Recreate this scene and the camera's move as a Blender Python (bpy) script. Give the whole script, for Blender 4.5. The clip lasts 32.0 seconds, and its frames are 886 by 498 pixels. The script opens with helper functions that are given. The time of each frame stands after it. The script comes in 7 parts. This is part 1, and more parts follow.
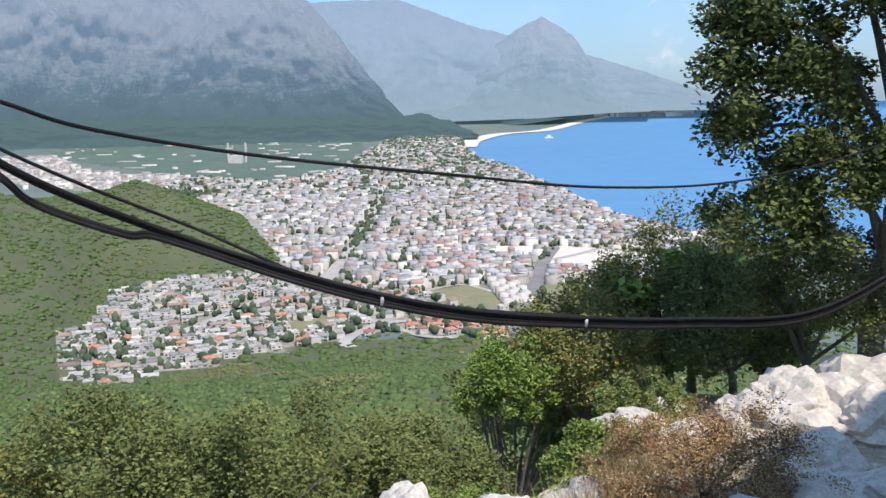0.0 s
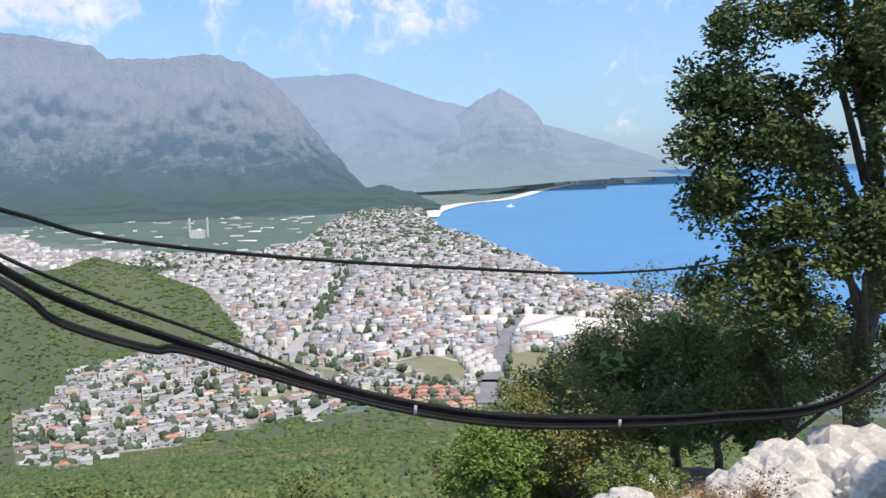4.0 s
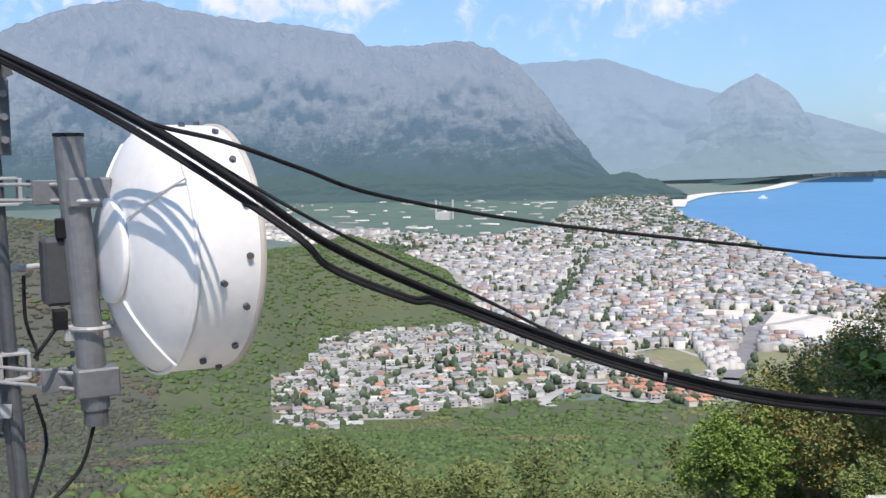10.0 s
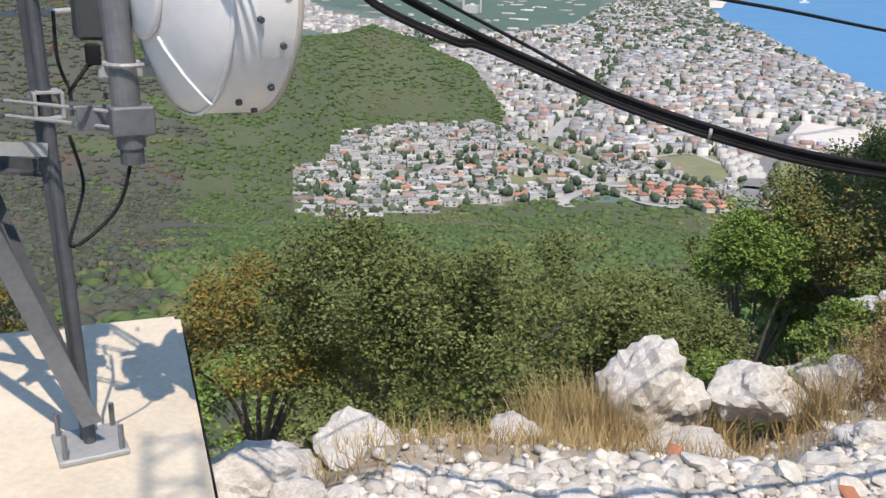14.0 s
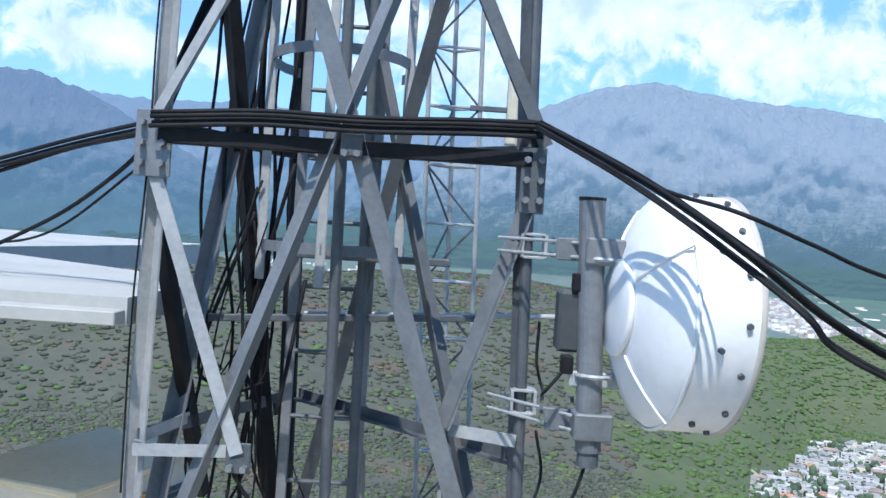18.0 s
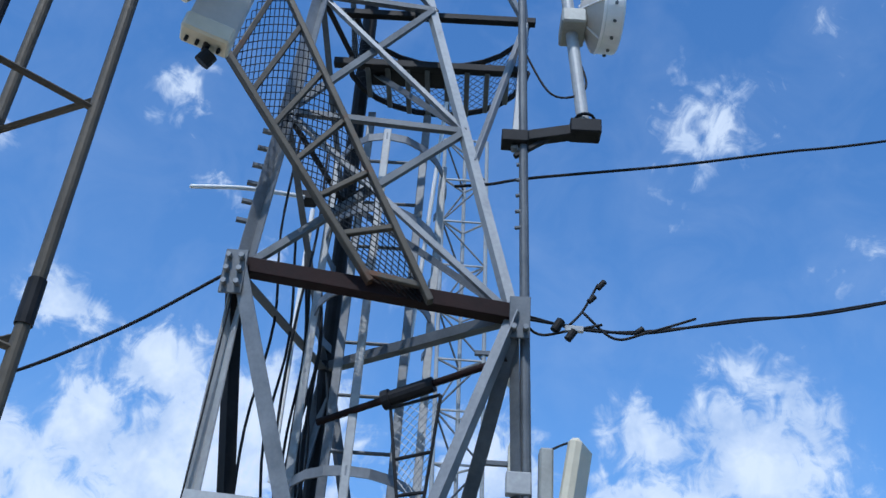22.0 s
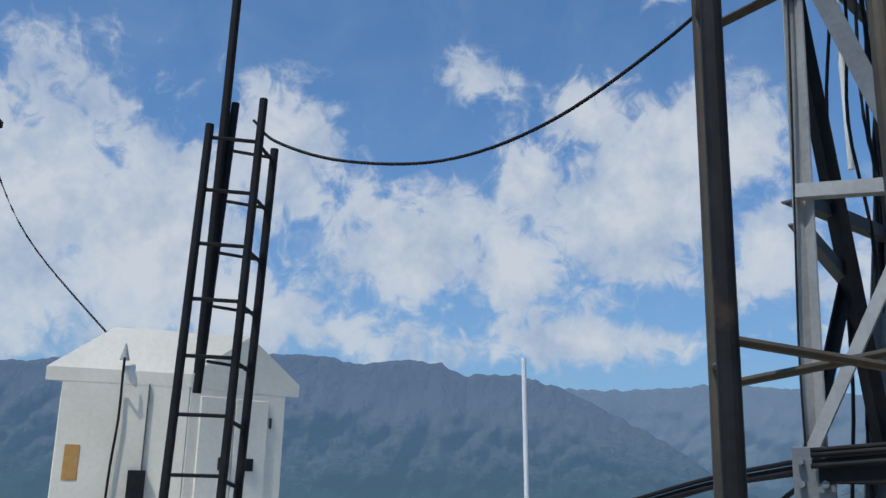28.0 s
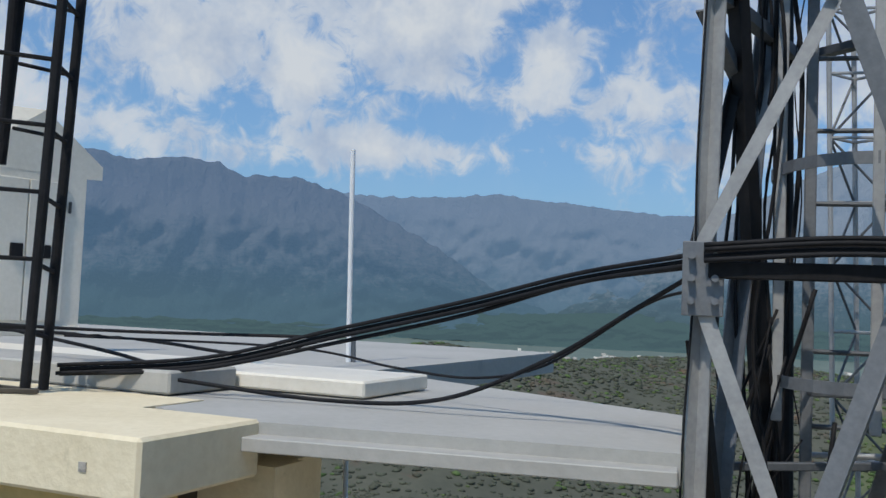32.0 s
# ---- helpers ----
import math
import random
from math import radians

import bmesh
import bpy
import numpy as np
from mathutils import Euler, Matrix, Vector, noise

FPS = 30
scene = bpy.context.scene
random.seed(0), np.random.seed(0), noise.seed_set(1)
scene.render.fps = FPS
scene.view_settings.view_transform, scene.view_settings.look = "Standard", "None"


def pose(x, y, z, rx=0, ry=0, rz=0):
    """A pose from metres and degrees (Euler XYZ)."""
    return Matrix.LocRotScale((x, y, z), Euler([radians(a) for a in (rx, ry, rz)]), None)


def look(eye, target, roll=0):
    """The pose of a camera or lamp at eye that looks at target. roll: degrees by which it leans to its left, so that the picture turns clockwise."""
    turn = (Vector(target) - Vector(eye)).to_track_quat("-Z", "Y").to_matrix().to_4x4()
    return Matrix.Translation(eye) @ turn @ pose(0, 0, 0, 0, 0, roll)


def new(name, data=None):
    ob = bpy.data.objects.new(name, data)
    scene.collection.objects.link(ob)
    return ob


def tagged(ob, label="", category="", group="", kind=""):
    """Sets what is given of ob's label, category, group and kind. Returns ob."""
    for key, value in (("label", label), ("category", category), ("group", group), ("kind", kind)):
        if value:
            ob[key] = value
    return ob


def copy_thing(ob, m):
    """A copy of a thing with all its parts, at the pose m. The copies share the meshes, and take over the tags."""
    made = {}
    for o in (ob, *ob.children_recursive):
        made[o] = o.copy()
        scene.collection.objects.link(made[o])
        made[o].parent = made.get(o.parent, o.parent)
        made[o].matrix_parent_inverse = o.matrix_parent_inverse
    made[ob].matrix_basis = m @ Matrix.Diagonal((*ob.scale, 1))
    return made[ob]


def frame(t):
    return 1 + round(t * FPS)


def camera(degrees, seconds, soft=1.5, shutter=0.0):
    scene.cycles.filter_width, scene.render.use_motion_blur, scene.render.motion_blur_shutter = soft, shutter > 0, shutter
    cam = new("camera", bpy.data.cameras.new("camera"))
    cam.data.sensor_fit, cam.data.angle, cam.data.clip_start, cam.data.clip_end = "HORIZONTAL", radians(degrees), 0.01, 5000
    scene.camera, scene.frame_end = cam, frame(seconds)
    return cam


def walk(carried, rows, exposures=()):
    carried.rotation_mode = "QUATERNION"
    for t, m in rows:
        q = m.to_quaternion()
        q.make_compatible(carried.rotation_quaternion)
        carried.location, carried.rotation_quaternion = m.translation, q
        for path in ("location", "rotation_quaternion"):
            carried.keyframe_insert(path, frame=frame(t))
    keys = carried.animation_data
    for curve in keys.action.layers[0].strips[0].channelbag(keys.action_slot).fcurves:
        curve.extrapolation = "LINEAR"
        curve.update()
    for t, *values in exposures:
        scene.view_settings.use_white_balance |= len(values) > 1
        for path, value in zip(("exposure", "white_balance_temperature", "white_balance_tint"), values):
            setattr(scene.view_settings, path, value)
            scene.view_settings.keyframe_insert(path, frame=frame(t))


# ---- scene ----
cam = camera(49.84, 32.0)
PATH = [
    (0.0, pose(0.000, 0.360, 1.570, 81.27, 0.82, 5.71)),
    (0.5, pose(-0.060, 0.420, 1.530, 81.07, -0.77, 8.15)),
    (1.0, pose(-0.100, 0.480, 1.500, 81.00, 1.00, 7.99)),
    (1.5, pose(-0.160, 0.480, 1.485, 81.13, 0.41, 7.46)),
    (2.0, pose(-0.215, 0.465, 1.485, 81.47, 0.48, 6.22)),
    (2.5, pose(-0.224, 0.440, 1.540, 81.38, 0.41, 4.88)),
    (3.0, pose(-0.225, 0.420, 1.588, 83.45, 0.64, 3.93)),
    (3.5, pose(-0.209, 0.423, 1.626, 84.64, 1.21, 3.54)),
    (5.5, pose(-0.177, 0.428, 1.706, 87.13, 3.13, 3.52)),
    (6.0, pose(-0.183, 0.413, 1.709, 87.03, 2.36, 4.17)),
    (6.5, pose(-0.189, 0.410, 1.708, 85.83, 2.54, 5.78)),
    (7.0, pose(-0.207, 0.428, 1.694, 83.58, 1.80, 8.25)),
    (7.5, pose(-0.218, 0.441, 1.682, 82.35, 1.08, 10.07)),
    (8.0, pose(-0.229, 0.436, 1.672, 80.34, 0.65, 12.00)),
    (8.5, pose(-0.241, 0.441, 1.655, 80.87, 0.71, 13.67)),
    (9.0, pose(-0.246, 0.438, 1.638, 82.13, 0.87, 15.25)),
    (9.5, pose(-0.244, 0.428, 1.615, 82.92, 1.48, 16.91)),
    (10.0, pose(-0.224, 0.394, 1.595, 84.91, 0.73, 17.94)),
    (10.5, pose(-0.240, 0.415, 1.568, 86.78, 0.09, 17.53)),
    (11.0, pose(-0.239, 0.415, 1.547, 84.95, 0.08, 17.52)),
    (11.5, pose(-0.241, 0.421, 1.528, 82.67, 0.15, 18.20)),
    (12.0, pose(-0.245, 0.417, 1.515, 80.64, -0.62, 18.82)),
    (12.5, pose(-0.260, 0.432, 1.499, 79.39, -0.69, 19.29)),
    (13.0, pose(-0.270, 0.427, 1.487, 77.66, -1.04, 19.22)),
    (13.5, pose(-0.275, 0.419, 1.475, 75.73, -1.16, 19.39)),
    (15.5, pose(-0.272, 0.321, 1.411, 64.63, -3.65, 22.95)),
    (16.0, pose(-0.241, 0.325, 1.428, 65.59, -3.13, 28.04)),
    (16.5, pose(-0.231, 0.327, 1.453, 71.71, -4.87, 35.59)),
    (17.0, pose(-0.211, 0.307, 1.486, 76.59, -5.12, 41.34)),
    (17.5, pose(-0.194, 0.293, 1.523, 83.48, -4.61, 45.26)),
    (18.0, pose(-0.180, 0.281, 1.561, 88.85, -3.92, 47.35)),
    (18.5, pose(-0.167, 0.267, 1.590, 93.78, -3.94, 48.80)),
    (19.0, pose(-0.150, 0.251, 1.620, 98.63, -3.97, 49.18)),
    (19.5, pose(-0.130, 0.235, 1.645, 103.16, -4.08, 49.15)),
    (20.0, pose(-0.113, 0.207, 1.661, 107.50, -3.98, 48.72)),
    (20.5, pose(-0.105, 0.202, 1.682, 111.14, -3.40, 48.39)),
    (21.0, pose(-0.093, 0.194, 1.689, 114.70, -3.65, 48.19)),
    (21.5, pose(-0.068, 0.202, 1.701, 118.45, -3.77, 47.98)),
    (22.0, pose(-0.039, 0.188, 1.754, 121.76, -3.83, 47.41)),
    (22.5, pose(-0.026, 0.167, 1.771, 125.55, -4.05, 46.96)),
    (23.0, pose(-0.010, 0.151, 1.776, 129.61, -4.10, 47.00)),
    (23.5, pose(-0.008, 0.137, 1.788, 133.54, -4.27, 46.86)),
    (24.0, pose(-0.000, 0.123, 1.794, 137.20, -4.44, 46.71)),
    (24.5, pose(0.007, 0.116, 1.782, 140.34, -4.36, 46.85)),
    (25.0, pose(-0.016, 0.120, 1.765, 135.35, -4.06, 54.43)),
    (25.5, pose(-0.078, 0.064, 1.785, 127.54, -4.23, 63.88)),
    (26.0, pose(-0.193, -0.003, 1.773, 121.24, -5.08, 69.69)),
    (26.5, pose(-0.313, -0.054, 1.761, 116.71, -4.48, 73.96)),
    (28.5, pose(-0.718, -0.197, 1.708, 101.24, -1.44, 75.63)),
    (29.0, pose(-0.792, -0.261, 1.688, 98.82, -2.13, 76.24)),
    (29.5, pose(-0.882, -0.345, 1.698, 97.62, -2.30, 74.29)),
    (30.0, pose(-0.963, -0.394, 1.687, 95.80, -1.30, 70.77)),
    (30.5, pose(-1.026, -0.437, 1.686, 94.23, -1.46, 67.27)),
    (31.0, pose(-1.039, -0.411, 1.689, 94.20, -1.06, 65.69)),
    (31.5, pose(-1.049, -0.362, 1.689, 94.15, -1.26, 64.07)),
    (32.0, pose(-1.096, -0.351, 1.683, 93.33, -2.38, 61.93)),
]
walk(cam, PATH, [(0.0, -0.10, 7100, 17), (12.0, -0.14, 7100, 17), (13.5, -0.18, 7250, 17), (15.5, -0.38, 7150, 14), (17.0, -0.08, 6600, 10), (18.0, 0.12, 6050, 10), (19.0, 0.12, 6050, 10), (20.0, -0.36, 5850, 10), (21.0, -0.46, 5750, 10), (22.0, -0.42, 5750, 10), (23.2, -0.12, 6500, 10), (24.5, 0.36, 7000, 10), (25.2, 0.32, 6900, 10), (26.0, 0.18, 6600, 10), (26.8, -0.15, 6500, 10), (28.5, -0.96, 6500, 10), (30.0, -0.90, 6600, 10), (31.0, -0.80, 6700, 10), (32.0, -0.80, 6750, 10)])

# ---- light ----
SUN_EL, SUN_AZ = 58.0, 216.0          # degrees; azimuth counter-clockwise from +y
sun_dir = Vector((-math.sin(radians(SUN_AZ)) * math.cos(radians(SUN_EL)), math.cos(radians(SUN_AZ)) * math.cos(radians(SUN_EL)), math.sin(radians(SUN_EL))))
sun_data = bpy.data.lights.new("sun", "SUN")
sun_data.energy, sun_data.angle, sun_data.color = 4.8, radians(0.53), (1.0, 0.95, 0.875)
sun = new("sun", sun_data)
sun.matrix_world = look(sun_dir * 50, (0, 0, 0))


def direction(az, el):
    a, e = radians(az), radians(el)
    return (-math.sin(a) * math.cos(e), math.cos(a) * math.cos(e), math.sin(e))


class Nodes:
    """Short hand for a node tree."""

    def __init__(self, tree):
        self.t = tree

    def link(self, a, b):
        self.t.links.new(a, b)

    def math(self, op, a, b=None, c=None, clamp=False):
        n = self.t.nodes.new("ShaderNodeMath")
        n.operation, n.use_clamp = op, clamp
        for i, v in enumerate((a, b, c)):
            if v is None:
                continue
            if isinstance(v, (int, float)):
                n.inputs[i].default_value = v
            else:
                self.link(v, n.inputs[i])
        return n.outputs[0]

    def noise(self, vec, scale, detail=4.0, rough=0.55, dist=0.0):
        n = self.t.nodes.new("ShaderNodeTexNoise")
        n.inputs["Scale"].default_value, n.inputs["Detail"].default_value = scale, detail
        n.inputs["Roughness"].default_value, n.inputs["Distortion"].default_value = rough, dist
        if vec is not None:
            self.link(vec, n.inputs["Vector"])
        return n

    def ramp(self, fac, stops):
        n = self.t.nodes.new("ShaderNodeValToRGB")
        el = n.color_ramp.elements
        while len(el) < len(stops):
            el.new(0.5)
        for e, (p, c) in zip(el, stops):
            e.position = p
            e.color = (*c, 1) if not isinstance(c, float) else (c, c, c, 1)
        self.link(fac, n.inputs[0])
        return n.outputs["Color"]

    def mix(self, fac, a, b, blend="MIX"):
        n = self.t.nodes.new("ShaderNodeMix")
        n.data_type, n.blend_type = "RGBA", blend
        for s, v in ((n.inputs[0], fac), (n.inputs[6], a), (n.inputs[7], b)):
            if isinstance(v, (int, float)):
                s.default_value = v
            elif isinstance(v, tuple):
                s.default_value = (*v, 1)
            else:
                self.link(v, s)
        return n.outputs[2]


# clouds: azimuth, elevation, half width, half height in degrees, weight
CLOUDS = [
    (101, 15, 8, 9, 1.0), (93, 14, 7, 8, 1.0), (86, 19.5, 4.5, 5, 1.0), (88, 11, 7, 3.5, .8), (76.5, 14.5, 6, 4.5, 1.0), (71.5, 13, 4, 3.5, .85), (81, 17, 3.5, 3, .7),
    (64, 14, 4.5, 3, .9), (60, 20, 6, 4, .9), (67, 22.5, 4, 2.5, .7), (56, 14.5, 4, 4, .8), (73.5, 24.5, 3, 2, .7), (50, 12, 8, 3, .65), (70, 19, 3.5, 3, .75),
    (40, 13, 8, 4, .75), (30, 19, 5, 6, .85), (46, 19, 5, 4, .75), (36, 21, 4, 3, .65), (20, 14, 6, 4, .8), (10, 14, 6, 4, .8), (26, 11, 8, 3, .7), (66, 9, 10, 1.8, .75),
    (62, 29, 2.6, 2, .42), (66, 33, 2.4, 1.5, .36), (30, 39, 4.2, 2.8, .34), (70, 38, 2.4, 2, .36), (84, 30, 2.2, 1.2, .36), (81, 33, 1.8, 1, .32), (52, 28, 3, 2, .4),
    (112, 17, 9, 8, 1.0), (124, 20, 10, 6, .8),
    (42, 13, 22, 7, .50), (10, 13, 20, 6, .50), (64, 17, 7, 5, .95), (34, 15, 9, 5, .9), (47, 9.5, 12, 2.5, .6), (82, 9.5, 16, 2.6, .62),
]


def make_world():
    w = bpy.data.worlds.new("sky")
    w.use_nodes = True
    scene.world = w
    t = w.node_tree
    t.nodes.clear()
    k = Nodes(t)
    co = t.nodes.new("ShaderNodeTexCoord").outputs["Generated"]
    sky = t.nodes.new("ShaderNodeTexSky")
    sky.sky_type, sky.sun_disc = "NISHITA", False
    sky.sun_elevation, sky.sun_rotation = radians(SUN_EL), radians(-SUN_AZ)
    sky.altitude, sky.air_density, sky.dust_density, sky.ozone_density = 300, 1.0, 1.6, 2.2
    base = k.mix(1.0, sky.outputs[0], (1.12, 1.95, 2.60), "MULTIPLY")
    # wisps and puffs break the outline of every cloud
    fine = k.noise(co, 34.0, 9.0, 0.60, 0.8)
    wide = k.noise(co, 11.0, 6.0, 0.58, 0.6)
    puff = k.math("MULTIPLY_ADD", fine.outputs["Fac"], 0.9, k.math("MULTIPLY", wide.outputs["Fac"], 1.1))
    total = None
    for az, el, hw, hh, weight in CLOUDS:
        m = t.nodes.new("ShaderNodeMapping")
        m.vector_type = "POINT"
        sx, sy = 1 / math.radians(hw), 1 / math.radians(hh)
        # turn so that the cloud's centre lies on +y, then scale by its size
        e = t.nodes.new("ShaderNodeVectorRotate")
        e.rotation_type, e.inputs["Angle"].default_value = "Z_AXIS", radians(-az)
        k.link(co, e.inputs["Vector"])
        m.inputs["Location"].default_value = (0, 0, -math.sin(radians(el)) * sy)
        m.inputs["Scale"].default_value = (sx, 0.0, sy)
        k.link(e.outputs[0], m.inputs["Vector"])
        length = t.nodes.new("ShaderNodeVectorMath")
        length.operation = "LENGTH"
        k.link(m.outputs[0], length.inputs[0])
        # the far side of the sky is left alone
        sep = t.nodes.new("ShaderNodeSeparateXYZ")
        k.link(e.outputs[0], sep.inputs[0])
        front = k.math("GREATER_THAN", sep.outputs["Y"], 0.0)
        d = k.math("MULTIPLY", k.math("SUBTRACT", 1.3, length.outputs["Value"]), front, None)
        d = k.math("MULTIPLY", d, weight, None)
        total = d if total is None else k.math("SMOOTH_MAX", total, d, 0.25)
    total = k.math("ADD", k.math("MAXIMUM", total, -0.15), k.math("MULTIPLY_ADD", puff, 1.40, -1.66))
    thick = k.ramp(total, [(0.02, 0.0), (0.14, 0.16), (0.36, 0.78), (0.75, 0.98)])
    shade = k.ramp(k.noise(co, 15.0, 4.0, 0.6).outputs["Fac"], [(0.30, (0.62, 0.71, 0.86)), (0.58, (1.0, 1.0, 1.0))])
    veil = k.math("MULTIPLY", k.ramp(wide.outputs["Fac"], [(0.4, 0.0), (0.75, 1.0)]), 0.10)
    white = k.mix(1.0, shade, (10.3, 11.3, 12.5), "MULTIPLY")
    # milky air near the horizon
    sep = t.nodes.new("ShaderNodeSeparateXYZ")
    k.link(co, sep.inputs[0])
    low = k.ramp(sep.outputs["Z"], [(0.0, 0.60), (0.12, 0.42), (0.35, 0.15), (0.8, 0.0)])
    col = k.mix(low, base, (4.4, 6.0, 8.2))
    col = k.mix(veil, col, white)
    col = k.mix(thick, col, white)
    bg = t.nodes.new("ShaderNodeBackground")
    bg.inputs["Strength"].default_value = 0.10
    k.link(col, bg.inputs["Color"])
    out = t.nodes.new("ShaderNodeOutputWorld")
    k.link(bg.outputs[0], out.inputs["Surface"])


make_world()

# ---- materials ----
def mat(name, dark, light, rough=0.7, metal=0.0, scale=8.0, fine=60.0, bump=0.15, spots=None, spot_scale=3.0, spot_at=0.62, island=0.0, obj=0.0, coords="Object", spec=0.4, haze=0.0):
    """A surface whose colour runs between two tones at two scales, with fine relief and, if wanted, stains."""
    m = bpy.data.materials.new(name)
    m.use_nodes = True
    t = m.node_tree
    k = Nodes(t)
    p = t.nodes["Principled BSDF"]
    co = t.nodes.new("ShaderNodeTexCoord").outputs[coords]
    a, b = k.noise(co, scale, 5.0, 0.6), k.noise(co, fine, 3.0, 0.6)
    f = k.math("MULTIPLY_ADD", b.outputs["Fac"], 0.45, k.math("MULTIPLY", a.outputs["Fac"], 0.75))
    col = k.ramp(f, [(0.36, dark), (0.82, light)])
    if spots:
        s = k.noise(co, spot_scale, 6.0, 0.65, 0.5)
        col = k.mix(k.ramp(s.outputs["Fac"], [(spot_at, 0.0), (min(spot_at + 0.1, 1), 1.0)]), col, spots)
    if island or obj:
        if island:
            r = t.nodes.new("ShaderNodeNewGeometry").outputs["Random Per Island"]
        else:
            r = t.nodes.new("ShaderNodeObjectInfo").outputs["Random"]
        amount = island or obj
        h = t.nodes.new("ShaderNodeHueSaturation")
        k.link(k.math("MULTIPLY_ADD", r, 2 * amount, 1 - amount), h.inputs["Value"])
        k.link(k.math("MULTIPLY_ADD", r, 0.05 * amount, 0.5 - 0.025 * amount), h.inputs["Hue"])
        k.link(col, h.inputs["Color"])
        col = h.outputs["Color"]
    k.link(col, p.inputs["Base Color"])
    k.link(k.math("MULTIPLY_ADD", b.outputs["Fac"], 0.25, rough - 0.12, clamp=True), p.inputs["Roughness"])
    p.inputs["Metallic"].default_value = metal
    p.inputs["Specular IOR Level"].default_value = spec
    if bump:
        n = t.nodes.new("ShaderNodeBump")
        n.inputs["Strength"].default_value, n.inputs["Distance"].default_value = bump, 0.02
        k.link(b.outputs["Fac"], n.inputs["Height"])
        k.link(n.outputs[0], p.inputs["Normal"])
    return m


def leaf_mat(name, dark, light, island=0.35):
    m = mat(name, dark, light, rough=0.7, scale=1.5, fine=20, bump=0.0, island=island * .6, spec=0.15)
    p = m.node_tree.nodes["Principled BSDF"]
    p.inputs["Subsurface Weight"].default_value = 0.0
    p.inputs["Transmission Weight"].default_value = 0.0
    return m


GALV = mat("galvanised_steel", (.130, .139, .150), (.245, .255, .266), rough=0.55, metal=0.40, scale=5, fine=45, bump=.05, spots=(.17, .18, .19), spot_scale=7, spot_at=.66)
GALV_DULL = mat("weathered_steel", (.070, .078, .088), (.145, .155, .165), rough=0.6, metal=0.4, scale=6, fine=50, bump=.06, spots=(.12, .125, .13), spot_scale=5, spot_at=.6)
PALE_STEEL = mat("pale_grey_steel", (.27, .275, .28), (.41, .415, .41), rough=0.55, metal=0.15, scale=5, fine=40, bump=.05, spots=(.27, .26, .25), spot_scale=6, spot_at=.66)
DARK_STEEL = mat("near_black_steel", (.011, .011, .012), (.028, .028, .030), rough=0.6, metal=0.2, scale=6, fine=50, bump=.05, spots=(.08, .055, .04), spot_scale=5, spot_at=.68, spec=.15)
RUST_STEEL = mat("rusty_olive_steel", (.048, .042, .034), (.098, .084, .064), rough=0.65, metal=0.25, scale=6, fine=50, bump=.1, spots=(.10, .045, .022), spot_scale=4, spot_at=.58)
BLACK = mat("black_rubber", (.009, .009, .010), (.022, .022, .024), rough=0.62, scale=10, fine=60, bump=.05, spec=.15)
WHITE_PAINT = mat("white_gloss_paint", (.72, .72, .72), (.84, .84, .83), rough=0.38, scale=3, fine=30, bump=.03, spots=(.62, .58, .50), spot_scale=3, spot_at=.7)
DISH_GREY = mat("dish_grey_paint", (.40, .37, .33), (.54, .50, .45), rough=0.5, scale=3, fine=30, bump=.03)
CREAM = mat("cream_plastic", (.50, .455, .34), (.64, .59, .47), rough=0.5, scale=3, fine=30, bump=.03, spots=(.45, .40, .28), spot_scale=4, spot_at=.68)
RADIO_GREY = mat("grey_cast_aluminium", (.24, .24, .22), (.37, .37, .34), rough=0.55, metal=.2, scale=6, fine=50, bump=.06)
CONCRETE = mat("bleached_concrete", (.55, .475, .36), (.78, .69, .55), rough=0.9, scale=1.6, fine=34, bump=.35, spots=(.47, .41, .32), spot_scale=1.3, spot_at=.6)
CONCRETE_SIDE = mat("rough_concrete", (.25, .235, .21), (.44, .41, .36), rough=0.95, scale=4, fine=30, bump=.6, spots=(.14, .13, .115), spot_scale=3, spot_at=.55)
PLASTER_YELLOW = mat("yellow_plaster", (.50, .37, .15), (.64, .49, .23), rough=0.9, scale=1.5, fine=30, bump=.2, spots=(.35, .26, .13), spot_scale=1.8, spot_at=.62)
PLASTER_CREAM = mat("cream_plaster", (.66, .555, .365), (.82, .72, .52), rough=0.9, scale=1.5, fine=30, bump=.2, spots=(.45, .38, .24), spot_scale=2.2, spot_at=.64)
ROOF_PAINT = mat("grey_roof_paint", (.34, .33, .30), (.46, .445, .41), rough=0.75, scale=1.2, fine=25, bump=.12, spots=(.26, .265, .27), spot_scale=1.5, spot_at=.62)
HUT_PANEL = mat("off_white_panel", (.66, .61, .51), (.82, .77, .67), rough=0.5, scale=1.5, fine=30, bump=.03, spots=(.52, .50, .44), spot_scale=2.5, spot_at=.68)
RUST = mat("rust_stain", (.40, .20, .06), (.55, .33, .12), rough=0.9, scale=8, fine=40)
STONE = mat("white_limestone", (.38, .355, .315), (.70, .67, .615), rough=0.95, scale=3.0, fine=12, bump=.35, spots=(.40, .375, .335), spot_scale=3.5, spot_at=.58, obj=.08)
RUBBLE = mat("limestone_rubble", (.44, .41, .36), (.72, .68, .61), rough=0.95, scale=3.0, fine=30, bump=.6, island=.30)
PALE_RUBBLE = mat("white_rubble_stone", (.44, .415, .37), (.72, .69, .63), rough=0.95, scale=2.0, fine=7, bump=.10, spots=(.38, .34, .28), spot_scale=3, spot_at=.64, obj=.12)
BRICK = mat("broken_red_brick", (.42, .17, .09), (.58, .27, .16), rough=0.95, scale=8, fine=50, bump=.4, obj=.15)
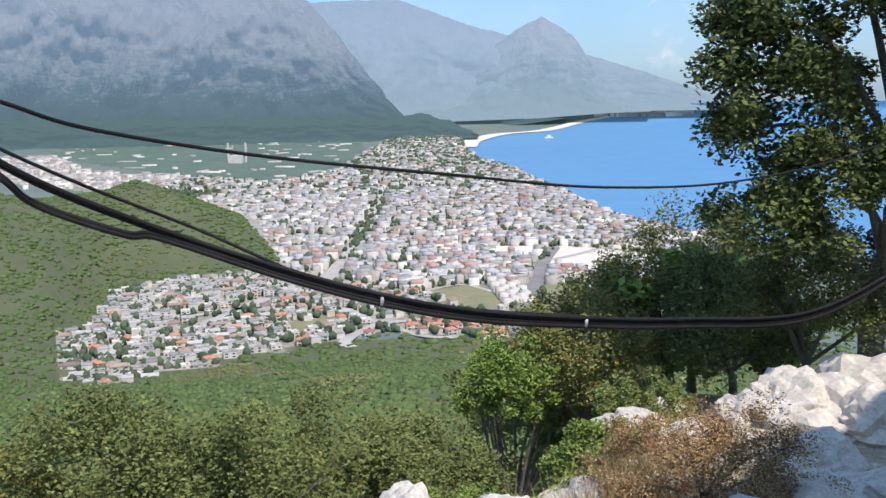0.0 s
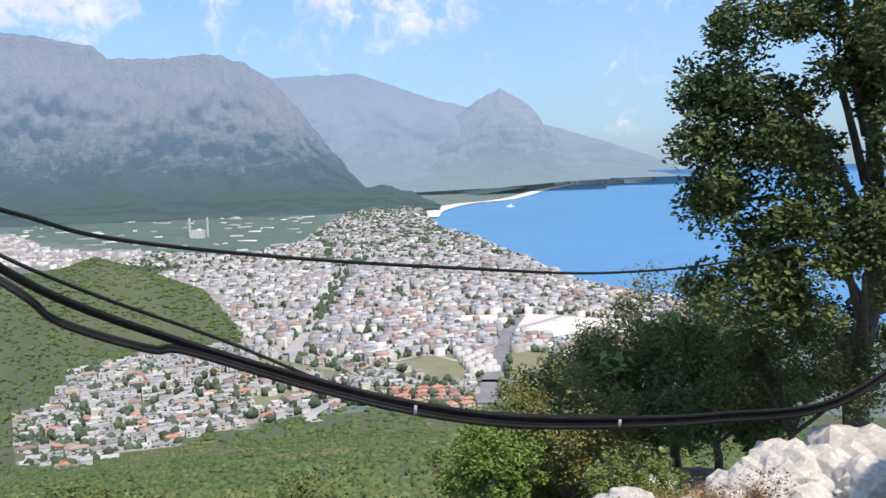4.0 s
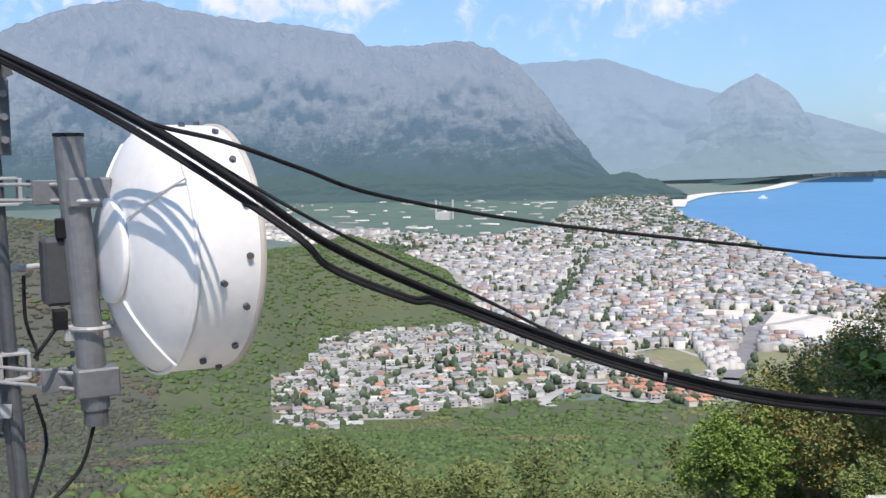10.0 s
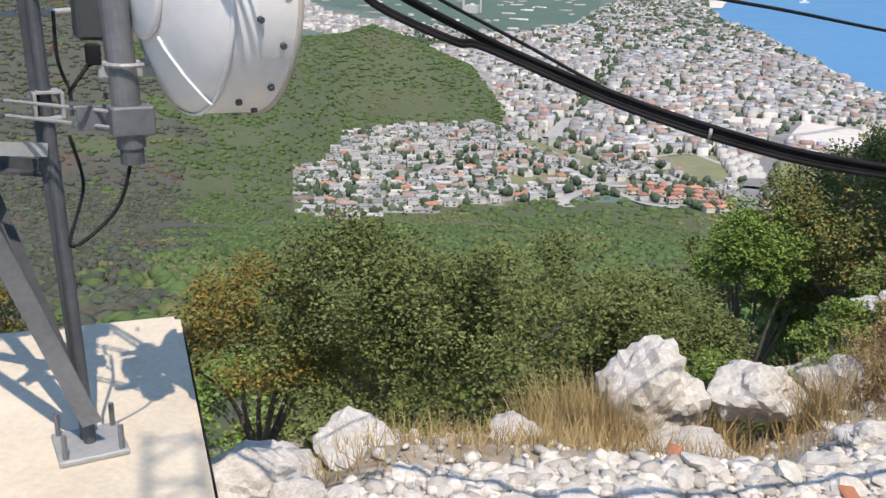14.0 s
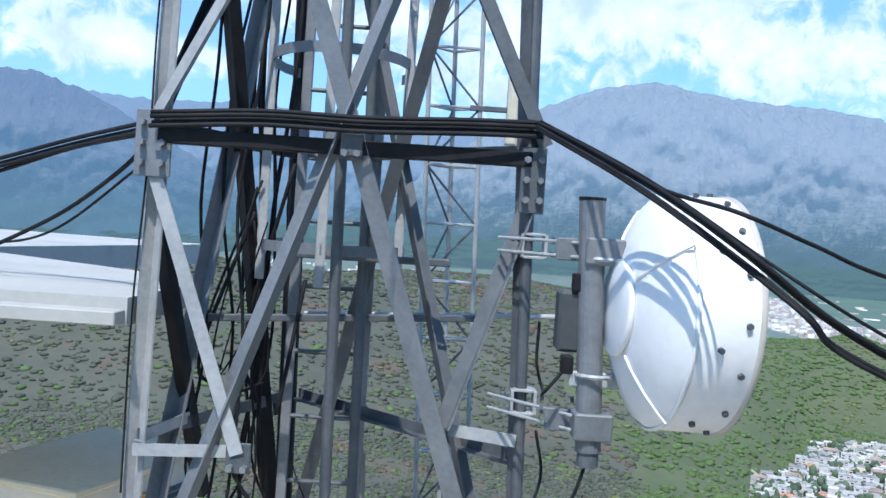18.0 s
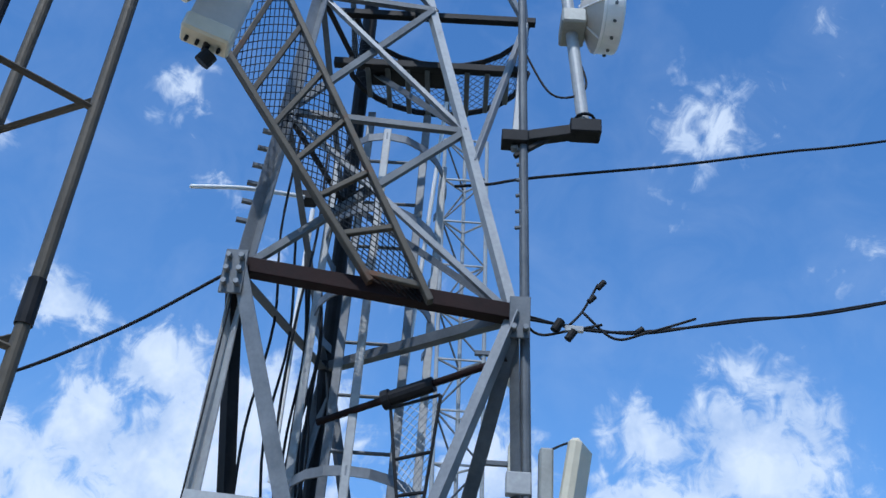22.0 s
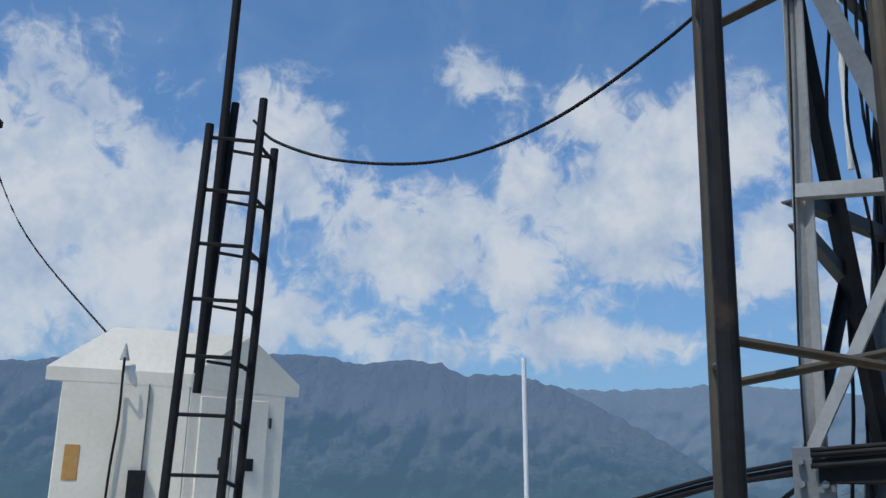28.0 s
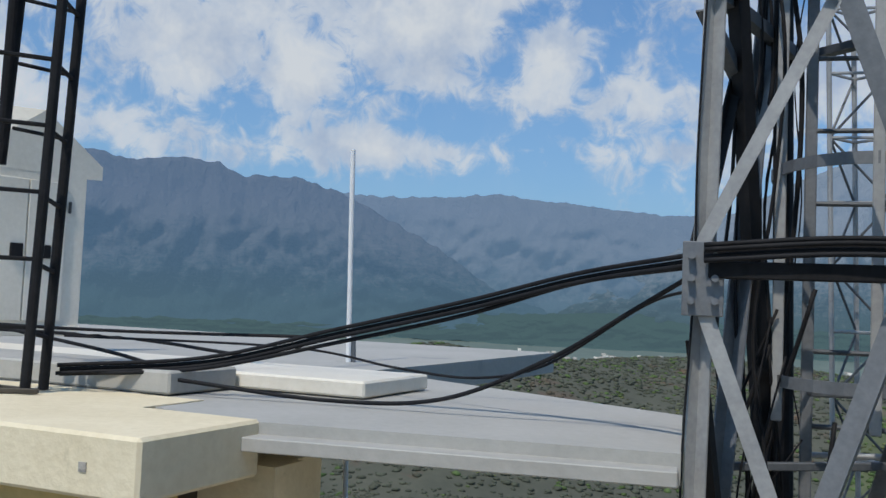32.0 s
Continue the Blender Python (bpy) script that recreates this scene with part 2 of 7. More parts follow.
SOIL = mat("dry_stony_soil", (.24, .185, .125), (.50, .43, .33), rough=1.0, scale=2.5, fine=22, bump=.8, spots=(.62, .58, .51), spot_scale=5, spot_at=.55)
BARK = mat("grey_bark", (.10, .085, .07), (.24, .21, .175), rough=1.0, scale=6, fine=40, bump=.8)
DEAD_WOOD = mat("weathered_wood", (.14, .115, .09), (.34, .29, .235), rough=1.0, scale=8, fine=50, bump=.7)
OAK_LEAF = leaf_mat("evergreen_oak_leaf", (0.047, 0.070, 0.025), (0.152, 0.190, 0.066), .5)
OLIVE_LEAF = leaf_mat("olive_green_leaf", (0.090, 0.118, 0.040), (0.236, 0.265, 0.095), .45)
BRIGHT_LEAF = leaf_mat("bright_green_leaf", (0.098, 0.172, 0.032), (0.244, 0.344, 0.086), .4)
BROWN_LEAF = leaf_mat("yellowing_leaf", (0.150, 0.119, 0.027), (0.300, 0.219, 0.062), .4)
DRY_BROWN = leaf_mat("dry_brown_leaf", (.16, .085, .045), (.34, .20, .10), .4)
DRY_GRASS = leaf_mat("dry_grass", (.30, .215, .10), (.56, .43, .23), .35)
RED_STEEL = mat("red_oxide_steel", (.010, .006, .006), (.026, .012, .011), rough=.7, metal=.1, scale=6, fine=40, bump=.08, spec=.15)
SKIN_GREEN = mat("dark_grey_box", (.035, .04, .042), (.07, .075, .078), rough=.55, scale=6, fine=40, bump=.04)

# ---- building tools ----
def mesh_ob(name, bm, material, parent=None, label="", smooth=False):
    me = bpy.data.meshes.new(name)
    bm.to_mesh(me)
    bm.free()
    for m in material if isinstance(material, (list, tuple)) else (material,):
        me.materials.append(m)
    if smooth:
        me.shade_smooth()
    ob = new(name, me)
    if parent is not None:
        ob.parent = parent
    if label:
        ob["label"] = label
    return ob


def part(name, bm, material, parent, label="", smooth=False):
    return mesh_ob(name, bm, material, parent, label, smooth)


def thing(name, label, category, group="", kind="", at=(0, 0, 0)):
    ob = new(name)
    ob.location = at
    return tagged(ob, label, category, group, kind)


def arrays_ob(name, verts, faces, material, parent=None, label="", smooth=False, slots=None):
    """A mesh from numpy arrays; every face has the same number of corners."""
    me = bpy.data.meshes.new(name)
    verts, faces = np.asarray(verts, np.float32), np.asarray(faces, np.int32)
    n, c = faces.shape
    me.vertices.add(len(verts))
    me.vertices.foreach_set("co", verts.ravel())
    me.loops.add(n * c)
    me.loops.foreach_set("vertex_index", faces.ravel())
    me.polygons.add(n)
    me.polygons.foreach_set("loop_start", np.arange(0, n * c, c, dtype=np.int32))
    for m in material if isinstance(material, (list, tuple)) else (material,):
        me.materials.append(m)
    if slots is not None:
        me.polygons.foreach_set("material_index", np.asarray(slots, np.int32))
    me.update(calc_edges=True)
    me.validate()
    if smooth:
        me.shade_smooth()
    ob = new(name, me)
    if parent is not None:
        ob.parent = parent
    if label:
        ob["label"] = label
    return ob


def frame_of(a, b, hint=(0, 0, 1)):
    """A turn whose z runs from a to b and whose x lies across the hint."""
    z = (Vector(b) - Vector(a)).normalized()
    h = Vector(hint)
    if abs(z.dot(h.normalized())) > 0.98:
        h = Vector((0.74, -0.67, 0))
    x = h.cross(z).normalized()
    return Matrix((x, z.cross(x), z)).transposed().to_4x4()


def add_box(bm, size, m, bevel=0.0):
    """A box of that size about the origin, moved by m; a bevel rounds its edges."""
    made = bmesh.ops.create_cube(bm, size=1.0)["verts"]
    bmesh.ops.scale(bm, vec=size, verts=made)
    if bevel:
        edges = list({e for v in made for e in v.link_edges})
        out = bmesh.ops.bevel(bm, geom=edges, offset=bevel, segments=1, affect="EDGES")
        made = list({v for f in out["faces"] for v in f.verts} | {v for v in made if v.is_valid})
    bmesh.ops.transform(bm, matrix=m, verts=[v for v in made if v.is_valid])
    return made


def add_tube(bm, a, b, r0, r1=None, sides=10, caps=True):
    a, b = Vector(a), Vector(b)
    m = Matrix.Translation((a + b) / 2) @ frame_of(a, b)
    bmesh.ops.create_cone(bm, cap_ends=caps, segments=sides, radius1=r0, radius2=r0 if r1 is None else r1, depth=(b - a).length, matrix=m)


def add_path(bm, pts, r, sides=8, r_end=None):
    """A tube along points, closed at both ends."""
    pts = [Vector(p) for p in pts]
    rings = []
    for i, p in enumerate(pts):
        d = (pts[min(i + 1, len(pts) - 1)] - pts[max(i - 1, 0)]).normalized()
        f = frame_of((0, 0, 0), d).to_3x3()
        rr = r if r_end is None else r + (r_end - r) * i / (len(pts) - 1)
        rings.append([bm.verts.new(p + f @ Vector((rr * math.cos(2 * math.pi * j / sides), rr * math.sin(2 * math.pi * j / sides), 0))) for j in range(sides)])
    for a, b in zip(rings, rings[1:]):
        # keep the two rings from twisting against one another
        s = min(range(sides), key=lambda q: (a[0].co - b[q].co).length)
        for j in range(sides):
            bm.faces.new((a[j], a[(j + 1) % sides], b[(j + 1 + s) % sides], b[(j + s) % sides]))
    bm.faces.new(rings[0][::-1])
    bm.faces.new(rings[-1])


def spline(pts, n=10):
    """A smooth line through points."""
    p = [Vector(q) for q in pts]
    p = [2 * p[0] - p[1]] + p + [2 * p[-1] - p[-2]]
    out = []
    for i in range(1, len(p) - 2):
        for j in range(n):
            t = j / n
            a, b, c, d = p[i - 1:i + 3]
            out.append(0.5 * ((2 * b) + (c - a) * t + (2 * a - 5 * b + 4 * c - d) * t * t + (3 * b - a - 3 * c + d) * t ** 3))
    return out + [p[-2]]


def angle_bar(a, b, w=0.06, t=0.007, hint=(0, 0, 1), turn=0.0):
    """An L-section steel bar from a to b."""
    bm = bmesh.new()
    a, b = Vector(a), Vector(b)
    n = (b - a).length
    prof = [(0, 0), (w, 0), (w, t), (t, t), (t, w), (0, w)]
    m = Matrix.Translation(a) @ frame_of(a, b, hint) @ Matrix.Rotation(turn, 4, "Z") @ Matrix.Translation((-w / 2, -w / 4, 0))
    lo = [bm.verts.new(m @ Vector((x, y, 0))) for x, y in prof]
    hi = [bm.verts.new(m @ Vector((x, y, n))) for x, y in prof]
    for i in range(6):
        bm.faces.new((lo[i], lo[(i + 1) % 6], hi[(i + 1) % 6], hi[i]))
    bm.faces.new(lo[::-1])
    bm.faces.new(hi)
    return bm


def tube(a, b, r, sides=12):
    bm = bmesh.new()
    add_tube(bm, a, b, r, sides=sides)
    return bm


def box(size, m, bevel=0.0):
    bm = bmesh.new()
    add_box(bm, size, m, bevel)
    return bm


def bar(a, b, w, d=None, hint=(0, 0, 1), bevel=0.004):
    """A square or flat bar from a to b."""
    a, b = Vector(a), Vector(b)
    bm = bmesh.new()
    add_box(bm, (w, d or w, (b - a).length), Matrix.Translation((a + b) / 2) @ frame_of(a, b, hint), bevel)
    return bm


def bolts(points, normal, r=0.014, h=0.03):
    bm = bmesh.new()
    n = Vector(normal).normalized()
    for p in points:
        p = Vector(p)
        add_tube(bm, p, p + n * h, r, sides=6)
    return bm

# ---- the land: true plan in metres; past 1.5 km distances are drawn in towards the eye, directions stay ----
EYE = np.array([-0.2, 0.3, 1.6])
SEA = -250.0
rng = np.random.default_rng(7)


def drawn_in(p):
    """Brings far points nearer along their line of sight, so that all lies within five kilometres."""
    p = np.atleast_2d(np.asarray(p, float))
    v = p - EYE
    d = np.linalg.norm(v, axis=1)
    far = np.where(d < 1500, d, 1500 + 3000 * (1 - np.exp(-(d - 1500) / 3000)))
    s = far / np.maximum(d, 1e-6)
    return EYE + v * s[:, None], s


def smooth(a, b, x):
    t = np.clip((x - a) / (b - a), 0, 1)
    return t * t * (3 - 2 * t)


def wobble(x, y, scale, seed=0.0):
    """Cheap rolling noise from -1 to 1."""
    x, y = x / scale, y / scale
    return (np.sin(1.7 * x + 0.9 * y + seed) + np.sin(-1.1 * x + 2.1 * y + 1.3 + seed * 2) + np.sin(2.9 * x - 1.6 * y + 2.7 + seed) * 0.6 + np.sin(3.7 * y + 3.1 * x + seed * 3) * 0.4) / 3


def inside(poly, x, y):
    poly = np.asarray(poly, float)
    hit = np.zeros(np.shape(x), bool)
    x0, y0 = poly[-1]
    for x1, y1 in poly:
        cross = ((y1 > y) != (y0 > y)) & (x < (x0 - x1) * (y - y1) / np.where(y0 == y1, 1e-9, y0 - y1) + x1)
        hit ^= cross
        x0, y0 = x1, y1
    return hit


COAST = [(420, 1680), (286, 1854), (214, 1980), (164, 2149), (106, 2537), (12, 2970), (-66, 3498), (-272, 4314), (-398, 5343), (-408, 6251), (-264, 7481), (103, 8522), (677, 12649), (2047, 20405), (3331, 30000)]
SEA_AREA = COAST + [(60000, 40000), (60000, -4000), (6000, -3000), (1500, 900), (700, 1350)]
TOWN_A = [(-474, 882), (-425, 796), (-376, 790), (-311, 864), (-277, 928), (-237, 950), (-198, 975), (-168, 1015), (-100, 1004), (-40, 985), (30, 1074), (60, 1130), (-20, 1180), (-150, 1240), (-260, 1320), (-393, 1392), (-526, 1307), (-580, 1234), (-530, 1085), (-508, 939)]
TOWN_B = [(-393, 1392), (-260, 1320), (-150, 1240), (-20, 1180), (60, 1130), (170, 1300), (260, 1480), (330, 1650), (280, 1830), (200, 1980), (150, 2149), (90, 2537), (0, 2970), (-80, 3498), (-290, 4314), (-420, 5343), (-500, 6251), (-640, 7300), (-1000, 6400), (-860, 4600), (-735, 3500), (-860, 3000), (-1250, 3300), (-1150, 2800), (-800, 2300), (-605, 1878), (-501, 1659), (-421, 1518)]
TOWN_C = [(-1250, 3300), (-1700, 3500), (-2500, 4700), (-2700, 4500), (-2400, 3900), (-1800, 3100), (-1350, 2750), (-1150, 2800)]
LOT_A = [(36, 1654), (231, 1546), (191, 1372), (47, 1385), (8, 1490)]
LOT_B = [(-98, 1648), (5, 1650), (-10, 1511), (-74, 1559)]
FIELD_A = [(-20, 1295), (-36, 1135), (-85, 1125), (-160, 1240), (-100, 1290)]
FIELD_B = [(-330, 1300), (-200, 1180), (-215, 1150), (-345, 1262)]
FIELD_C = [(8, 1300), (70, 1290), (50, 1130), (5, 1120)]
FIELD_D = [(-300, 1050), (-240, 1085), (-215, 1040), (-270, 1010)]
GREEN = [(-735, 3500), (-860, 3000), (-1250, 3300), (-2500, 4700), (-3600, 7200), (-1100, 6200), (-860, 4600)]

# crest of the wooded hills by azimuth: elevation seen from the eye, distance, distance of the foot
CREST_AZ = [12.0, 15.5, 17.0, 18, 20, 22, 23.7, 25.5, 29, 36, 43, 47, 50, 54, 58, 62.3, 66, 71, 82, 102, 180]
CREST_EL = [-12.0, -9.4, -7.9, -6.8, -5.7, -4.8, -4.2, -4.8, -5.1, -3.4, -2.6, -2.5, -2.6, -3.0, -2.9, -2.3, -2.8, -3.4, -3.2, -2.5, 0]
CREST_R = [1420, 1500, 1620, 1720, 1800, 1850, 1900, 1850, 1800, 1800, 1900, 1900, 1850, 1600, 1500, 1400, 1450, 1500, 1500, 1500, 1500]
FOOT_R = [1400, 1430, 1440, 1440, 1420, 1400, 1390, 1370, 900, 760, 760, 760, 760, 760, 740, 740, 740, 740, 740, 740, 740]


def height(x, y):
    """The height of the land at a place of the true plan."""
    x, y = np.asarray(x, float), np.asarray(y, float)
    r = np.hypot(x, y)
    az = np.degrees(np.arctan2(-x, y))
    base = np.interp(r, [0, 3, 4.4, 6, 9, 16, 40, 100, 300, 600, 850, 1000], [-.68, -.68, -.72, -1.5, -4.2, -8.0, -17, -38, -100, -176, -240, -249])
    right = np.interp(r, [0, 3, 5, 9, 13, 16, 24, 40, 100, 300, 600, 850, 1000], [-.68, -.68, -.75, -1.35, -2.3, -3.6, -8, -16, -38, -100, -176, -240, -249])
    k = smooth(4, -6, az)
    left = smooth(24, 40, az) * smooth(3, 6, r)
    z = base * (1 - k) + right * k
    z = z - left * 1.5 * smooth(60, 6, r)
    z = z + wobble(x, y, 4.0) * 0.16 * smooth(4.5, 8, r) + wobble(x, y, 26.0, 2) * 1.4 * smooth(20, 60, r) * smooth(1000, 700, r) + wobble(x, y, 110.0, 4) * 7 * smooth(120, 300, r) * smooth(980, 600, r)
    el, rc, foot = np.interp(az, CREST_AZ, CREST_EL), np.interp(az, CREST_AZ, CREST_R), np.interp(az, CREST_AZ, FOOT_R)
    top = 1.6 + rc * np.tan(np.radians(el))
    valley = np.interp(az, [26, 32, 60], [SEA + 1, SEA + 20, SEA + 60])
    z = np.where((az > 27) & (r < 1000), np.maximum(z, valley + (0 * z)), z)
    up = smooth(0, 1, (r - foot) / (rc - foot)) ** 1.0
    down = smooth(rc, rc + 700, r)
    hill = valley + (top - valley) * up
    hill = np.where(r > rc, (SEA + 2) + (top - SEA - 2) * (1 - down), hill)
    hill = hill + wobble(x, y, 160.0, 6) * 9 * smooth(0, 0.5, up) * (1 - down) * smooth(rc + 10, rc - 350, r)
    wood = (az > 12) & (r > foot)
    z = np.where(wood, np.maximum(z, hill), z)
    z = np.where((r > 1000) & ~wood, SEA + 2, z)
    # the plain swells gently to the foot of the mountains
    z = z + np.where(r > 6500, (r - 6500) * 0.012, 0) * smooth(5, 12, az)
    return np.where(inside(SEA_AREA, x, y), SEA - 14, z)


def is_town(x, y):
    return inside(TOWN_A, x, y) | inside(TOWN_B, x, y) | inside(TOWN_C, x, y)


FOREST_FLOOR = mat("forest_floor", (.070, .086, .042), (.110, .125, .060), rough=1.0, scale=.012, fine=.11, bump=0, spots=(.13, .105, .07), spot_scale=.007, spot_at=.64)
DRY_FLOOR = mat("dry_hill_floor", (.062, .066, .047), (.104, .104, .075), rough=1.0, scale=.012, fine=.11, bump=0, spots=(.115, .085, .062), spot_scale=.010, spot_at=.55)
TOWN_FLOOR = mat("town_ground", (.20, .185, .155), (.40, .375, .325), rough=1.0, scale=.03, fine=.3, bump=0, spots=(.11, .125, .06), spot_scale=.018, spot_at=.52)
PLAIN = mat("hazy_farmed_plain", (.085, .13, .115), (.155, .19, .165), rough=1.0, scale=.003, fine=.02, bump=0, spots=(.21, .215, .20), spot_scale=.004, spot_at=.66)
SAND = mat("pale_bare_lot", (.58, .52, .44), (.70, .645, .565), rough=1.0, scale=.03, fine=.3, bump=0, spots=(.46, .40, .32), spot_scale=.02, spot_at=.62)
MEADOW = mat("dry_green_meadow", (.15, .17, .085), (.27, .245, .14), rough=1.0, scale=.02, fine=.3, bump=0, spots=(.33, .25, .15), spot_scale=.02, spot_at=.58)
GREENHOUSE_PLAIN = mat("dark_green_groves", (.065, .115, .09), (.11, .16, .125), rough=1.0, scale=.01, fine=.06, bump=0)


def build_ground():
    az = np.radians(np.concatenate([np.arange(-180, -24, 4.0), np.arange(-24, 116, 0.5), np.arange(116, 180, 4.0)]))
    r = np.concatenate([[0.02], np.arange(0.6, 12, .35), np.geomspace(12.4, 1000, 90), np.geomspace(1012, 9000, 110), np.geomspace(9400, 40000, 18)])
    A, R = np.meshgrid(az, r)
    x, y = -R * np.sin(A), R * np.cos(A)
    z = height(x, y)
    p, _ = drawn_in(np.stack([x.ravel(), y.ravel(), z.ravel()], 1))
    n, m = len(az), len(r)
    i, j = np.meshgrid(np.arange(m - 1), np.arange(n), indexing="ij")
    k = (j + 1) % n
    faces = np.stack([i * n + j, (i + 1) * n + j, (i + 1) * n + k, i * n + k], -1).reshape(-1, 4)
    cx, cy = (x[:-1] + x[1:]).ravel() / 2, (y[:-1] + y[1:]).ravel() / 2
    rr, aa = np.hypot(cx, cy), np.degrees(np.arctan2(-cx, cy))
    slot = np.full(len(faces), 1)
    slot[rr < 26] = 0
    slot[(rr > 60) & (aa > 37 + 5 * wobble(cx, cy, 60, 2))] = 7
    slot[(rr > 1000) & (aa < 14)] = 3
    slot[rr > 2600] = 3
    slot[is_town(cx, cy)] = 2
    slot[inside(GREEN, cx, cy)] = 6
    for poly, s in ((LOT_A, 4), (LOT_B, 4), (FIELD_A, 5), (FIELD_B, 5), (FIELD_C, 5), (FIELD_D, 5)):
        slot[inside(poly, cx, cy)] = s
    ob = arrays_ob("ground", p, faces[:, ::-1], [SOIL, FOREST_FLOOR, TOWN_FLOOR, PLAIN, SAND, MEADOW, GREENHOUSE_PLAIN, DRY_FLOOR], smooth=True, slots=slot)
    tagged(ob, "stony hilltop, wooded slopes and wide coastal plain", "ground", kind="structure")


build_ground()


def flat_patch(name, poly, z, material, label, category, step=60.0):
    """A thin sheet of the true plan with a closed outline, laid on the plain."""
    pts = []
    for (x0, y0), (x1, y1) in zip(poly, poly[1:] + poly[:1]):
        n = max(1, int(math.hypot(x1 - x0, y1 - y0) / step))
        pts += [(x0 + (x1 - x0) * i / n, y0 + (y1 - y0) * i / n, z) for i in range(n)]
    bm = bmesh.new()
    vs = [bm.verts.new(q) for q in drawn_in(pts)[0]]
    f = bm.faces.new(vs)
    bmesh.ops.triangulate(bm, faces=[f])
    bmesh.ops.recalc_face_normals(bm, faces=bm.faces)
    ob = mesh_ob(name, bm, material)
    return tagged(ob, label, category, kind="structure")


flat_patch("bare_lot", LOT_A, SEA + 2.7, SAND, "wide bare sandy lot between the town and the shore", "lot")
flat_patch("bare_lot", LOT_B, SEA + 2.7, SAND, "bare sandy plot beside the avenue", "lot")
flat_patch("meadow", FIELD_A, SEA + 2.7, MEADOW, "dry green meadow between houses", "field")
flat_patch("meadow", FIELD_B, SEA + 2.7, MEADOW, "dry green meadow along the street", "field")
flat_patch("meadow", FIELD_C, SEA + 2.7, MEADOW, "green meadow beside the avenue", "field")
flat_patch("meadow", FIELD_D, SEA + 2.7, MEADOW, "grass plot among the villas", "field")

ASPHALT = mat("pale_street", (.30, .285, .26), (.47, .45, .41), rough=1.0, scale=.05, fine=.5, bump=0)
AVENUE = mat("grey_avenue", (.16, .15, .15), (.26, .25, .245), rough=1.0, scale=.05, fine=.5, bump=0)


def street(points, width, material, z=SEA + 3.1, name="road", label="pale street between the houses"):
    """A strip along a line of the true plan."""
    pts = [Vector((x, y, 0)) for x, y in points]
    line = spline(pts, 8) if len(pts) > 2 else [pts[0].lerp(pts[1], i / 8) for i in range(9)]
    v, f = [], []
    for i, p in enumerate(line):
        d = (line[min(i + 1, len(line) - 1)] - line[max(i - 1, 0)]).normalized()
        s = Vector((-d.y, d.x, 0)) * width / 2
        v += [(p + s)[:2] + (z,), (p - s)[:2] + (z,)]
    for i in range(len(line) - 1):
        f.append((2 * i, 2 * i + 1, 2 * i + 3, 2 * i + 2))
    q, _ = drawn_in(v)
    ob = arrays_ob(name, q, f, material)
    return tagged(ob, label, "road", kind="structure")


STREETS = [
    ([(26, 1633), (7, 1487), (-4, 1300), (-19, 1121), (-22, 1010)], 22, AVENUE, "wide grey avenue with a planted middle"),
    ([(35, 1100), (-19, 1121), (-91, 1109), (-191, 1232), (-267, 1302), (-366, 1332), (-420, 1400)], 13, ASPHALT, "pale ring street below the wooded hill"),
    ([(-91, 1109), (-180, 1060), (-240, 1130), (-330, 1150), (-420, 1080)], 11, ASPHALT, "pale winding street through the villas"),
    ([(-180, 1060), (-205, 975), (-190, 940)], 14, ASPHALT, "pale street that ends at the scrub"),
    ([(-355, 1190), (-372, 1090), (-395, 1000)], 20, ASPHALT, "broad pale street up the quarter"),
    ([(-180, 1060), (-130, 1000), (-90, 990)], 9, ASPHALT, "pale street along red-roofed villas"),
    ([(-300, 1300), (-330, 1700), (-420, 2500), (-560, 3600), (-700, 5200)], 26, ASPHALT, "long straight main street of the town"),
    ([(-420, 1518), (-200, 1480), (0, 1490), (150, 1700)], 13, ASPHALT, "pale cross street of the town"),
    ([(-600, 1900), (-300, 1950), (100, 2050)], 18, ASPHALT, "pale cross street of the town"),
    ([(-800, 2500), (-400, 2550), (40, 2700)], 24, ASPHALT, "pale cross street of the town"),
    ([(-735, 3500), (-400, 3500), (-110, 3500)], 30, ASPHALT, "pale cross street of the town"),
    ([(-860, 4600), (-740, 3600), (-720, 5600)], 24, ASPHALT, "pale road at the edge of the groves"),
    ([(-60, 1240), (-105, 1290), (-150, 1250)], 8, ASPHALT, "narrow pale lane round a meadow"),
]
for pts_, w_, m_, l_ in STREETS:
    street(pts_, w_, m_, label=l_)

# the sea
WATER = mat("deep_blue_sea", (.075, .235, .41), (.105, .275, .46), rough=0.45, scale=.0012, fine=.01, bump=0, spec=.35)


def build_water():
    az = np.radians(np.concatenate([np.arange(-180, -24, 4.0), np.arange(-24, 14.1, 0.5)]))
    r = np.concatenate([np.geomspace(900, 9000, 70), np.geomspace(9500, 60000, 14)])
    A, R = np.meshgrid(az, r)
    p, _ = drawn_in(np.stack([-(R * np.sin(A)).ravel(), (R * np.cos(A)).ravel(), np.full(A.size, SEA)], 1))
    n, m = len(az), len(r)
    i, j = np.meshgrid(np.arange(m - 1), np.arange(n - 1), indexing="ij")
    faces = np.stack([i * n + j, i * n + j + 1, (i + 1) * n + j + 1, (i + 1) * n + j], -1).reshape(-1, 4)
    tagged(arrays_ob("water", p, faces, WATER, smooth=True), "calm deep blue sea along the bay", "water", kind="structure")


build_water()

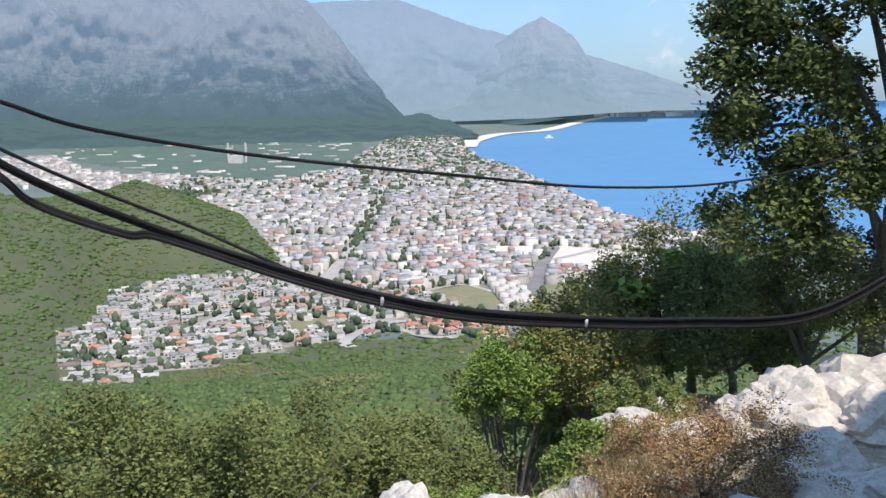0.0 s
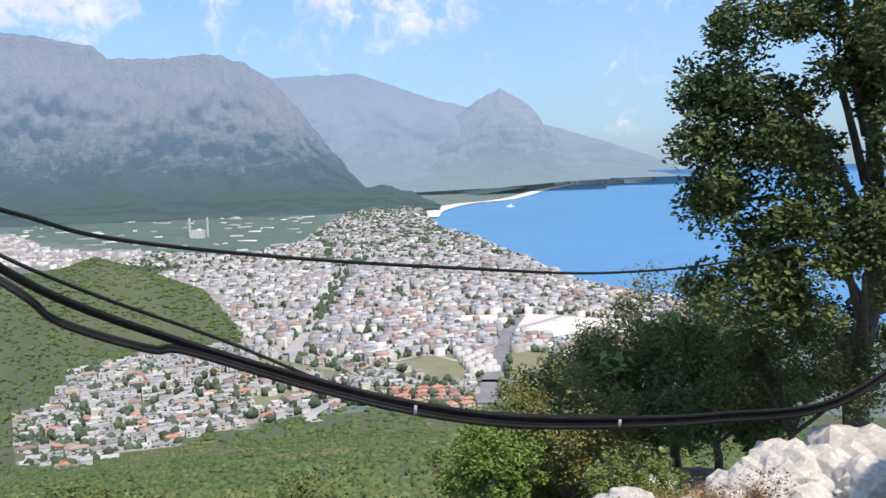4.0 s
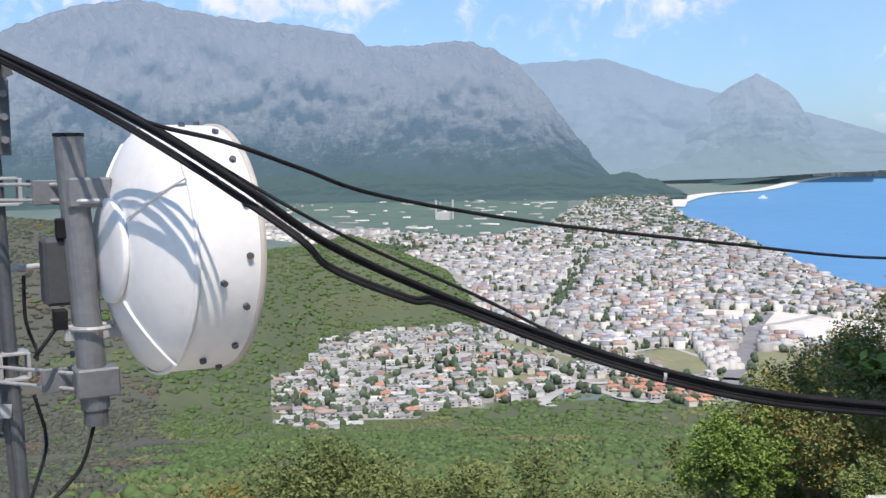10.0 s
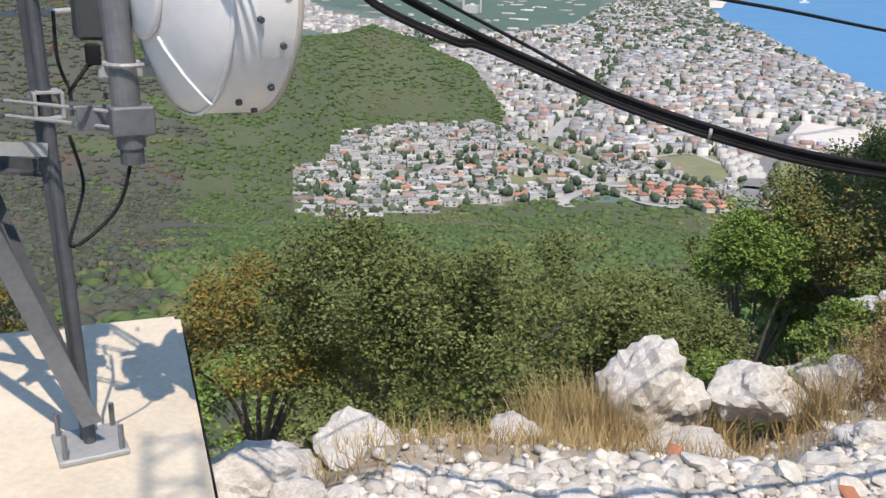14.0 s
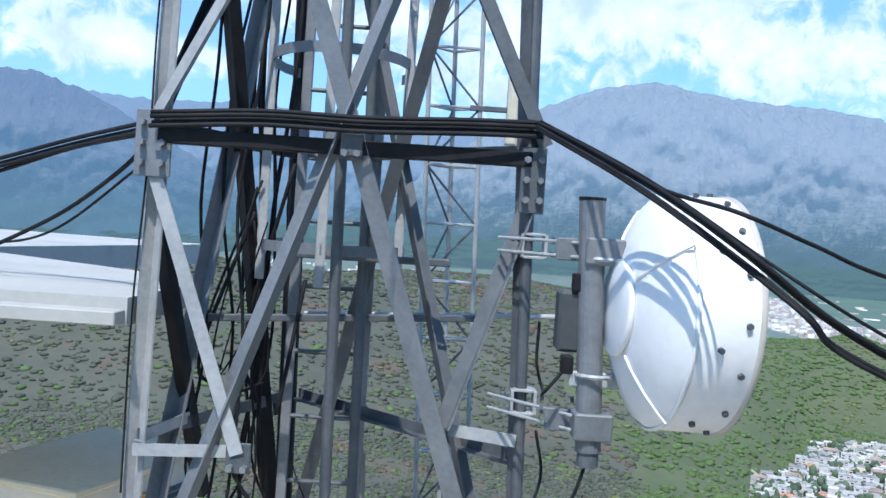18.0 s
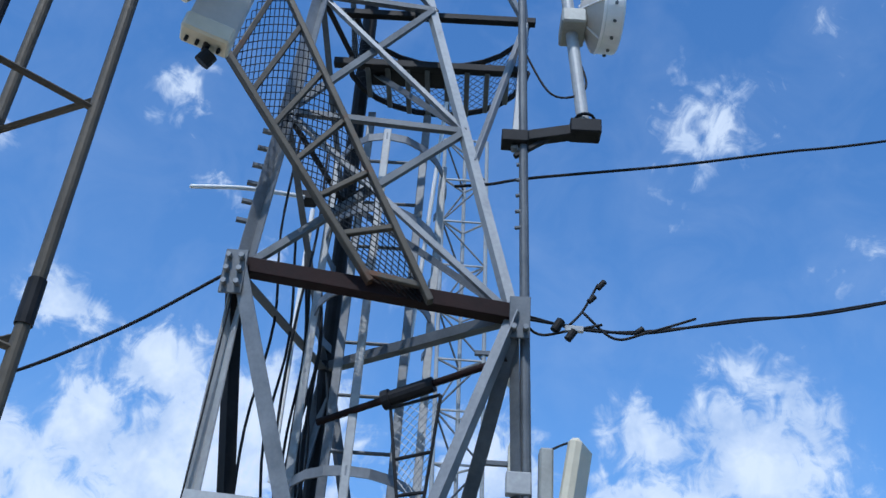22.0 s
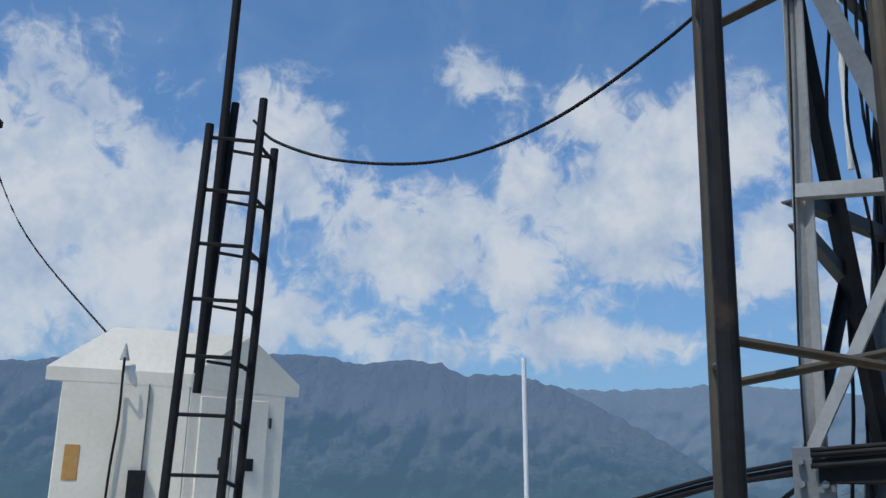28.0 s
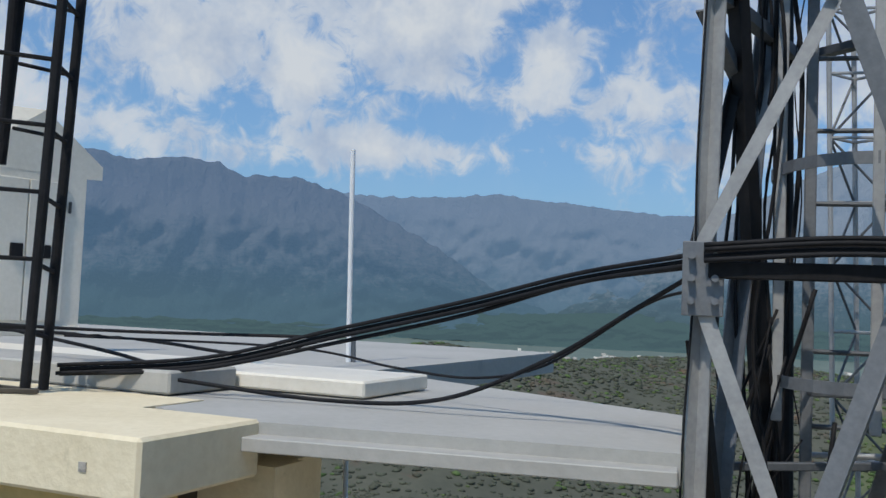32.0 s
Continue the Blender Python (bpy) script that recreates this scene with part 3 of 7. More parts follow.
# pale beach along the bay
street([(190, 2060), (135, 2250), (70, 2640), (-10, 3060), (-95, 3520), (-300, 4330), (-425, 5340)], 26, SAND, SEA + 3.4, "beach", "narrow beach along the town")
street([(-425, 5340), (-440, 6251), (-300, 7481), (80, 8522), (660, 12649), (1900, 19000)], 150, SAND, SEA + 4.5, "beach", "wide pale beach that curves round the bay")


# ---- mountains: ridges one behind the other ----
def ridge_mat(name, wood, rock, haze, low_haze, rock_at, scale):
    """Far woods and cliffs seen through much air, whose haze is put in as surface emission."""
    m = bpy.data.materials.new(name)
    m.use_nodes = True
    t = m.node_tree
    k = Nodes(t)
    p = t.nodes["Principled BSDF"]
    co = t.nodes.new("ShaderNodeTexCoord").outputs["Object"]
    # cliffs break in upright gullies and level bands
    upright, level = t.nodes.new("ShaderNodeMapping"), t.nodes.new("ShaderNodeMapping")
    upright.inputs["Scale"].default_value, level.inputs["Scale"].default_value = (1, 1, .45), (.5, .5, 2.2)
    k.link(co, upright.inputs["Vector"])
    k.link(co, level.inputs["Vector"])
    a = k.noise(upright.outputs[0], scale, 9.0, 0.68, 0.9)
    b = k.noise(level.outputs[0], scale * 1.6, 7.0, 0.65, 0.5)
    geo = t.nodes.new("ShaderNodeSeparateXYZ")
    k.link(co, geo.inputs[0])
    up = k.math("MULTIPLY_ADD", geo.outputs["Z"], 1 / 1100, -0.06)
    f = k.math("ADD", k.math("ADD", k.math("MULTIPLY", a.outputs["Fac"], 0.55), k.math("MULTIPLY", b.outputs["Fac"], 0.45)), up)
    col = k.mix(k.ramp(f, [(rock_at - .03, 0.0), (rock_at + 0.05, .45), (rock_at + 0.2, 1.0)]), wood, rock)
    k.link(col, p.inputs["Base Color"])
    p.inputs["Roughness"].default_value = 1.0
    p.inputs["Specular IOR Level"].default_value = 0.0
    bump = t.nodes.new("ShaderNodeBump")
    bump.inputs["Strength"].default_value, bump.inputs["Distance"].default_value = 1.0, 26.0
    k.link(a.outputs["Fac"], bump.inputs["Height"])
    k.link(bump.outputs[0], p.inputs["Normal"])
    # painted haze: the slope itself emits it, tinted by height
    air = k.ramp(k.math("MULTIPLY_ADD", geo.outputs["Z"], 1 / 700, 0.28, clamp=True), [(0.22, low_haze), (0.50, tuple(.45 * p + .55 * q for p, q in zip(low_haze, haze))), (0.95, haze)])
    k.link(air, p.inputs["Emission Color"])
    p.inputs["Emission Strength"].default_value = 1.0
    return m


def ridge(name, label, line, near, base_el, material, rough, seed):
    """A mountain range: its skyline as azimuth and elevation, with gullied flanks that come forward to its foot."""
    a0, a1 = line[0][0], line[-1][0]
    az = np.arange(min(a0, a1), max(a0, a1) + .01, 0.16)
    src = sorted(line)
    top = np.interp(az, [q[0] for q in src], [q[1] for q in src])
    jag = np.array([noise.fractal((a * 1.6 + seed, seed * 3.1, 0), 1.0, 2.0, 4) for a in az]) * 0.15
    top = top + jag * rough
    foot = np.interp(az, *zip(*sorted(base_el))) if isinstance(base_el, list) else np.full(len(az), base_el)
    rows = 40
    v = np.zeros((rows, len(az), 3))
    for i in range(rows):
        t = i / (rows - 1)
        for j, a in enumerate(az):
            g = noise.fractal((a * 0.30 + seed, t * 3.6, seed), 1.0, 2.1, 6)
            g2 = abs(noise.fractal((a * 0.42 + t * 1.4 + seed, t * 4.0 + 9, seed), 1.0, 2.1, 5))
            el = foot[j] + (top[j] - foot[j]) * t
            d = near + 330 * t + rough * (110 * g - 130 * g2) * math.sin(math.pi * min(t * 1.1, 1))
            v[i, j] = EYE + d * np.array(direction(a, el)) / math.cos(radians(el))
    back = v[-1].copy()
    back[:, 2] -= 500
    back[:, :2] *= 1.05
    v = np.concatenate([v, back[None]])
    n = len(az)
    i, j = np.meshgrid(np.arange(rows), np.arange(n - 1), indexing="ij")
    faces = np.stack([i * n + j, i * n + j + 1, (i + 1) * n + j + 1, (i + 1) * n + j], -1).reshape(-1, 4)
    ob = arrays_ob(name, v.reshape(-1, 3), faces[:, ::-1], material, smooth=True)
    return tagged(ob, label, "mountain", kind="structure")


# third and fourth colours: the emitted haze, high and low on the slope
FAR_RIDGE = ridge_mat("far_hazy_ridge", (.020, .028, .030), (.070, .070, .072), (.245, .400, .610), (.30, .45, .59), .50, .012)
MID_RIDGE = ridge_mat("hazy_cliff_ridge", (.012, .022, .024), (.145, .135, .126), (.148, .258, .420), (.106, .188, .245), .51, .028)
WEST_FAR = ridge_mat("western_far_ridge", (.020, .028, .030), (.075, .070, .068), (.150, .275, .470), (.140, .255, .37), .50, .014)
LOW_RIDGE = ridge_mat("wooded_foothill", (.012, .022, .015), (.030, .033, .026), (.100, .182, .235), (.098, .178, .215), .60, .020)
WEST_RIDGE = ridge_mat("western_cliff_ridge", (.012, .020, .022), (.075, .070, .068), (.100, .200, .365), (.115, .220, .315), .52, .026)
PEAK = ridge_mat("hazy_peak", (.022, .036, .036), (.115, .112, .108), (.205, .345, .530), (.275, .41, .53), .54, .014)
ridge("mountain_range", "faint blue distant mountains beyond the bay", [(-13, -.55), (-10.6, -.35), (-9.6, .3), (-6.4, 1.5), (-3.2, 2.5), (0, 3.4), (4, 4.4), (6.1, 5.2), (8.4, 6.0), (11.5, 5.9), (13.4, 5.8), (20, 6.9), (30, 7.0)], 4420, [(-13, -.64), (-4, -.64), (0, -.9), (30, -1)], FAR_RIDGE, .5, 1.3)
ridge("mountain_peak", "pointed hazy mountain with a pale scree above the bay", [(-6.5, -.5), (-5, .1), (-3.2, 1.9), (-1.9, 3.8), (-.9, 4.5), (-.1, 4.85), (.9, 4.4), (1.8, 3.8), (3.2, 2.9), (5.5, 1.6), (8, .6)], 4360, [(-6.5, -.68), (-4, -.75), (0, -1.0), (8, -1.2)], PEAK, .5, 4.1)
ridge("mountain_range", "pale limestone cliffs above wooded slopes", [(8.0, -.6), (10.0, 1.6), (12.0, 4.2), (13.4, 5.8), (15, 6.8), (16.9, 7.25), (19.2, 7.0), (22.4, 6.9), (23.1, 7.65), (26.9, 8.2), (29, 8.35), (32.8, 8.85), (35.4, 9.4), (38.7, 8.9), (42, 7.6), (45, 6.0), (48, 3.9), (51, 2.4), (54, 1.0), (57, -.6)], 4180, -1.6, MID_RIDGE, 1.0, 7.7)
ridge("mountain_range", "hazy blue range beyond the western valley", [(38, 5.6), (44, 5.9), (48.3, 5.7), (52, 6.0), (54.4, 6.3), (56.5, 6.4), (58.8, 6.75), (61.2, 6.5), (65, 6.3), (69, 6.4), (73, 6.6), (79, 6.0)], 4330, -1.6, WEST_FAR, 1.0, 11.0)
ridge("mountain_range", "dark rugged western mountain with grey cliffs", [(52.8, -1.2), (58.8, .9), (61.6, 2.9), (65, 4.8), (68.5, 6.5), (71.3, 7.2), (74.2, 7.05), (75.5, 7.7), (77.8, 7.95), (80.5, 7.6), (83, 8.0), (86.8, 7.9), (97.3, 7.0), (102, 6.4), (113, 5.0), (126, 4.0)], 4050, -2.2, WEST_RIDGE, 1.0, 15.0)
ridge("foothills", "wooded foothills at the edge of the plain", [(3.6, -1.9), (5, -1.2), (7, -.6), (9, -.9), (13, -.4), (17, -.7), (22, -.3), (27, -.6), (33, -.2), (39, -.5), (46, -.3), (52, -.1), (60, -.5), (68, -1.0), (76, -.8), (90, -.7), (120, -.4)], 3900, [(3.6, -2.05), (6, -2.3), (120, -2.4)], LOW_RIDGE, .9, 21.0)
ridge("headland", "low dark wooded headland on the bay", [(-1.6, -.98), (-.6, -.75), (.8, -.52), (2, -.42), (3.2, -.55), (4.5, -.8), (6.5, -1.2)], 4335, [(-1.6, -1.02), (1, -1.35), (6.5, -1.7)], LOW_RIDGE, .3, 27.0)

# ---- the town ----
WALL_WHITE = mat("house_wall_white", (.47, .44, .395), (.66, .625, .565), rough=.9, scale=.15, fine=1.2, bump=0, obj=.12)
WALL_CREAM = mat("house_wall_cream", (.58, .50, .38), (.74, .66, .52), rough=.9, scale=.15, fine=1.2, bump=0, obj=.12)
WALL_PINK = mat("house_wall_pink", (.56, .40, .34), (.70, .53, .46), rough=.9, scale=.15, fine=1.2, bump=0, obj=.12)
ROOF_RED = mat("red_tile_roof", (.36, .155, .10), (.52, .25, .165), rough=.9, scale=.2, fine=2.0, bump=0, obj=.25)
ROOF_GREY = mat("grey_flat_roof", (.27, .26, .25), (.47, .455, .435), rough=.9, scale=.2, fine=1.5, bump=0, obj=.3)
ROOF_BROWN = mat("brown_roof", (.22, .15, .12), (.34, .245, .20), rough=.9, scale=.2, fine=1.5, bump=0, obj=.3)
GLASS_DARK = mat("dark_window_glass", (.03, .04, .05), (.07, .085, .10), rough=.2, scale=.5, fine=2, bump=0)
house_rng = random.Random(11)


def box_bm(w, d, h, at=(0, 0, 0)):
    bm = bmesh.new()
    add_box(bm, (w, d, h), Matrix.Translation((at[0], at[1], at[2] + h / 2)))
    return bm


def roof_bm(w, d, h, kind, z):
    """A hipped, gabled or flat roof with eaves."""
    bm = bmesh.new()
    o = 0.6
    x, y = w / 2 + o, d / 2 + o
    if kind == "flat":
        add_box(bm, (w + .3, d + .3, .35), Matrix.Translation((0, 0, z + .175)))
        for s in (-1, 1):
            add_box(bm, (w + .3, .25, .7), Matrix.Translation((0, s * (d / 2), z + .7)))
            add_box(bm, (.25, d - .3, .7), Matrix.Translation((s * (w / 2), 0, z + .7)))
        add_box(bm, (2.4, 2.2, 2.0), Matrix.Translation((w * .2, -d * .15, z + 1.35)))
        return bm
    e = x - y if kind == "hip" else x
    if kind == "hip" and e < .4:
        e = .4
    lo = [bm.verts.new(q) for q in ((-x, -y, z), (x, -y, z), (x, y, z), (-x, y, z))]
    lo2 = [bm.verts.new(q) for q in ((-x, -y, z + .25), (x, -y, z + .25), (x, y, z + .25), (-x, y, z + .25))]
    a, b = bm.verts.new((-e, 0, z + h)), bm.verts.new((e, 0, z + h))
    bm.faces.new(lo[::-1])
    for i in range(4):
        bm.faces.new((lo[i], lo[(i + 1) % 4], lo2[(i + 1) % 4], lo2[i]))
    bm.faces.new((lo2[0], lo2[1], b, a))
    bm.faces.new((lo2[2], lo2[3], a, b))
    bm.faces.new((lo2[1], lo2[2], b))
    bm.faces.new((lo2[3], lo2[0], a))
    return bm


def house_model(w, d, storeys, roof, wall_m, roof_m, label, wing=False):
    """One house: walls, roof, window rows, balcony and, for some, a wing."""
    h = 3.0 * storeys + .4
    t = thing("house", label, "house", "houses of the near quarter")
    part("wall", box_bm(w, d, h, (0, 0, -1.5)), wall_m, t)
    part("roof", roof_bm(w, d, 2.4 if roof != "flat" else 0, roof, h - 1.5), roof_m, t)
    for s in range(storeys):
        for sx in (-.28, .28):
            part("window", box((w * .22, .12, 1.4), Matrix.Translation((w * sx, -(d / 2 + .03), s * 3 + .1))), GLASS_DARK, t)
    bal = bmesh.new()
    add_box(bal, (w * .8, 1.4, .25), Matrix.Translation((0, -d / 2 - .7, 1.4)))
    add_box(bal, (w * .8, .12, .9), Matrix.Translation((0, -d / 2 - 1.35, 1.9)))
    part("balcony", bal, wall_m, t)
    if wing:
        part("wing", box_bm(w * .55, d * .8, h - 2.6, (w * .62, d * .15, -1.5)), wall_m, t)
        part("wing_roof", roof_bm(w * .55, d * .8, 1.6, "hip" if roof != "flat" else "flat", 0), roof_m, t).location = (w * .62, d * .15, h - 4.1)
    t.location = (0, 0, -5000)
    return t


MODELS = [
    house_model(11, 9, 2, "hip", WALL_WHITE, ROOF_RED, "two-storey white villa with a red tiled hip roof"),
    house_model(13, 10, 3, "flat", WALL_WHITE, ROOF_GREY, "white three-storey house with a flat grey roof", True),
    house_model(10, 9, 2, "flat", WALL_CREAM, ROOF_GREY, "cream house with a flat grey roof and parapet"),
    house_model(15, 9, 2, "gable", WALL_WHITE, ROOF_GREY, "long white house with a grey gabled roof"),
    house_model(12, 10, 2, "hip", WALL_PINK, ROOF_RED, "pink-walled villa with a red hip roof", True),
    house_model(17, 10, 3, "hip", WALL_WHITE, ROOF_BROWN, "white apartment house with a brown hip roof"),
    house_model(11, 10, 2, "flat", WALL_WHITE, WALL_WHITE, "small white cubic house with a roof terrace"),
    house_model(14, 9, 2, "hip", WALL_CREAM, ROOF_RED, "cream terrace house with a red tiled roof"),
]
ROADS_NEAR = [(Vector((*a, 0)), Vector((*b, 0)), w) for pts_, w, _, _ in STREETS for a, b in zip(pts_, pts_[1:])]


def on_road(x, y, gap):
    p = Vector((x, y, 0))
    for a, b, w in ROADS_NEAR:
        d = b - a
        t = max(0, min(1, (p - a).dot(d) / d.length_squared))
        if (p - (a + d * t)).length < w / 2 + gap:
            return True
    return False


def blocked(x, y):
    one = (np.array([x]), np.array([y]))
    return any(inside(q, *one)[0] for q in (LOT_A, LOT_B, FIELD_A, FIELD_B, FIELD_C, FIELD_D, SEA_AREA))


def near_houses():
    """The quarter below the hill: rows of villas, every house a thing of its own."""
    count = 0
    y = 780.0
    while y < 1400:
        x = -600.0
        while x < 70:
            px, py = x + house_rng.uniform(-4, 4), y + house_rng.uniform(-4, 4)
            one = (np.array([px]), np.array([py]))
            if inside(TOWN_A, *one)[0] and not blocked(px, py) and not on_road(px, py, 7) and house_rng.random() < .9:
                red = math.hypot(px + 120, py - 1015) < 75 or math.hypot(px + 15, py - 1010) < 45
                k = house_rng.choice((0, 7)) if red else house_rng.choice((0, 1, 1, 1, 2, 2, 3, 3, 3, 2, 5, 6, 6, 6, 6, 1, 3, 7))
                z = SEA + 3.0
                turn = math.radians(24 + (90 if house_rng.random() < .4 else 0) + house_rng.uniform(-6, 6))
                copy_thing(MODELS[k], Matrix.Translation((px, py, z)) @ Matrix.Rotation(turn, 4, "Z"))
                count += 1
            x += 17.5
        y += 19.5
    for mdl in MODELS:
        for o in (*mdl.children_recursive, mdl):
            bpy.data.objects.remove(o)
    return count


near_houses()

BOX_F = np.array([(0, 1, 5, 4), (1, 2, 6, 5), (2, 3, 7, 6), (3, 0, 4, 7), (4, 5, 6, 7)])


def box_cloud(name, label, items, material, group_kind="stuff"):
    """Many boxes in one mesh: x, y, z, width, depth, height, turn."""
    it = np.asarray(items, float)
    c, s = np.cos(it[:, 6]), np.sin(it[:, 6])
    v = []
    for k, (sx, sy) in enumerate(((-1, -1), (1, -1), (1, 1), (-1, 1)) * 2):
        lx, ly = sx * it[:, 3] / 2, sy * it[:, 4] / 2
        v.append(np.stack([it[:, 0] + lx * c - ly * s, it[:, 1] + lx * s + ly * c, it[:, 2] + (it[:, 5] if k > 3 else -3.0)], 1))
    v = np.stack(v, 1)
    p, _ = drawn_in(v.reshape(-1, 3))
    f = (np.arange(len(it))[:, None, None] * 8 + BOX_F[None]).reshape(-1, 4)
    return tagged(arrays_ob(name, p, f, material), label, "buildings", kind=group_kind)


def far_town():
    white = mat("far_white_buildings", (.35, .325, .29), (.57, .535, .48), rough=.9, scale=.05, fine=.4, bump=0, island=.42)
    red = mat("far_red_roofs", (.32, .215, .175), (.43, .30, .25), rough=.9, scale=.05, fine=.4, bump=0, island=.2)
    grey = mat("far_grey_roofs", (.26, .26, .27), (.46, .455, .45), rough=.9, scale=.05, fine=.4, bump=0, island=.3)
    walls, roofs_r, roofs_g = [], [], []
    n = 0
    tries = 0
    while n < 5200 and tries < 120000:
        tries += 1
        u = rng.random()
        y = 1180 * (7000 / 1180) ** u
        x = rng.uniform(-2700 if y > 2700 else -900, 330)
        one = (np.array([x]), np.array([y]))
        if not (inside(TOWN_B, *one)[0] or inside(TOWN_C, *one)[0]) or blocked(x, y):
            continue
        if y < 2600 and on_road(x, y, 6):
            continue
        g = 1 + max(0, (y - 1600)) / 2600
        w, d = rng.uniform(9, 20) * g, rng.uniform(8, 14) * g
        h = rng.choice([5, 6.5, 8, 9.5, 12]) * (1 + .25 * (g - 1))
        if x > -40 and 1180 < y < 1480 and x < -5:
            h *= 1.2
        turn = math.radians(18 + (90 if rng.random() < .5 else 0) + rng.uniform(-8, 8))
        walls.append((x, y, SEA + 2, w, d, h, turn))
        k = rng.random()
        if k < .09:
            roofs_r.append((x, y, SEA + 2 + h + 2.9, w * 1.05, d * 1.05, 1.2, turn))
        elif k < .5:
            roofs_g.append((x, y, SEA + 2 + h + 2.9, w * 1.02, d * 1.02, .6, turn))
        n += 1
    box_cloud("town_buildings", "dense white buildings of the coastal town", walls, white)
    box_cloud("town_roofs", "red tiled roofs across the town", roofs_r, red)
    box_cloud("town_roofs", "grey roofs across the town", roofs_g, grey)
    # hotels along the avenue and sheds on the plain
    hotel = []
    for i in range(26):
        hotel.append((-40 + (i % 4) * 9 - (i // 4) * 5, 1170 + (i // 4) * 24 + (i % 4) * 4, SEA + 2, 11, 14, 7 + 2.5 * (i % 3), .3))
    box_cloud("hotel_village", "cluster of bright white hotel blocks", hotel, WALL_WHITE)
    shed = []
    for i in range(150):
        x, y = rng.uniform(-3300, -700), rng.uniform(3100, 6900)
        if inside(GREEN, np.array([x]), np.array([y]))[0]:
            shed.append((x, y, SEA + 2, rng.uniform(20, 90), rng.uniform(10, 25), 5, rng.uniform(0, 3)))
    box_cloud("greenhouses", "pale greenhouses and sheds on the dark plain", shed, white)
    valley = []
    for i in range(420):
        a, r = rng.uniform(45, 91), rng.uniform(3300, 5600)
        x, y = -r * math.sin(radians(a)), r * math.cos(radians(a))
        valley.append((x, y, SEA + 2, rng.uniform(14, 46), rng.uniform(12, 26), rng.uniform(6, 15), rng.uniform(0, 3)))
    for i in range(160):
        a, r = rng.uniform(27, 47), rng.uniform(3200, 5200)
        x, y = -r * math.sin(radians(a)), r * math.cos(radians(a))
        valley.append((x, y, SEA + 2, rng.uniform(14, 46), rng.uniform(12, 26), rng.uniform(6, 15), rng.uniform(0, 3)))
    box_cloud("valley_village", "scattered white village in the valley", valley, white)
    far_shore = [(rng.uniform(900, 2600), rng.uniform(14500, 17000), SEA + 3, 260, 120, 55, 0.1) for _ in range(26)]
    box_cloud("shore_village", "pale specks of a village on the far shore", far_shore, white)


far_town()


def landmark(name, label, category, x, y, pieces):
    """A single building of the plain: pieces of name, size, place and material, at its true plan place."""
    p, s = drawn_in([(x, y, SEA + 2)])
    t = thing(name, label, category, at=p[0])
    for nm, size, at, m in pieces:
        part(nm, box_bm(*[q * s[0] for q in size], [q * s[0] for q in at]), m, t)
    return t


landmark("sports_hall", "large pale hall with a low brown-edged roof", "hall", -183, 1385 * .93, [("wall", (42, 30, 10), (0, 0, -1), WALL_CREAM), ("roof", (45, 33, 1.2), (0, 0, 9), WALL_WHITE), ("annex", (16, 30, 6), (-28, 0, -1), WALL_WHITE)])
mos = landmark("mosque", "white mosque with two slim minarets and a low dome", "mosque", -1330, 4120, [("wall", (60, 60, 34), (0, 0, -2), WALL_WHITE), ("minaret", (7, 7, 88), (-40, 0, 0), WALL_WHITE), ("minaret", (7, 7, 88), (40, 0, 0), WALL_WHITE), ("gallery", (10, 10, 4), (-40, 0, 60), WALL_WHITE), ("gallery", (10, 10, 4), (40, 0, 60), WALL_WHITE)])
dome = bmesh.new()
bmesh.ops.create_uvsphere(dome, u_segments=16, v_segments=8, radius=14, matrix=Matrix.Translation((0, 0, 17)))
part("dome", dome, WALL_WHITE, mos)
landmark("villa", "roofless pale ruin in the scrub below the town", "house", -118, 800, [("wall", (20, .8, 5), (0, -9, -1), WALL_WHITE), ("wall", (.8, 18, 5), (-10, 0, -1), WALL_WHITE), ("floor", (19, 17, .6), (0, 0, .2), WALL_CREAM), ("wall", (10, .8, 4), (4, 8, -1), WALL_CREAM)])
p_, s_ = drawn_in([(65, 6600, SEA)])
boat = thing("boat", "small white boat far out on the bay", "boat", at=p_[0])
part("hull", box_bm(34, 12, 6), WHITE_PAINT, boat)
part("cabin", box_bm(14, 9, 7, (0, 0, 6)), WHITE_PAINT, boat)

# ---- the lattice tower on its concrete slab ----
LX, RX, BX = Vector((-3.48, 1.83, 0)), Vector((-2.50, 2.91, 0)), Vector((-3.99, 2.88, 0))
ACROSS = (RX - LX).normalized()              # along the near face
FACING = Vector((0.739, -0.674, 0))          # out of the near face
UP = Vector((0, 0, 1))
SLAB_Z = -0.30


def on_face(u, z, out=0.0):
    """A point of the near face: u runs from 0 at one leg to 1 at the other."""
    return LX.lerp(RX, u) + UP * z + FACING * out


slab = thing("concrete_slab", "sun-bleached concrete slab under the lattice tower", "slab", kind="structure")
sl = bmesh.new()
corners = [(-1.57, 2.38), (-2.98, 4.17), (-4.47, 2.94), (-4.9, 1.3), (-3.2, 1.05)]
lo = [sl.verts.new((x, y, SLAB_Z - .5)) for x, y in corners]
hi = [sl.verts.new((x, y, SLAB_Z)) for x, y in corners]
sl.faces.new(hi)
sl.faces.new(lo[::-1])
for i in range(5):
    sl.faces.new((lo[i], lo[(i + 1) % 5], hi[(i + 1) % 5], hi[i]))
bmesh.ops.recalc_face_normals(sl, faces=sl.faces)
bmesh.ops.bevel(sl, geom=[e for e in sl.edges if all(abs(v.co.z - SLAB_Z) < .01 for v in e.verts)], offset=.03, segments=2, affect="EDGES")
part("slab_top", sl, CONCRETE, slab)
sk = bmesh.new()
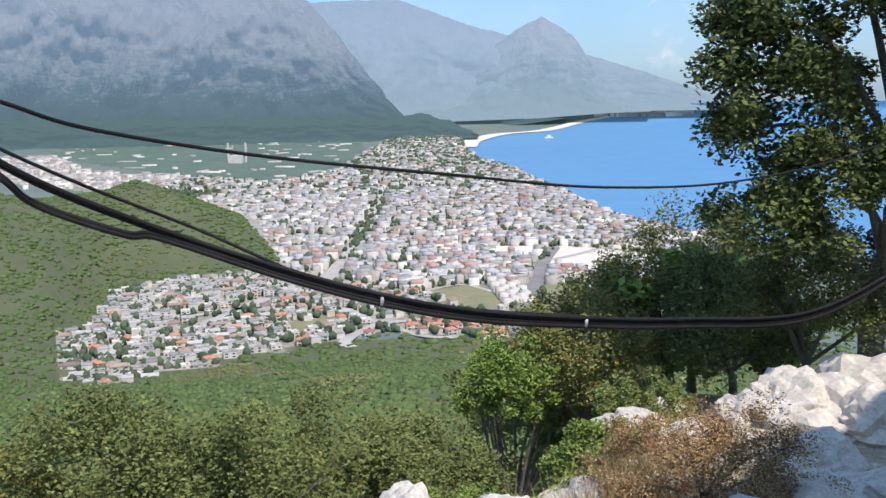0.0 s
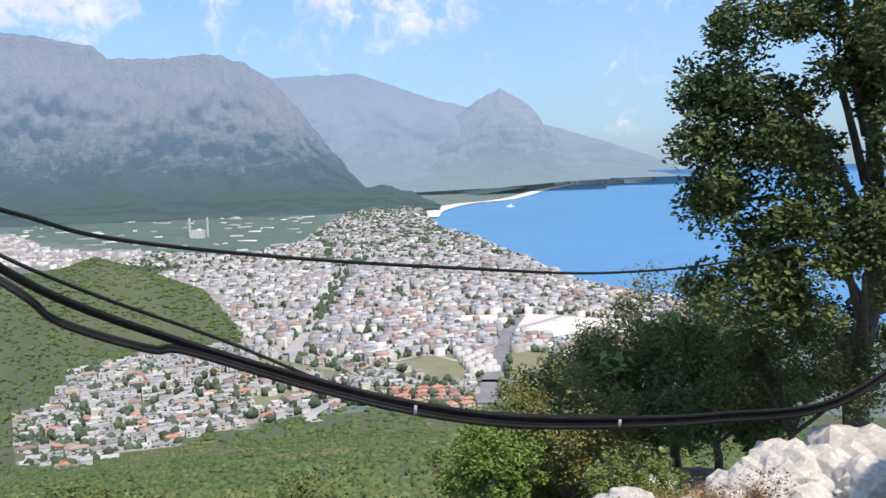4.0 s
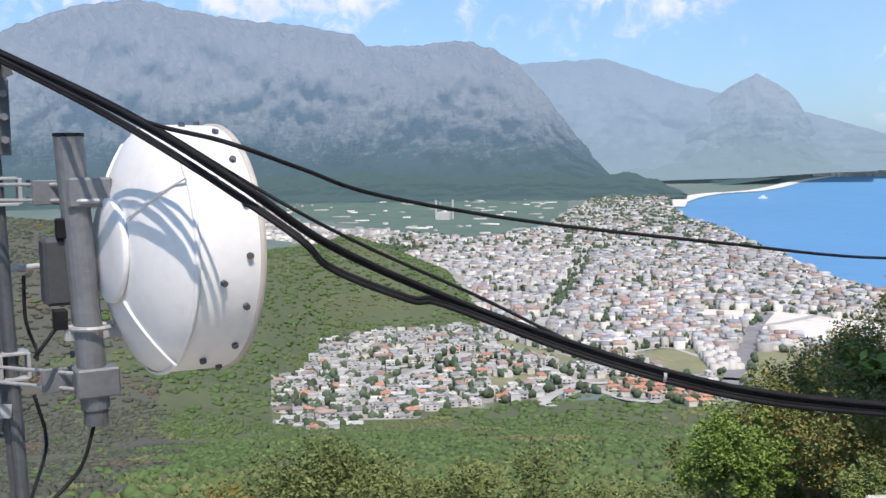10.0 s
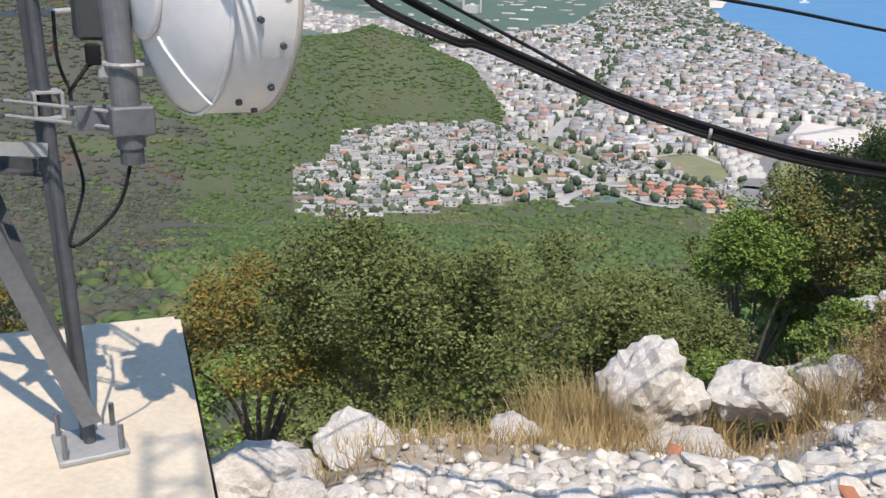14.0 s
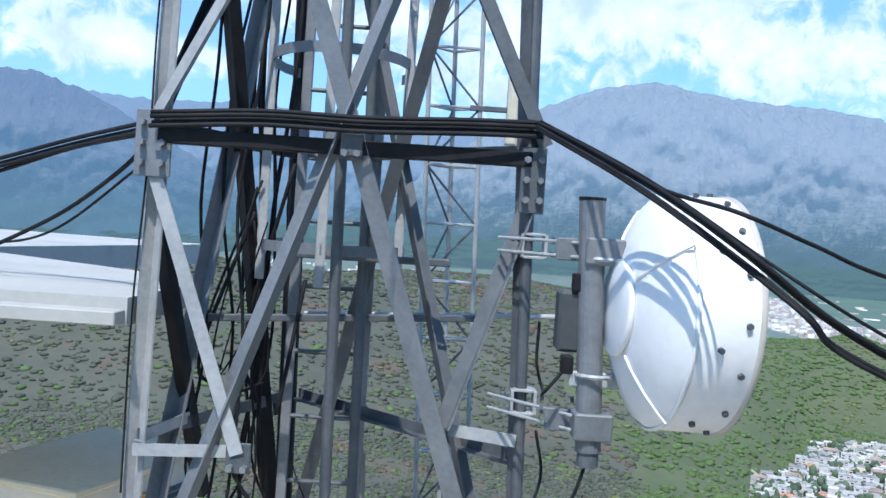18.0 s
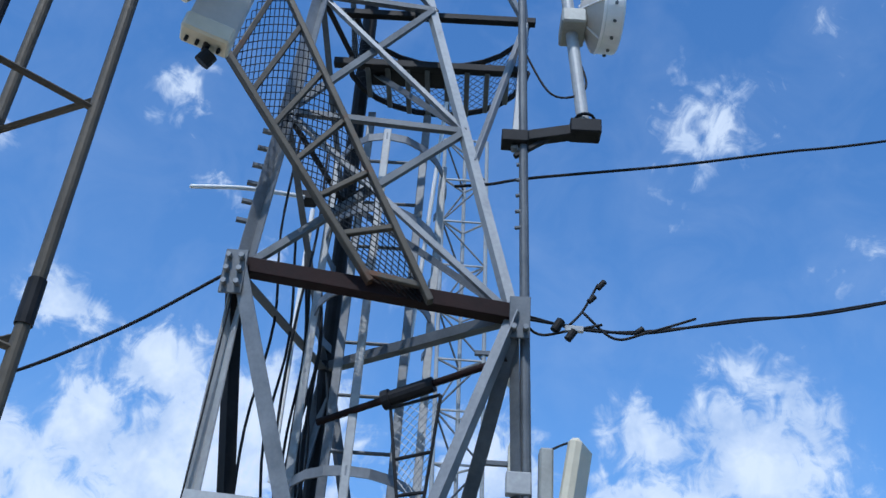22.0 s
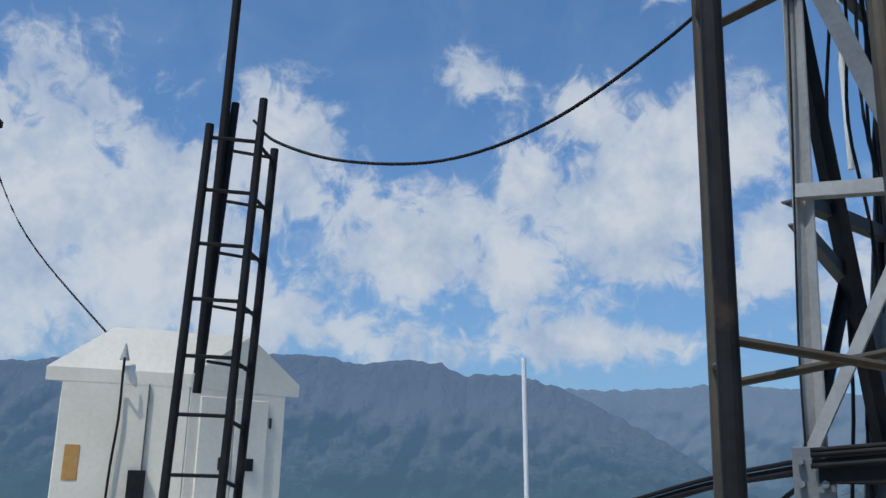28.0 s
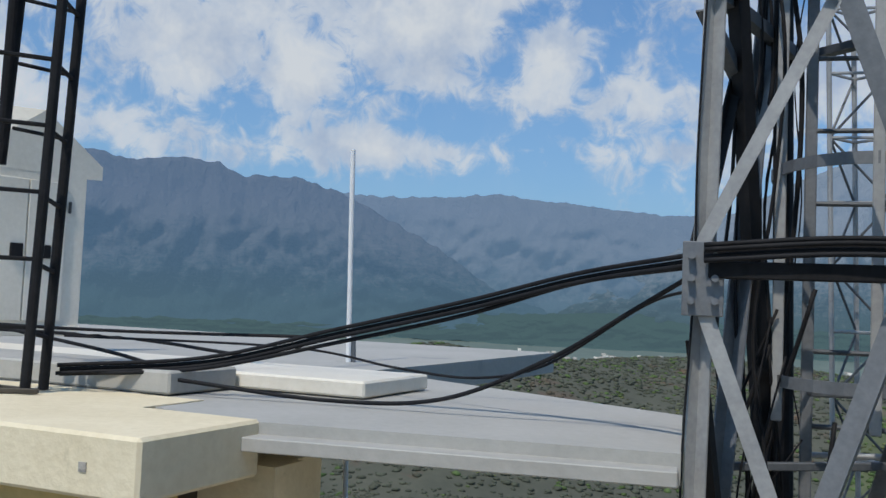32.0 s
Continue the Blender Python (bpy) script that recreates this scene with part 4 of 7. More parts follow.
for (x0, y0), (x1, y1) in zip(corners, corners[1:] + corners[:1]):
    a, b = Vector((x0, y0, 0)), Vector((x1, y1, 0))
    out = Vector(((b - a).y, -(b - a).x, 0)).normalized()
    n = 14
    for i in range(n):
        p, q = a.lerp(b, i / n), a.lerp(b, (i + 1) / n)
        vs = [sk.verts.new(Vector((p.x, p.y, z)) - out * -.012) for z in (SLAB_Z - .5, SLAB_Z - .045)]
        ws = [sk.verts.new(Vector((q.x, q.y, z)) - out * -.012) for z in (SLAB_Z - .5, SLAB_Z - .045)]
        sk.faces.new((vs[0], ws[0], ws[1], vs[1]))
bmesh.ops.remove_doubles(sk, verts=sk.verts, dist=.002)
# the side takes a darker concrete tone than the top
part("slab_side", sk, CONCRETE_SIDE, slab, "rough concrete edge, darker than the top")

tower = thing("lattice_tower", "tall galvanised lattice tower with a caged ladder and antennas", "tower")
TOP = Vector((-3.49, 2.24, 7.75))
LN, RN, BN = Vector((-3.45, 1.90, 3.84)), Vector((-2.61, 2.80, 3.68)), Vector((-4.02, 2.80, 3.85))


def member(name, a, b, m=GALV, w=.05, kind="angle", label="", turn=0.0):
    if kind == "angle":
        return part(name, angle_bar(a, b, w, .007, turn=turn), m, tower, label)
    if kind == "tube":
        return part(name, tube(a, b, w / 2), m, tower, label, smooth=False)
    return part(name, bar(a, b, w), m, tower, label)


# legs
L0, R0, B0 = LX + UP * SLAB_Z, RX + UP * SLAB_Z, BX + UP * SLAB_Z
member("leg", L0, LN, PALE_STEEL, .052, turn=.8)
part("leg_pipe", tube(R0 + UP * .02, Vector((-2.63, 2.78, 6.1)), .022), GALV_DULL, tower, "slim vertical steel pipe", smooth=False)
member("leg", R0 + FACING * -.02, RN, GALV_DULL, .05, turn=2.4)
# the back leg stands dark against the light; that shade is in its colour
member("leg", B0, BN, DARK_STEEL, .085, "tube", "thick dark steel leg")
member("leg", LN, Vector((-3.47, 2.06, 5.9)), GALV, .062, turn=.8)
member("leg", Vector((-3.47, 2.06, 5.9)), TOP, GALV_DULL, .045, turn=.8)
member("leg", RN, Vector((-3.20, 2.58, 5.98)), PALE_STEEL, .046, turn=2.4)
member("leg", Vector((-3.20, 2.58, 5.98)), TOP, GALV, .05, turn=2.4)
member("leg", BN, Vector((-3.72, 2.55, 6.6)), DARK_STEEL, .09, "tube", "dark steel leg")
member("leg", Vector((-3.72, 2.55, 6.6)), TOP + Vector((-.05, .1, -.1)), GALV_DULL, .06)

# near face: great cross, horizontals and short stays
XT = on_face(.515, 1.84)
for a, b, o in ((LN, R0 + UP * .12, .03), (RN, L0 + UP * .12, .055)):
    member("cross_brace", a + FACING * o, b + FACING * o, GALV, .07, turn=.3)
member("horizontal", on_face(.04, 1.83, .05), on_face(.96, 1.835, .03), DARK_STEEL, .055, "bar")
member("horizontal", LN + UP * .03, RN + UP * .02, RED_STEEL, .075, "bar", "dark red-brown crossbar")
member("horizontal", on_face(.02, .68, .02), on_face(.285, .70, .03), PALE_STEEL, .045)
member("horizontal", on_face(.02, .72, -.01), LX.lerp(BX, .3) + UP * .74, PALE_STEEL, .045)
member("stay", on_face(.02, 1.72, .03), on_face(.275, .70, .05), PALE_STEEL, .05)
member("stay", on_face(.03, 2.80), on_face(.31, 2.77, .03), PALE_STEEL, .05)
member("stay", on_face(.32, 2.76, .02), on_face(.03, 1.9, .03), PALE_STEEL, .045)
member("stay", on_face(.715, 2.71, .03), on_face(.94, 2.69, .02), DARK_STEEL, .05)
member("stay", on_face(.74, 2.58, -.08), on_face(.94, 2.62, -.02), GALV_DULL, .05)
member("stay", on_face(.72, 2.68, .02), on_face(.985, 1.88, .02), GALV_DULL, .05)
member("stay", on_face(.80, .82, -.02), on_face(.97, .80, .01), PALE_STEEL, .045)
member("stay", on_face(.98, 1.72, .01), on_face(.79, .84, .03), GALV, .055)

# left and back faces
for a, b, m, w in ((B0 + UP * .1, LN - UP * .1, DARK_STEEL, .055), (L0 + UP * .1, BN - UP * .05, GALV, .06), (B0 + UP * .1, RN - UP * .1, GALV_DULL, .06), (R0 + UP * .1, BN, GALV_DULL, .06)):
    member("cross_brace", a, b, m, w, turn=1.1)
for z in (.72, 1.86, 2.8):
    member("horizontal", LX.lerp(BX, .02) + UP * z, LX.lerp(BX, .98) + UP * z, DARK_STEEL if z == 1.86 else GALV_DULL, .05)
    member("horizontal", RX.lerp(BX, .02) + UP * z, RX.lerp(BX, .98) + UP * z, GALV_DULL, .05)
member("horizontal", BN, LN, GALV_DULL, .05)
member("horizontal", BN, RN, GALV_DULL, .05)
member("stay", LX.lerp(BX, .05) + UP * 2.72, LX.lerp(BX, .36) + UP * 2.55, GALV_DULL, .045)
member("stay", LX.lerp(BX, .36) + UP * 2.55, LX.lerp(BX, .06) + UP * 1.9, DARK_STEEL, .04)
member("stay", LX.lerp(BX, .05) + UP * 1.6, LX.lerp(BX, .4) + UP * .4, DARK_STEEL, .05)

# upper lattice
ring = {z: [LN.lerp(TOP, k), RN.lerp(TOP, k), BN.lerp(TOP, k)] for z, k in ((4.8, .25), (5.7, .48), (6.6, .7))}
ring[4.8][1], ring[5.7][1], ring[6.6][1] = Vector((-2.90, 2.70, 4.8)), Vector((-3.13, 2.60, 5.75)), Vector((-3.30, 2.45, 6.6))
last = [LN, RN, BN]
for z in (4.8, 5.7, 6.6):
    now = ring[z]
    for i in range(3):
        j = (i + 1) % 3
        member("horizontal", now[i], now[j], DARK_STEEL if i else GALV_DULL, .032)
        member("cross_brace", last[i], now[j], GALV_DULL, .034)
        if i == 0:
            member("cross_brace", last[j], now[i], GALV, .038)
    last = now

# base plates, gussets, bolts
for nm, p, s in (("near", R0, .24), ("back", B0, .26), ("left", L0, .24)):
    m = Matrix.Translation(p + UP * .012) @ Matrix.Rotation(math.atan2(ACROSS.y, ACROSS.x), 4, "Z")
    plate = part("base_plate", box((s, s, .022), m, .004), PALE_STEEL, tower)
    for sx in (-1, 1):
        for sy in (-1, 1):
            q = m @ Vector((sx * s * .4, sy * s * .4, .01))
            part("anchor_bolt", bolts([q], UP, .011, .09), GALV, plate)
gm = Matrix((ACROSS, UP, FACING)).transposed().to_4x4()
for u, z, w, h, o in ((.03, 1.80, .13, .24, .065), (.965, 1.76, .09, .24, .045), (.045, 3.80, .10, .22, .05), (.905, 3.66, .09, .20, .05), (.515, 1.84, .08, .10, .075), (.285, .69, .09, .11, .06)):
    c = on_face(u, z, o)
    gusset = part("gusset_plate", box((w, h, .012), Matrix.Translation(c) @ gm, .003), GALV if u < .1 and z < 3 else GALV_DULL, tower)
    for k in range(3 if h > .2 else 1):
        for sx in (-1, 1):
            part("bolt", bolts([c + ACROSS * sx * w * .28 + UP * (k - 1) * h * .3], FACING, .013, .04), GALV, gusset)
for k in range(6):
    part("bolt", bolts([LN.lerp(Vector((-3.47, 2.06, 5.9)), (.28 + .11 * k) / 2.06) + ACROSS * -.035], -ACROSS + FACING * .3, .015, .05), GALV_DULL, tower)
    part("bolt", bolts([Vector((-2.62, 2.79, 4.15 + .09 * k))], ACROSS + FACING * .3, .010, .04), GALV_DULL, tower)

# caged ladder inside the tower
LC = Vector((-3.62, 2.80, 0))
side = ACROSS * .165
for s in (-1, 1):
    part("ladder_stile", bar(LC + side * s + UP * .2, LC + side * s + UP * 5.4, .045, .02, hint=tuple(FACING)), GALV, tower)
for k in range(17):
    z = .4 + .29 * k
    part("ladder_rung", tube(LC - side + UP * z, LC + side + UP * z, .010, 8), GALV_DULL, tower)
for z in (1.45, 2.25, 2.65, 3.05, 3.5, 3.95, 4.4, 4.85):
    if z in (2.65, 3.5):
        continue
    hoop = bmesh.new()
    pts_ = []
    for i in range(15):
        a = math.pi * (-.22 + 1.44 * i / 14)
        pts_.append(LC + ACROSS * (-.31 * math.cos(a)) + FACING * (.02 + .46 * math.sin(a)) + UP * z)
    mid_ = LC + FACING * .1 + UP * z
    strip = []
    for p in pts_:
        o_ = (p - mid_).normalized() * .004
        strip.append([hoop.verts.new(p + s_) for s_ in (o_ + UP * .022, o_ - UP * .022, -o_ - UP * .022, -o_ + UP * .022)])
    for a, b in zip(strip, strip[1:]):
        for i in range(4):
            hoop.faces.new((a[i], a[(i + 1) % 4], b[(i + 1) % 4], b[i]))
    hoop.faces.new(strip[0][::-1])
    hoop.faces.new(strip[-1])
    bmesh.ops.recalc_face_normals(hoop, faces=hoop.faces)
    part("ladder_hoop", hoop, GALV, tower)
for a in (.35, 1.57, 2.8):
    p = LC + ACROSS * (-.31 * math.cos(a)) + FACING * (.02 + .46 * math.sin(a))
    part("cage_strip", bar(p + UP * 1.3, p + UP * 4.9, .04, .006, hint=tuple(FACING)), PALE_STEEL, tower)

# cables that run up the legs
cab_rng = random.Random(5)
for i in range(11):
    p = BX.lerp(LX, .12 + .035 * i) + FACING * cab_rng.uniform(-.1, .25) + ACROSS * cab_rng.uniform(-.1, .1)
    pts_ = [p + UP * (.1 + .1 * cab_rng.random()) + ACROSS * cab_rng.uniform(-.08, .2)]
    z = .5
    while z < 3.9 + cab_rng.random() * 1.5:
        pts_.append(p + UP * z + ACROSS * cab_rng.uniform(-.05, .05) + FACING * cab_rng.uniform(-.05, .05))
        z += .55
    bm = bmesh.new()
    add_path(bm, spline(pts_, 5), cab_rng.choice((.003, .005, .007, .010)), 6)
    part("tower_cable", bm, BLACK, tower, "black cable", smooth=True)
for i in range(8):
    # loose loops near the foot of the back leg
    c = BX.lerp(LX, .40) + UP * .9 + ACROSS * cab_rng.uniform(.0, .3)
    a, b = c + UP * cab_rng.uniform(.3, 1.1) + FACING * .1, c + UP * cab_rng.uniform(-.2, .0) - ACROSS * cab_rng.uniform(.0, .2)
    bm = bmesh.new()
    add_path(bm, spline([a, a.lerp(b, .5) + Vector((cab_rng.uniform(-.2, .2), cab_rng.uniform(-.2, .2), -.25)), b], 8), cab_rng.choice((.004, .006, .009)), 6)
    part("tower_cable", bm, BLACK, tower, "black cable loop", smooth=True)
bm = bmesh.new()
add_path(bm, spline([L0.lerp(LN, k_) + FACING * .035 - ACROSS * o_ for k_, o_ in ((.97, .0), (.8, .012), (.62, .026), (.5, .020), (.36, .034), (.2, .022))], 8), .004, 6)
part("tower_cable", bm, BLACK, tower, "thin black cable along the leg", smooth=True)
# clutter tray at the foot and box of the cable ends
part("cable_tray", bar(on_face(.05, 1.13, -.45), on_face(.9, 1.18, -.75), .03), GALV_DULL, tower)
part("cable_tray", bar(on_face(.30, 1.42, -.5), on_face(.78, 1.42, -.6), .06, .03), GALV_DULL, tower)
part("cross_pipe", tube(Vector((-3.93, 2.88, 1.12)), Vector((-2.75, 3.85, 1.22)), .013), PALE_STEEL, tower, "thin pale pipe with dark sleeves")

# top mast with its clamps, lamp pair and a slim white panel
mast_top = Vector((-3.38, 2.38, 10.3))
part("top_pole", tube(TOP + Vector((0, 0, -.8)), mast_top, .035), PALE_STEEL, tower)
for k in (.15, .32, .5, .7, .86):
    p = TOP.lerp(mast_top, k)
    part("pole_clamp", box((.11, .05, .05), Matrix.Translation(p) @ Matrix.Rotation(k * 9, 4, "Z"), .006), GALV_DULL, tower)
part("lamp_arm", bar(mast_top - ACROSS * .09, mast_top + ACROSS * .09, .02), GALV_DULL, tower)
for s in (-1, 1):
    bm = bmesh.new()
    bmesh.ops.create_uvsphere(bm, u_segments=14, v_segments=8, radius=.055, matrix=Matrix.Translation(mast_top + ACROSS * .1 * s + UP * .02) @ Matrix.Diagonal((1, 1, 1.25, 1)))
    part("warning_lamp", bm, BLACK, tower, "small dark warning lamp", smooth=True)
for k in range(5):
    bm = bmesh.new()
    a = TOP + UP * (-.9 + .15 * k)
    add_path(bm, spline([a + ACROSS * .1, a + UP * .4 - ACROSS * .05 + FACING * .05, a + UP * .9 + ACROSS * .03, TOP.lerp(mast_top, .25 + .06 * k)], 7), .009, 6)
    part("tower_cable", bm, PALE_STEEL if k % 2 else BLACK, tower, "cable wound round the pole", smooth=True)
part("strut", bar(TOP + UP * .05, Vector((-3.20, 2.66, 6.6)), .035), DARK_STEEL, tower)

# mesh platform and its outrigger
PC = Vector((-3.28, 2.78, 5.52))
ringpts = [PC + ACROSS * (.52 * math.cos(a)) - FACING * (.42 * math.sin(a)) for a in [math.pi * i / 12 for i in range(13)]]
platform = thing("maintenance_platform", "dark steel mesh platform high on the tower", "platform")
for k in range(1, 9):
    u = -1 + 2 * k / 9
    part("deck_bar", bar(PC + ACROSS * .52 * u, PC + ACROSS * .52 * u - FACING * .42 * math.sqrt(1 - u * u), .03, .02), GALV_DULL, platform)
part("deck_plate", box((.46, .012, .13), Matrix.Translation(PC - ACROSS * .16 - FACING * .10 + UP * .01) @ gm, .003), DARK_STEEL, platform)
for z in (.02, .42):
    bm = bmesh.new()
    add_path(bm, [p + UP * z for p in ringpts], .018, 6)
    part("rail", bm, DARK_STEEL, platform)
part("front_rail", bar(PC + ACROSS * -.62 + UP * .42, PC + ACROSS * .56 + UP * .42, .045), DARK_STEEL, platform)
part("front_rail", bar(PC + ACROSS * -.60 + UP * .02, PC + ACROSS * .50 + UP * .02, .05), DARK_STEEL, platform)


def mesh_sheet(name, p0, pu, pv, nu, nv, r, m, parent, label="", far=None):
    """Expanded metal: two sets of slanting strands between four corners."""
    bm = bmesh.new()
    p0, pu, pv = Vector(p0), Vector(pu), Vector(pv)
    pw = pv if far is None else Vector(far)
    at = lambda i, j: p0 + pu * (i / nu) + pv.lerp(pw, i / nu) * (j / nv)
    for j in range(nv):
        for i in range(nu):
            a, b, c, d = at(i, j + .5), at(i + .5, j + 1), at(i + 1, j + .5), at(i + .5, j)
            for q, s in ((a, b), (b, c), (c, d), (d, a)):
                add_tube(bm, q, s, r, sides=3, caps=False)
    return part(name, bm, m, parent, label)


for i in range(1, 12, 2):
    a, b = ringpts[i - 1], ringpts[i + 1]
    mesh_sheet("mesh_panel", a, b - a, UP * .4, 5, 9, .0022, DARK_STEEL, platform)
rig = thing("outrigger", "triangular steel outrigger that carries the round antenna", "bracket")
A1, A2, A3 = Vector((-3.12, 2.75, 6.74)), Vector((-2.90, 3.02, 6.45)), Vector((-3.28, 2.55, 6.48))
D1, D2 = PC + ACROSS * .50 + UP * .40, Vector((-3.22, 2.60, 5.9))
for a, b in ((A1, A2), (A1, A3), (A3, A2), (A1, D1), (A1, D2), (A2, D1), (A3, D2), (D1, Vector((-2.63, 2.78, 4.6))), (D1, Vector((-2.85, 2.72, 4.6)))):
    part("strut", bar(a, b, .035), GALV, rig)

# round antenna high on the pole
round_dish = thing("round_dish_antenna", "small white drum-shaped dish on a vertical pole", "antenna")
P0_, P1_ = Vector((-2.39, 3.02, 4.70)), Vector((-2.49, 2.94, 6.12))
part("mount_pole", tube(P0_, P1_, .032, 16), PALE_STEEL, round_dish)
for p, q in ((Vector((-2.63, 2.78, 4.66)), P0_ + UP * .03), (Vector((-2.70, 2.72, 5.97)), P1_ - UP * .2)):
    part("bracket_arm", bar(p, q, .06), DARK_STEEL if p.z < 5 else GALV_DULL, round_dish)
    part("bracket_box", box((.13, .07, .09), Matrix.Translation(p) @ gm, .005), DARK_STEEL, round_dish)
    part("bracket_box", box((.15, .08, .10), Matrix.Translation(q) @ gm, .005), DARK_STEEL, round_dish)
    part("bracket_stay", bar(p - UP * .1, p.lerp(q, .6), .025), DARK_STEEL, round_dish)
    bm = bmesh.new()
    add_path(bm, [q + Vector((.045 * math.cos(a), .045 * math.sin(a), .07)) for a in [math.pi * 2 * i / 12 for i in range(13)]], .008, 6)
    part("u_bolt", bm, BLACK, round_dish)


def drum(parent, centre, axis, radius, depth, cone, m_shell, m_cone, ribs=6):
    """A drum antenna: shroud, front cover and a ribbed cone at its back."""
    t = Matrix.Translation(centre) @ Vector(axis).to_track_quat("Z", "Y").to_matrix().to_4x4()
    prof = [(radius, 0), (radius * 1.02, .012), (radius * 1.02, depth * .15), (radius, depth * .2), (radius, depth), (radius * .97, depth + .012)]
    bm = bmesh.new()
    n = 48

    def loop(r, z):
        return [bm.verts.new(t @ Vector((r * math.cos(2 * math.pi * i / n), r * math.sin(2 * math.pi * i / n), z))) for i in range(n)]
    rows = [loop(r, z) for r, z in prof]
    for a, b in zip(rows, rows[1:]):
        for i in range(n):
            bm.faces.new((a[i], a[(i + 1) % n], b[(i + 1) % n], b[i]))
    bm.faces.new(rows[-1])
    part("shroud", bm, m_shell, parent, smooth=False)
    bm = bmesh.new()
    rows = [loop(r, z) for r, z in ((radius * .99, .004), (radius * .8, -cone * .28), (radius * .5, -cone * .72), (radius * .3, -cone), (radius * .18, -cone * 1.02))]
    for a, b in zip(rows, rows[1:]):
        for i in range(n):
            bm.faces.new((a[i], b[i], b[(i + 1) % n], a[(i + 1) % n]))
    bm.faces.new(rows[-1][::-1])
    part("back_cone", bm, m_cone, parent, smooth=True)
    for k in range(ribs):
        a = 2 * math.pi * (k + .35) / ribs
        d = Vector((math.cos(a), math.sin(a), 0))
        pts = [t @ (d * r + Vector((0, 0, z - .004))) for r, z in ((radius * .985, .0), (radius * .8, -cone * .28), (radius * .5, -cone * .72), (radius * .31, -cone))]
        bm = bmesh.new()
        for p, q in zip(pts, pts[1:]):
            add_box(bm, (.007, .006, (q - p).length + .005), Matrix.Translation((p + q) / 2) @ frame_of(p, q, t.to_3x3() @ Vector((0, 0, 1))))
        part("rib", bm, m_shell, parent)
    for k in range(14):
        a = 2 * math.pi * k / 14
        q = t @ Vector((radius * 1.0 * math.cos(a), radius * 1.0 * math.sin(a), depth * .62))
        part("rim_bolt", bolts([q], (q - t @ Vector((0, 0, depth * .62))), .009, .012), GALV_DULL, parent)


drum(round_dish, Vector((-2.33, 3.06, 5.50)), (.62, .78, 0), .20, .10, .09, WHITE_PAINT, DISH_GREY)
part("radio_box", box((.13, .10, .2), Matrix.Translation((-2.43, 2.98, 5.42)) @ gm, .01), RADIO_GREY, round_dish)
bm = bmesh.new()
add_path(bm, spline([(-2.43, 2.98, 5.3), (-2.38, 3.02, 5.0), (-2.5, 2.9, 4.95), (-2.63, 2.80, 5.3)], 8), .006, 6)
part("antenna_cable", bm, BLACK, round_dish, smooth=True)

# great white dish low on the near side
dish = thing("white_dish_antenna", "large white drum dish with a ribbed back on a steel pole", "antenna")
DP = Vector((-2.115, 2.775, 0))
part("mount_pole", tube(DP + UP * .87, DP + UP * 1.69 + Vector((-.03, -.03, 0)), .043, 20), GALV, dish, smooth=False)
part("pole_cap", tube(DP + UP * 1.69 + Vector((-.03, -.03, 0)), DP + UP * 1.70 + Vector((-.03, -.03, 0)), .045, 20), DARK_STEEL, dish)
part("pole_foot", tube(DP + UP * .82, DP + UP * .87, .036, 20), GALV_DULL, dish)
# its drum: a rounded ribbed back, a deep shroud with two rows of bolts and a stained lip
DT = Matrix.Translation((-1.952, 2.852, 1.350)) @ Vector((.588, .809, -.02)).to_track_quat("Z", "Y").to_matrix().to_4x4()


def turned(parent, name, profile, m, label="", n=64, close=False):
    """A surface turned about the drum's axis from radius and height pairs."""
    bm = bmesh.new()
    rows = [[bm.verts.new(DT @ Vector((r * math.cos(2 * math.pi * i / n), r * math.sin(2 * math.pi * i / n), z))) for i in range(n)] for r, z in profile]
    for a, b in zip(rows, rows[1:]):
        for i in range(n):
            bm.faces.new((a[i], a[(i + 1) % n], b[(i + 1) % n], b[i]))
    if close:
        bm.faces.new(rows[0][::-1])
        bm.faces.new(rows[-1])
    bmesh.ops.recalc_face_normals(bm, faces=bm.faces)
    return part(name, bm, m, parent, label, smooth=True)


DR = .374
back_shell = turned(dish, "back_shell", [(.10, -.112), (.17, -.110), (.22, -.095), (.29, -.064), (.35, -.030), (DR - .003, .0)], WHITE_PAINT)
shroud = turned(dish, "shroud", [(DR - .006, .0), (DR, .004), (DR + .002, .10), (DR + .003, .185)], WHITE_PAINT)
turned(dish, "lip", [(DR + .003, .184), (DR + .009, .187), (DR + .009, .200), (DR - .004, .206)], DISH_GREY, "pale lip stained brown along its edge")
turned(dish, "cover", [(DR - .005, .204), (DR * .7, .212), (.02, .215)], WHITE_PAINT, "flat white front cover", close=True)
turned(dish, "seam", [(DR - .002, -.006), (DR + .006, -.004), (DR + .006, .006), (DR - .002, .008)], WHITE_PAINT)
turned(dish, "hub", [(.05, -.132), (.148, -.132), (.155, -.128), (.155, -.117), (.148, -.111), (.10, -.109)], WHITE_PAINT, "pale round hub flange", close=True)
for k in range(4):
    a = 2 * math.pi * (k + .62) / 4
    d = Vector((math.cos(a), math.sin(a), 0))
    rib = bmesh.new()
    add_path(rib, spline([DT @ (d * r + Vector((0, 0, z))) for r, z in ((.17, -.114), (.22, -.098), (.29, -.067), (.35, -.033), (.387, -.008))], 4), .0045, 6)
    part("rib", rib, WHITE_PAINT, back_shell)
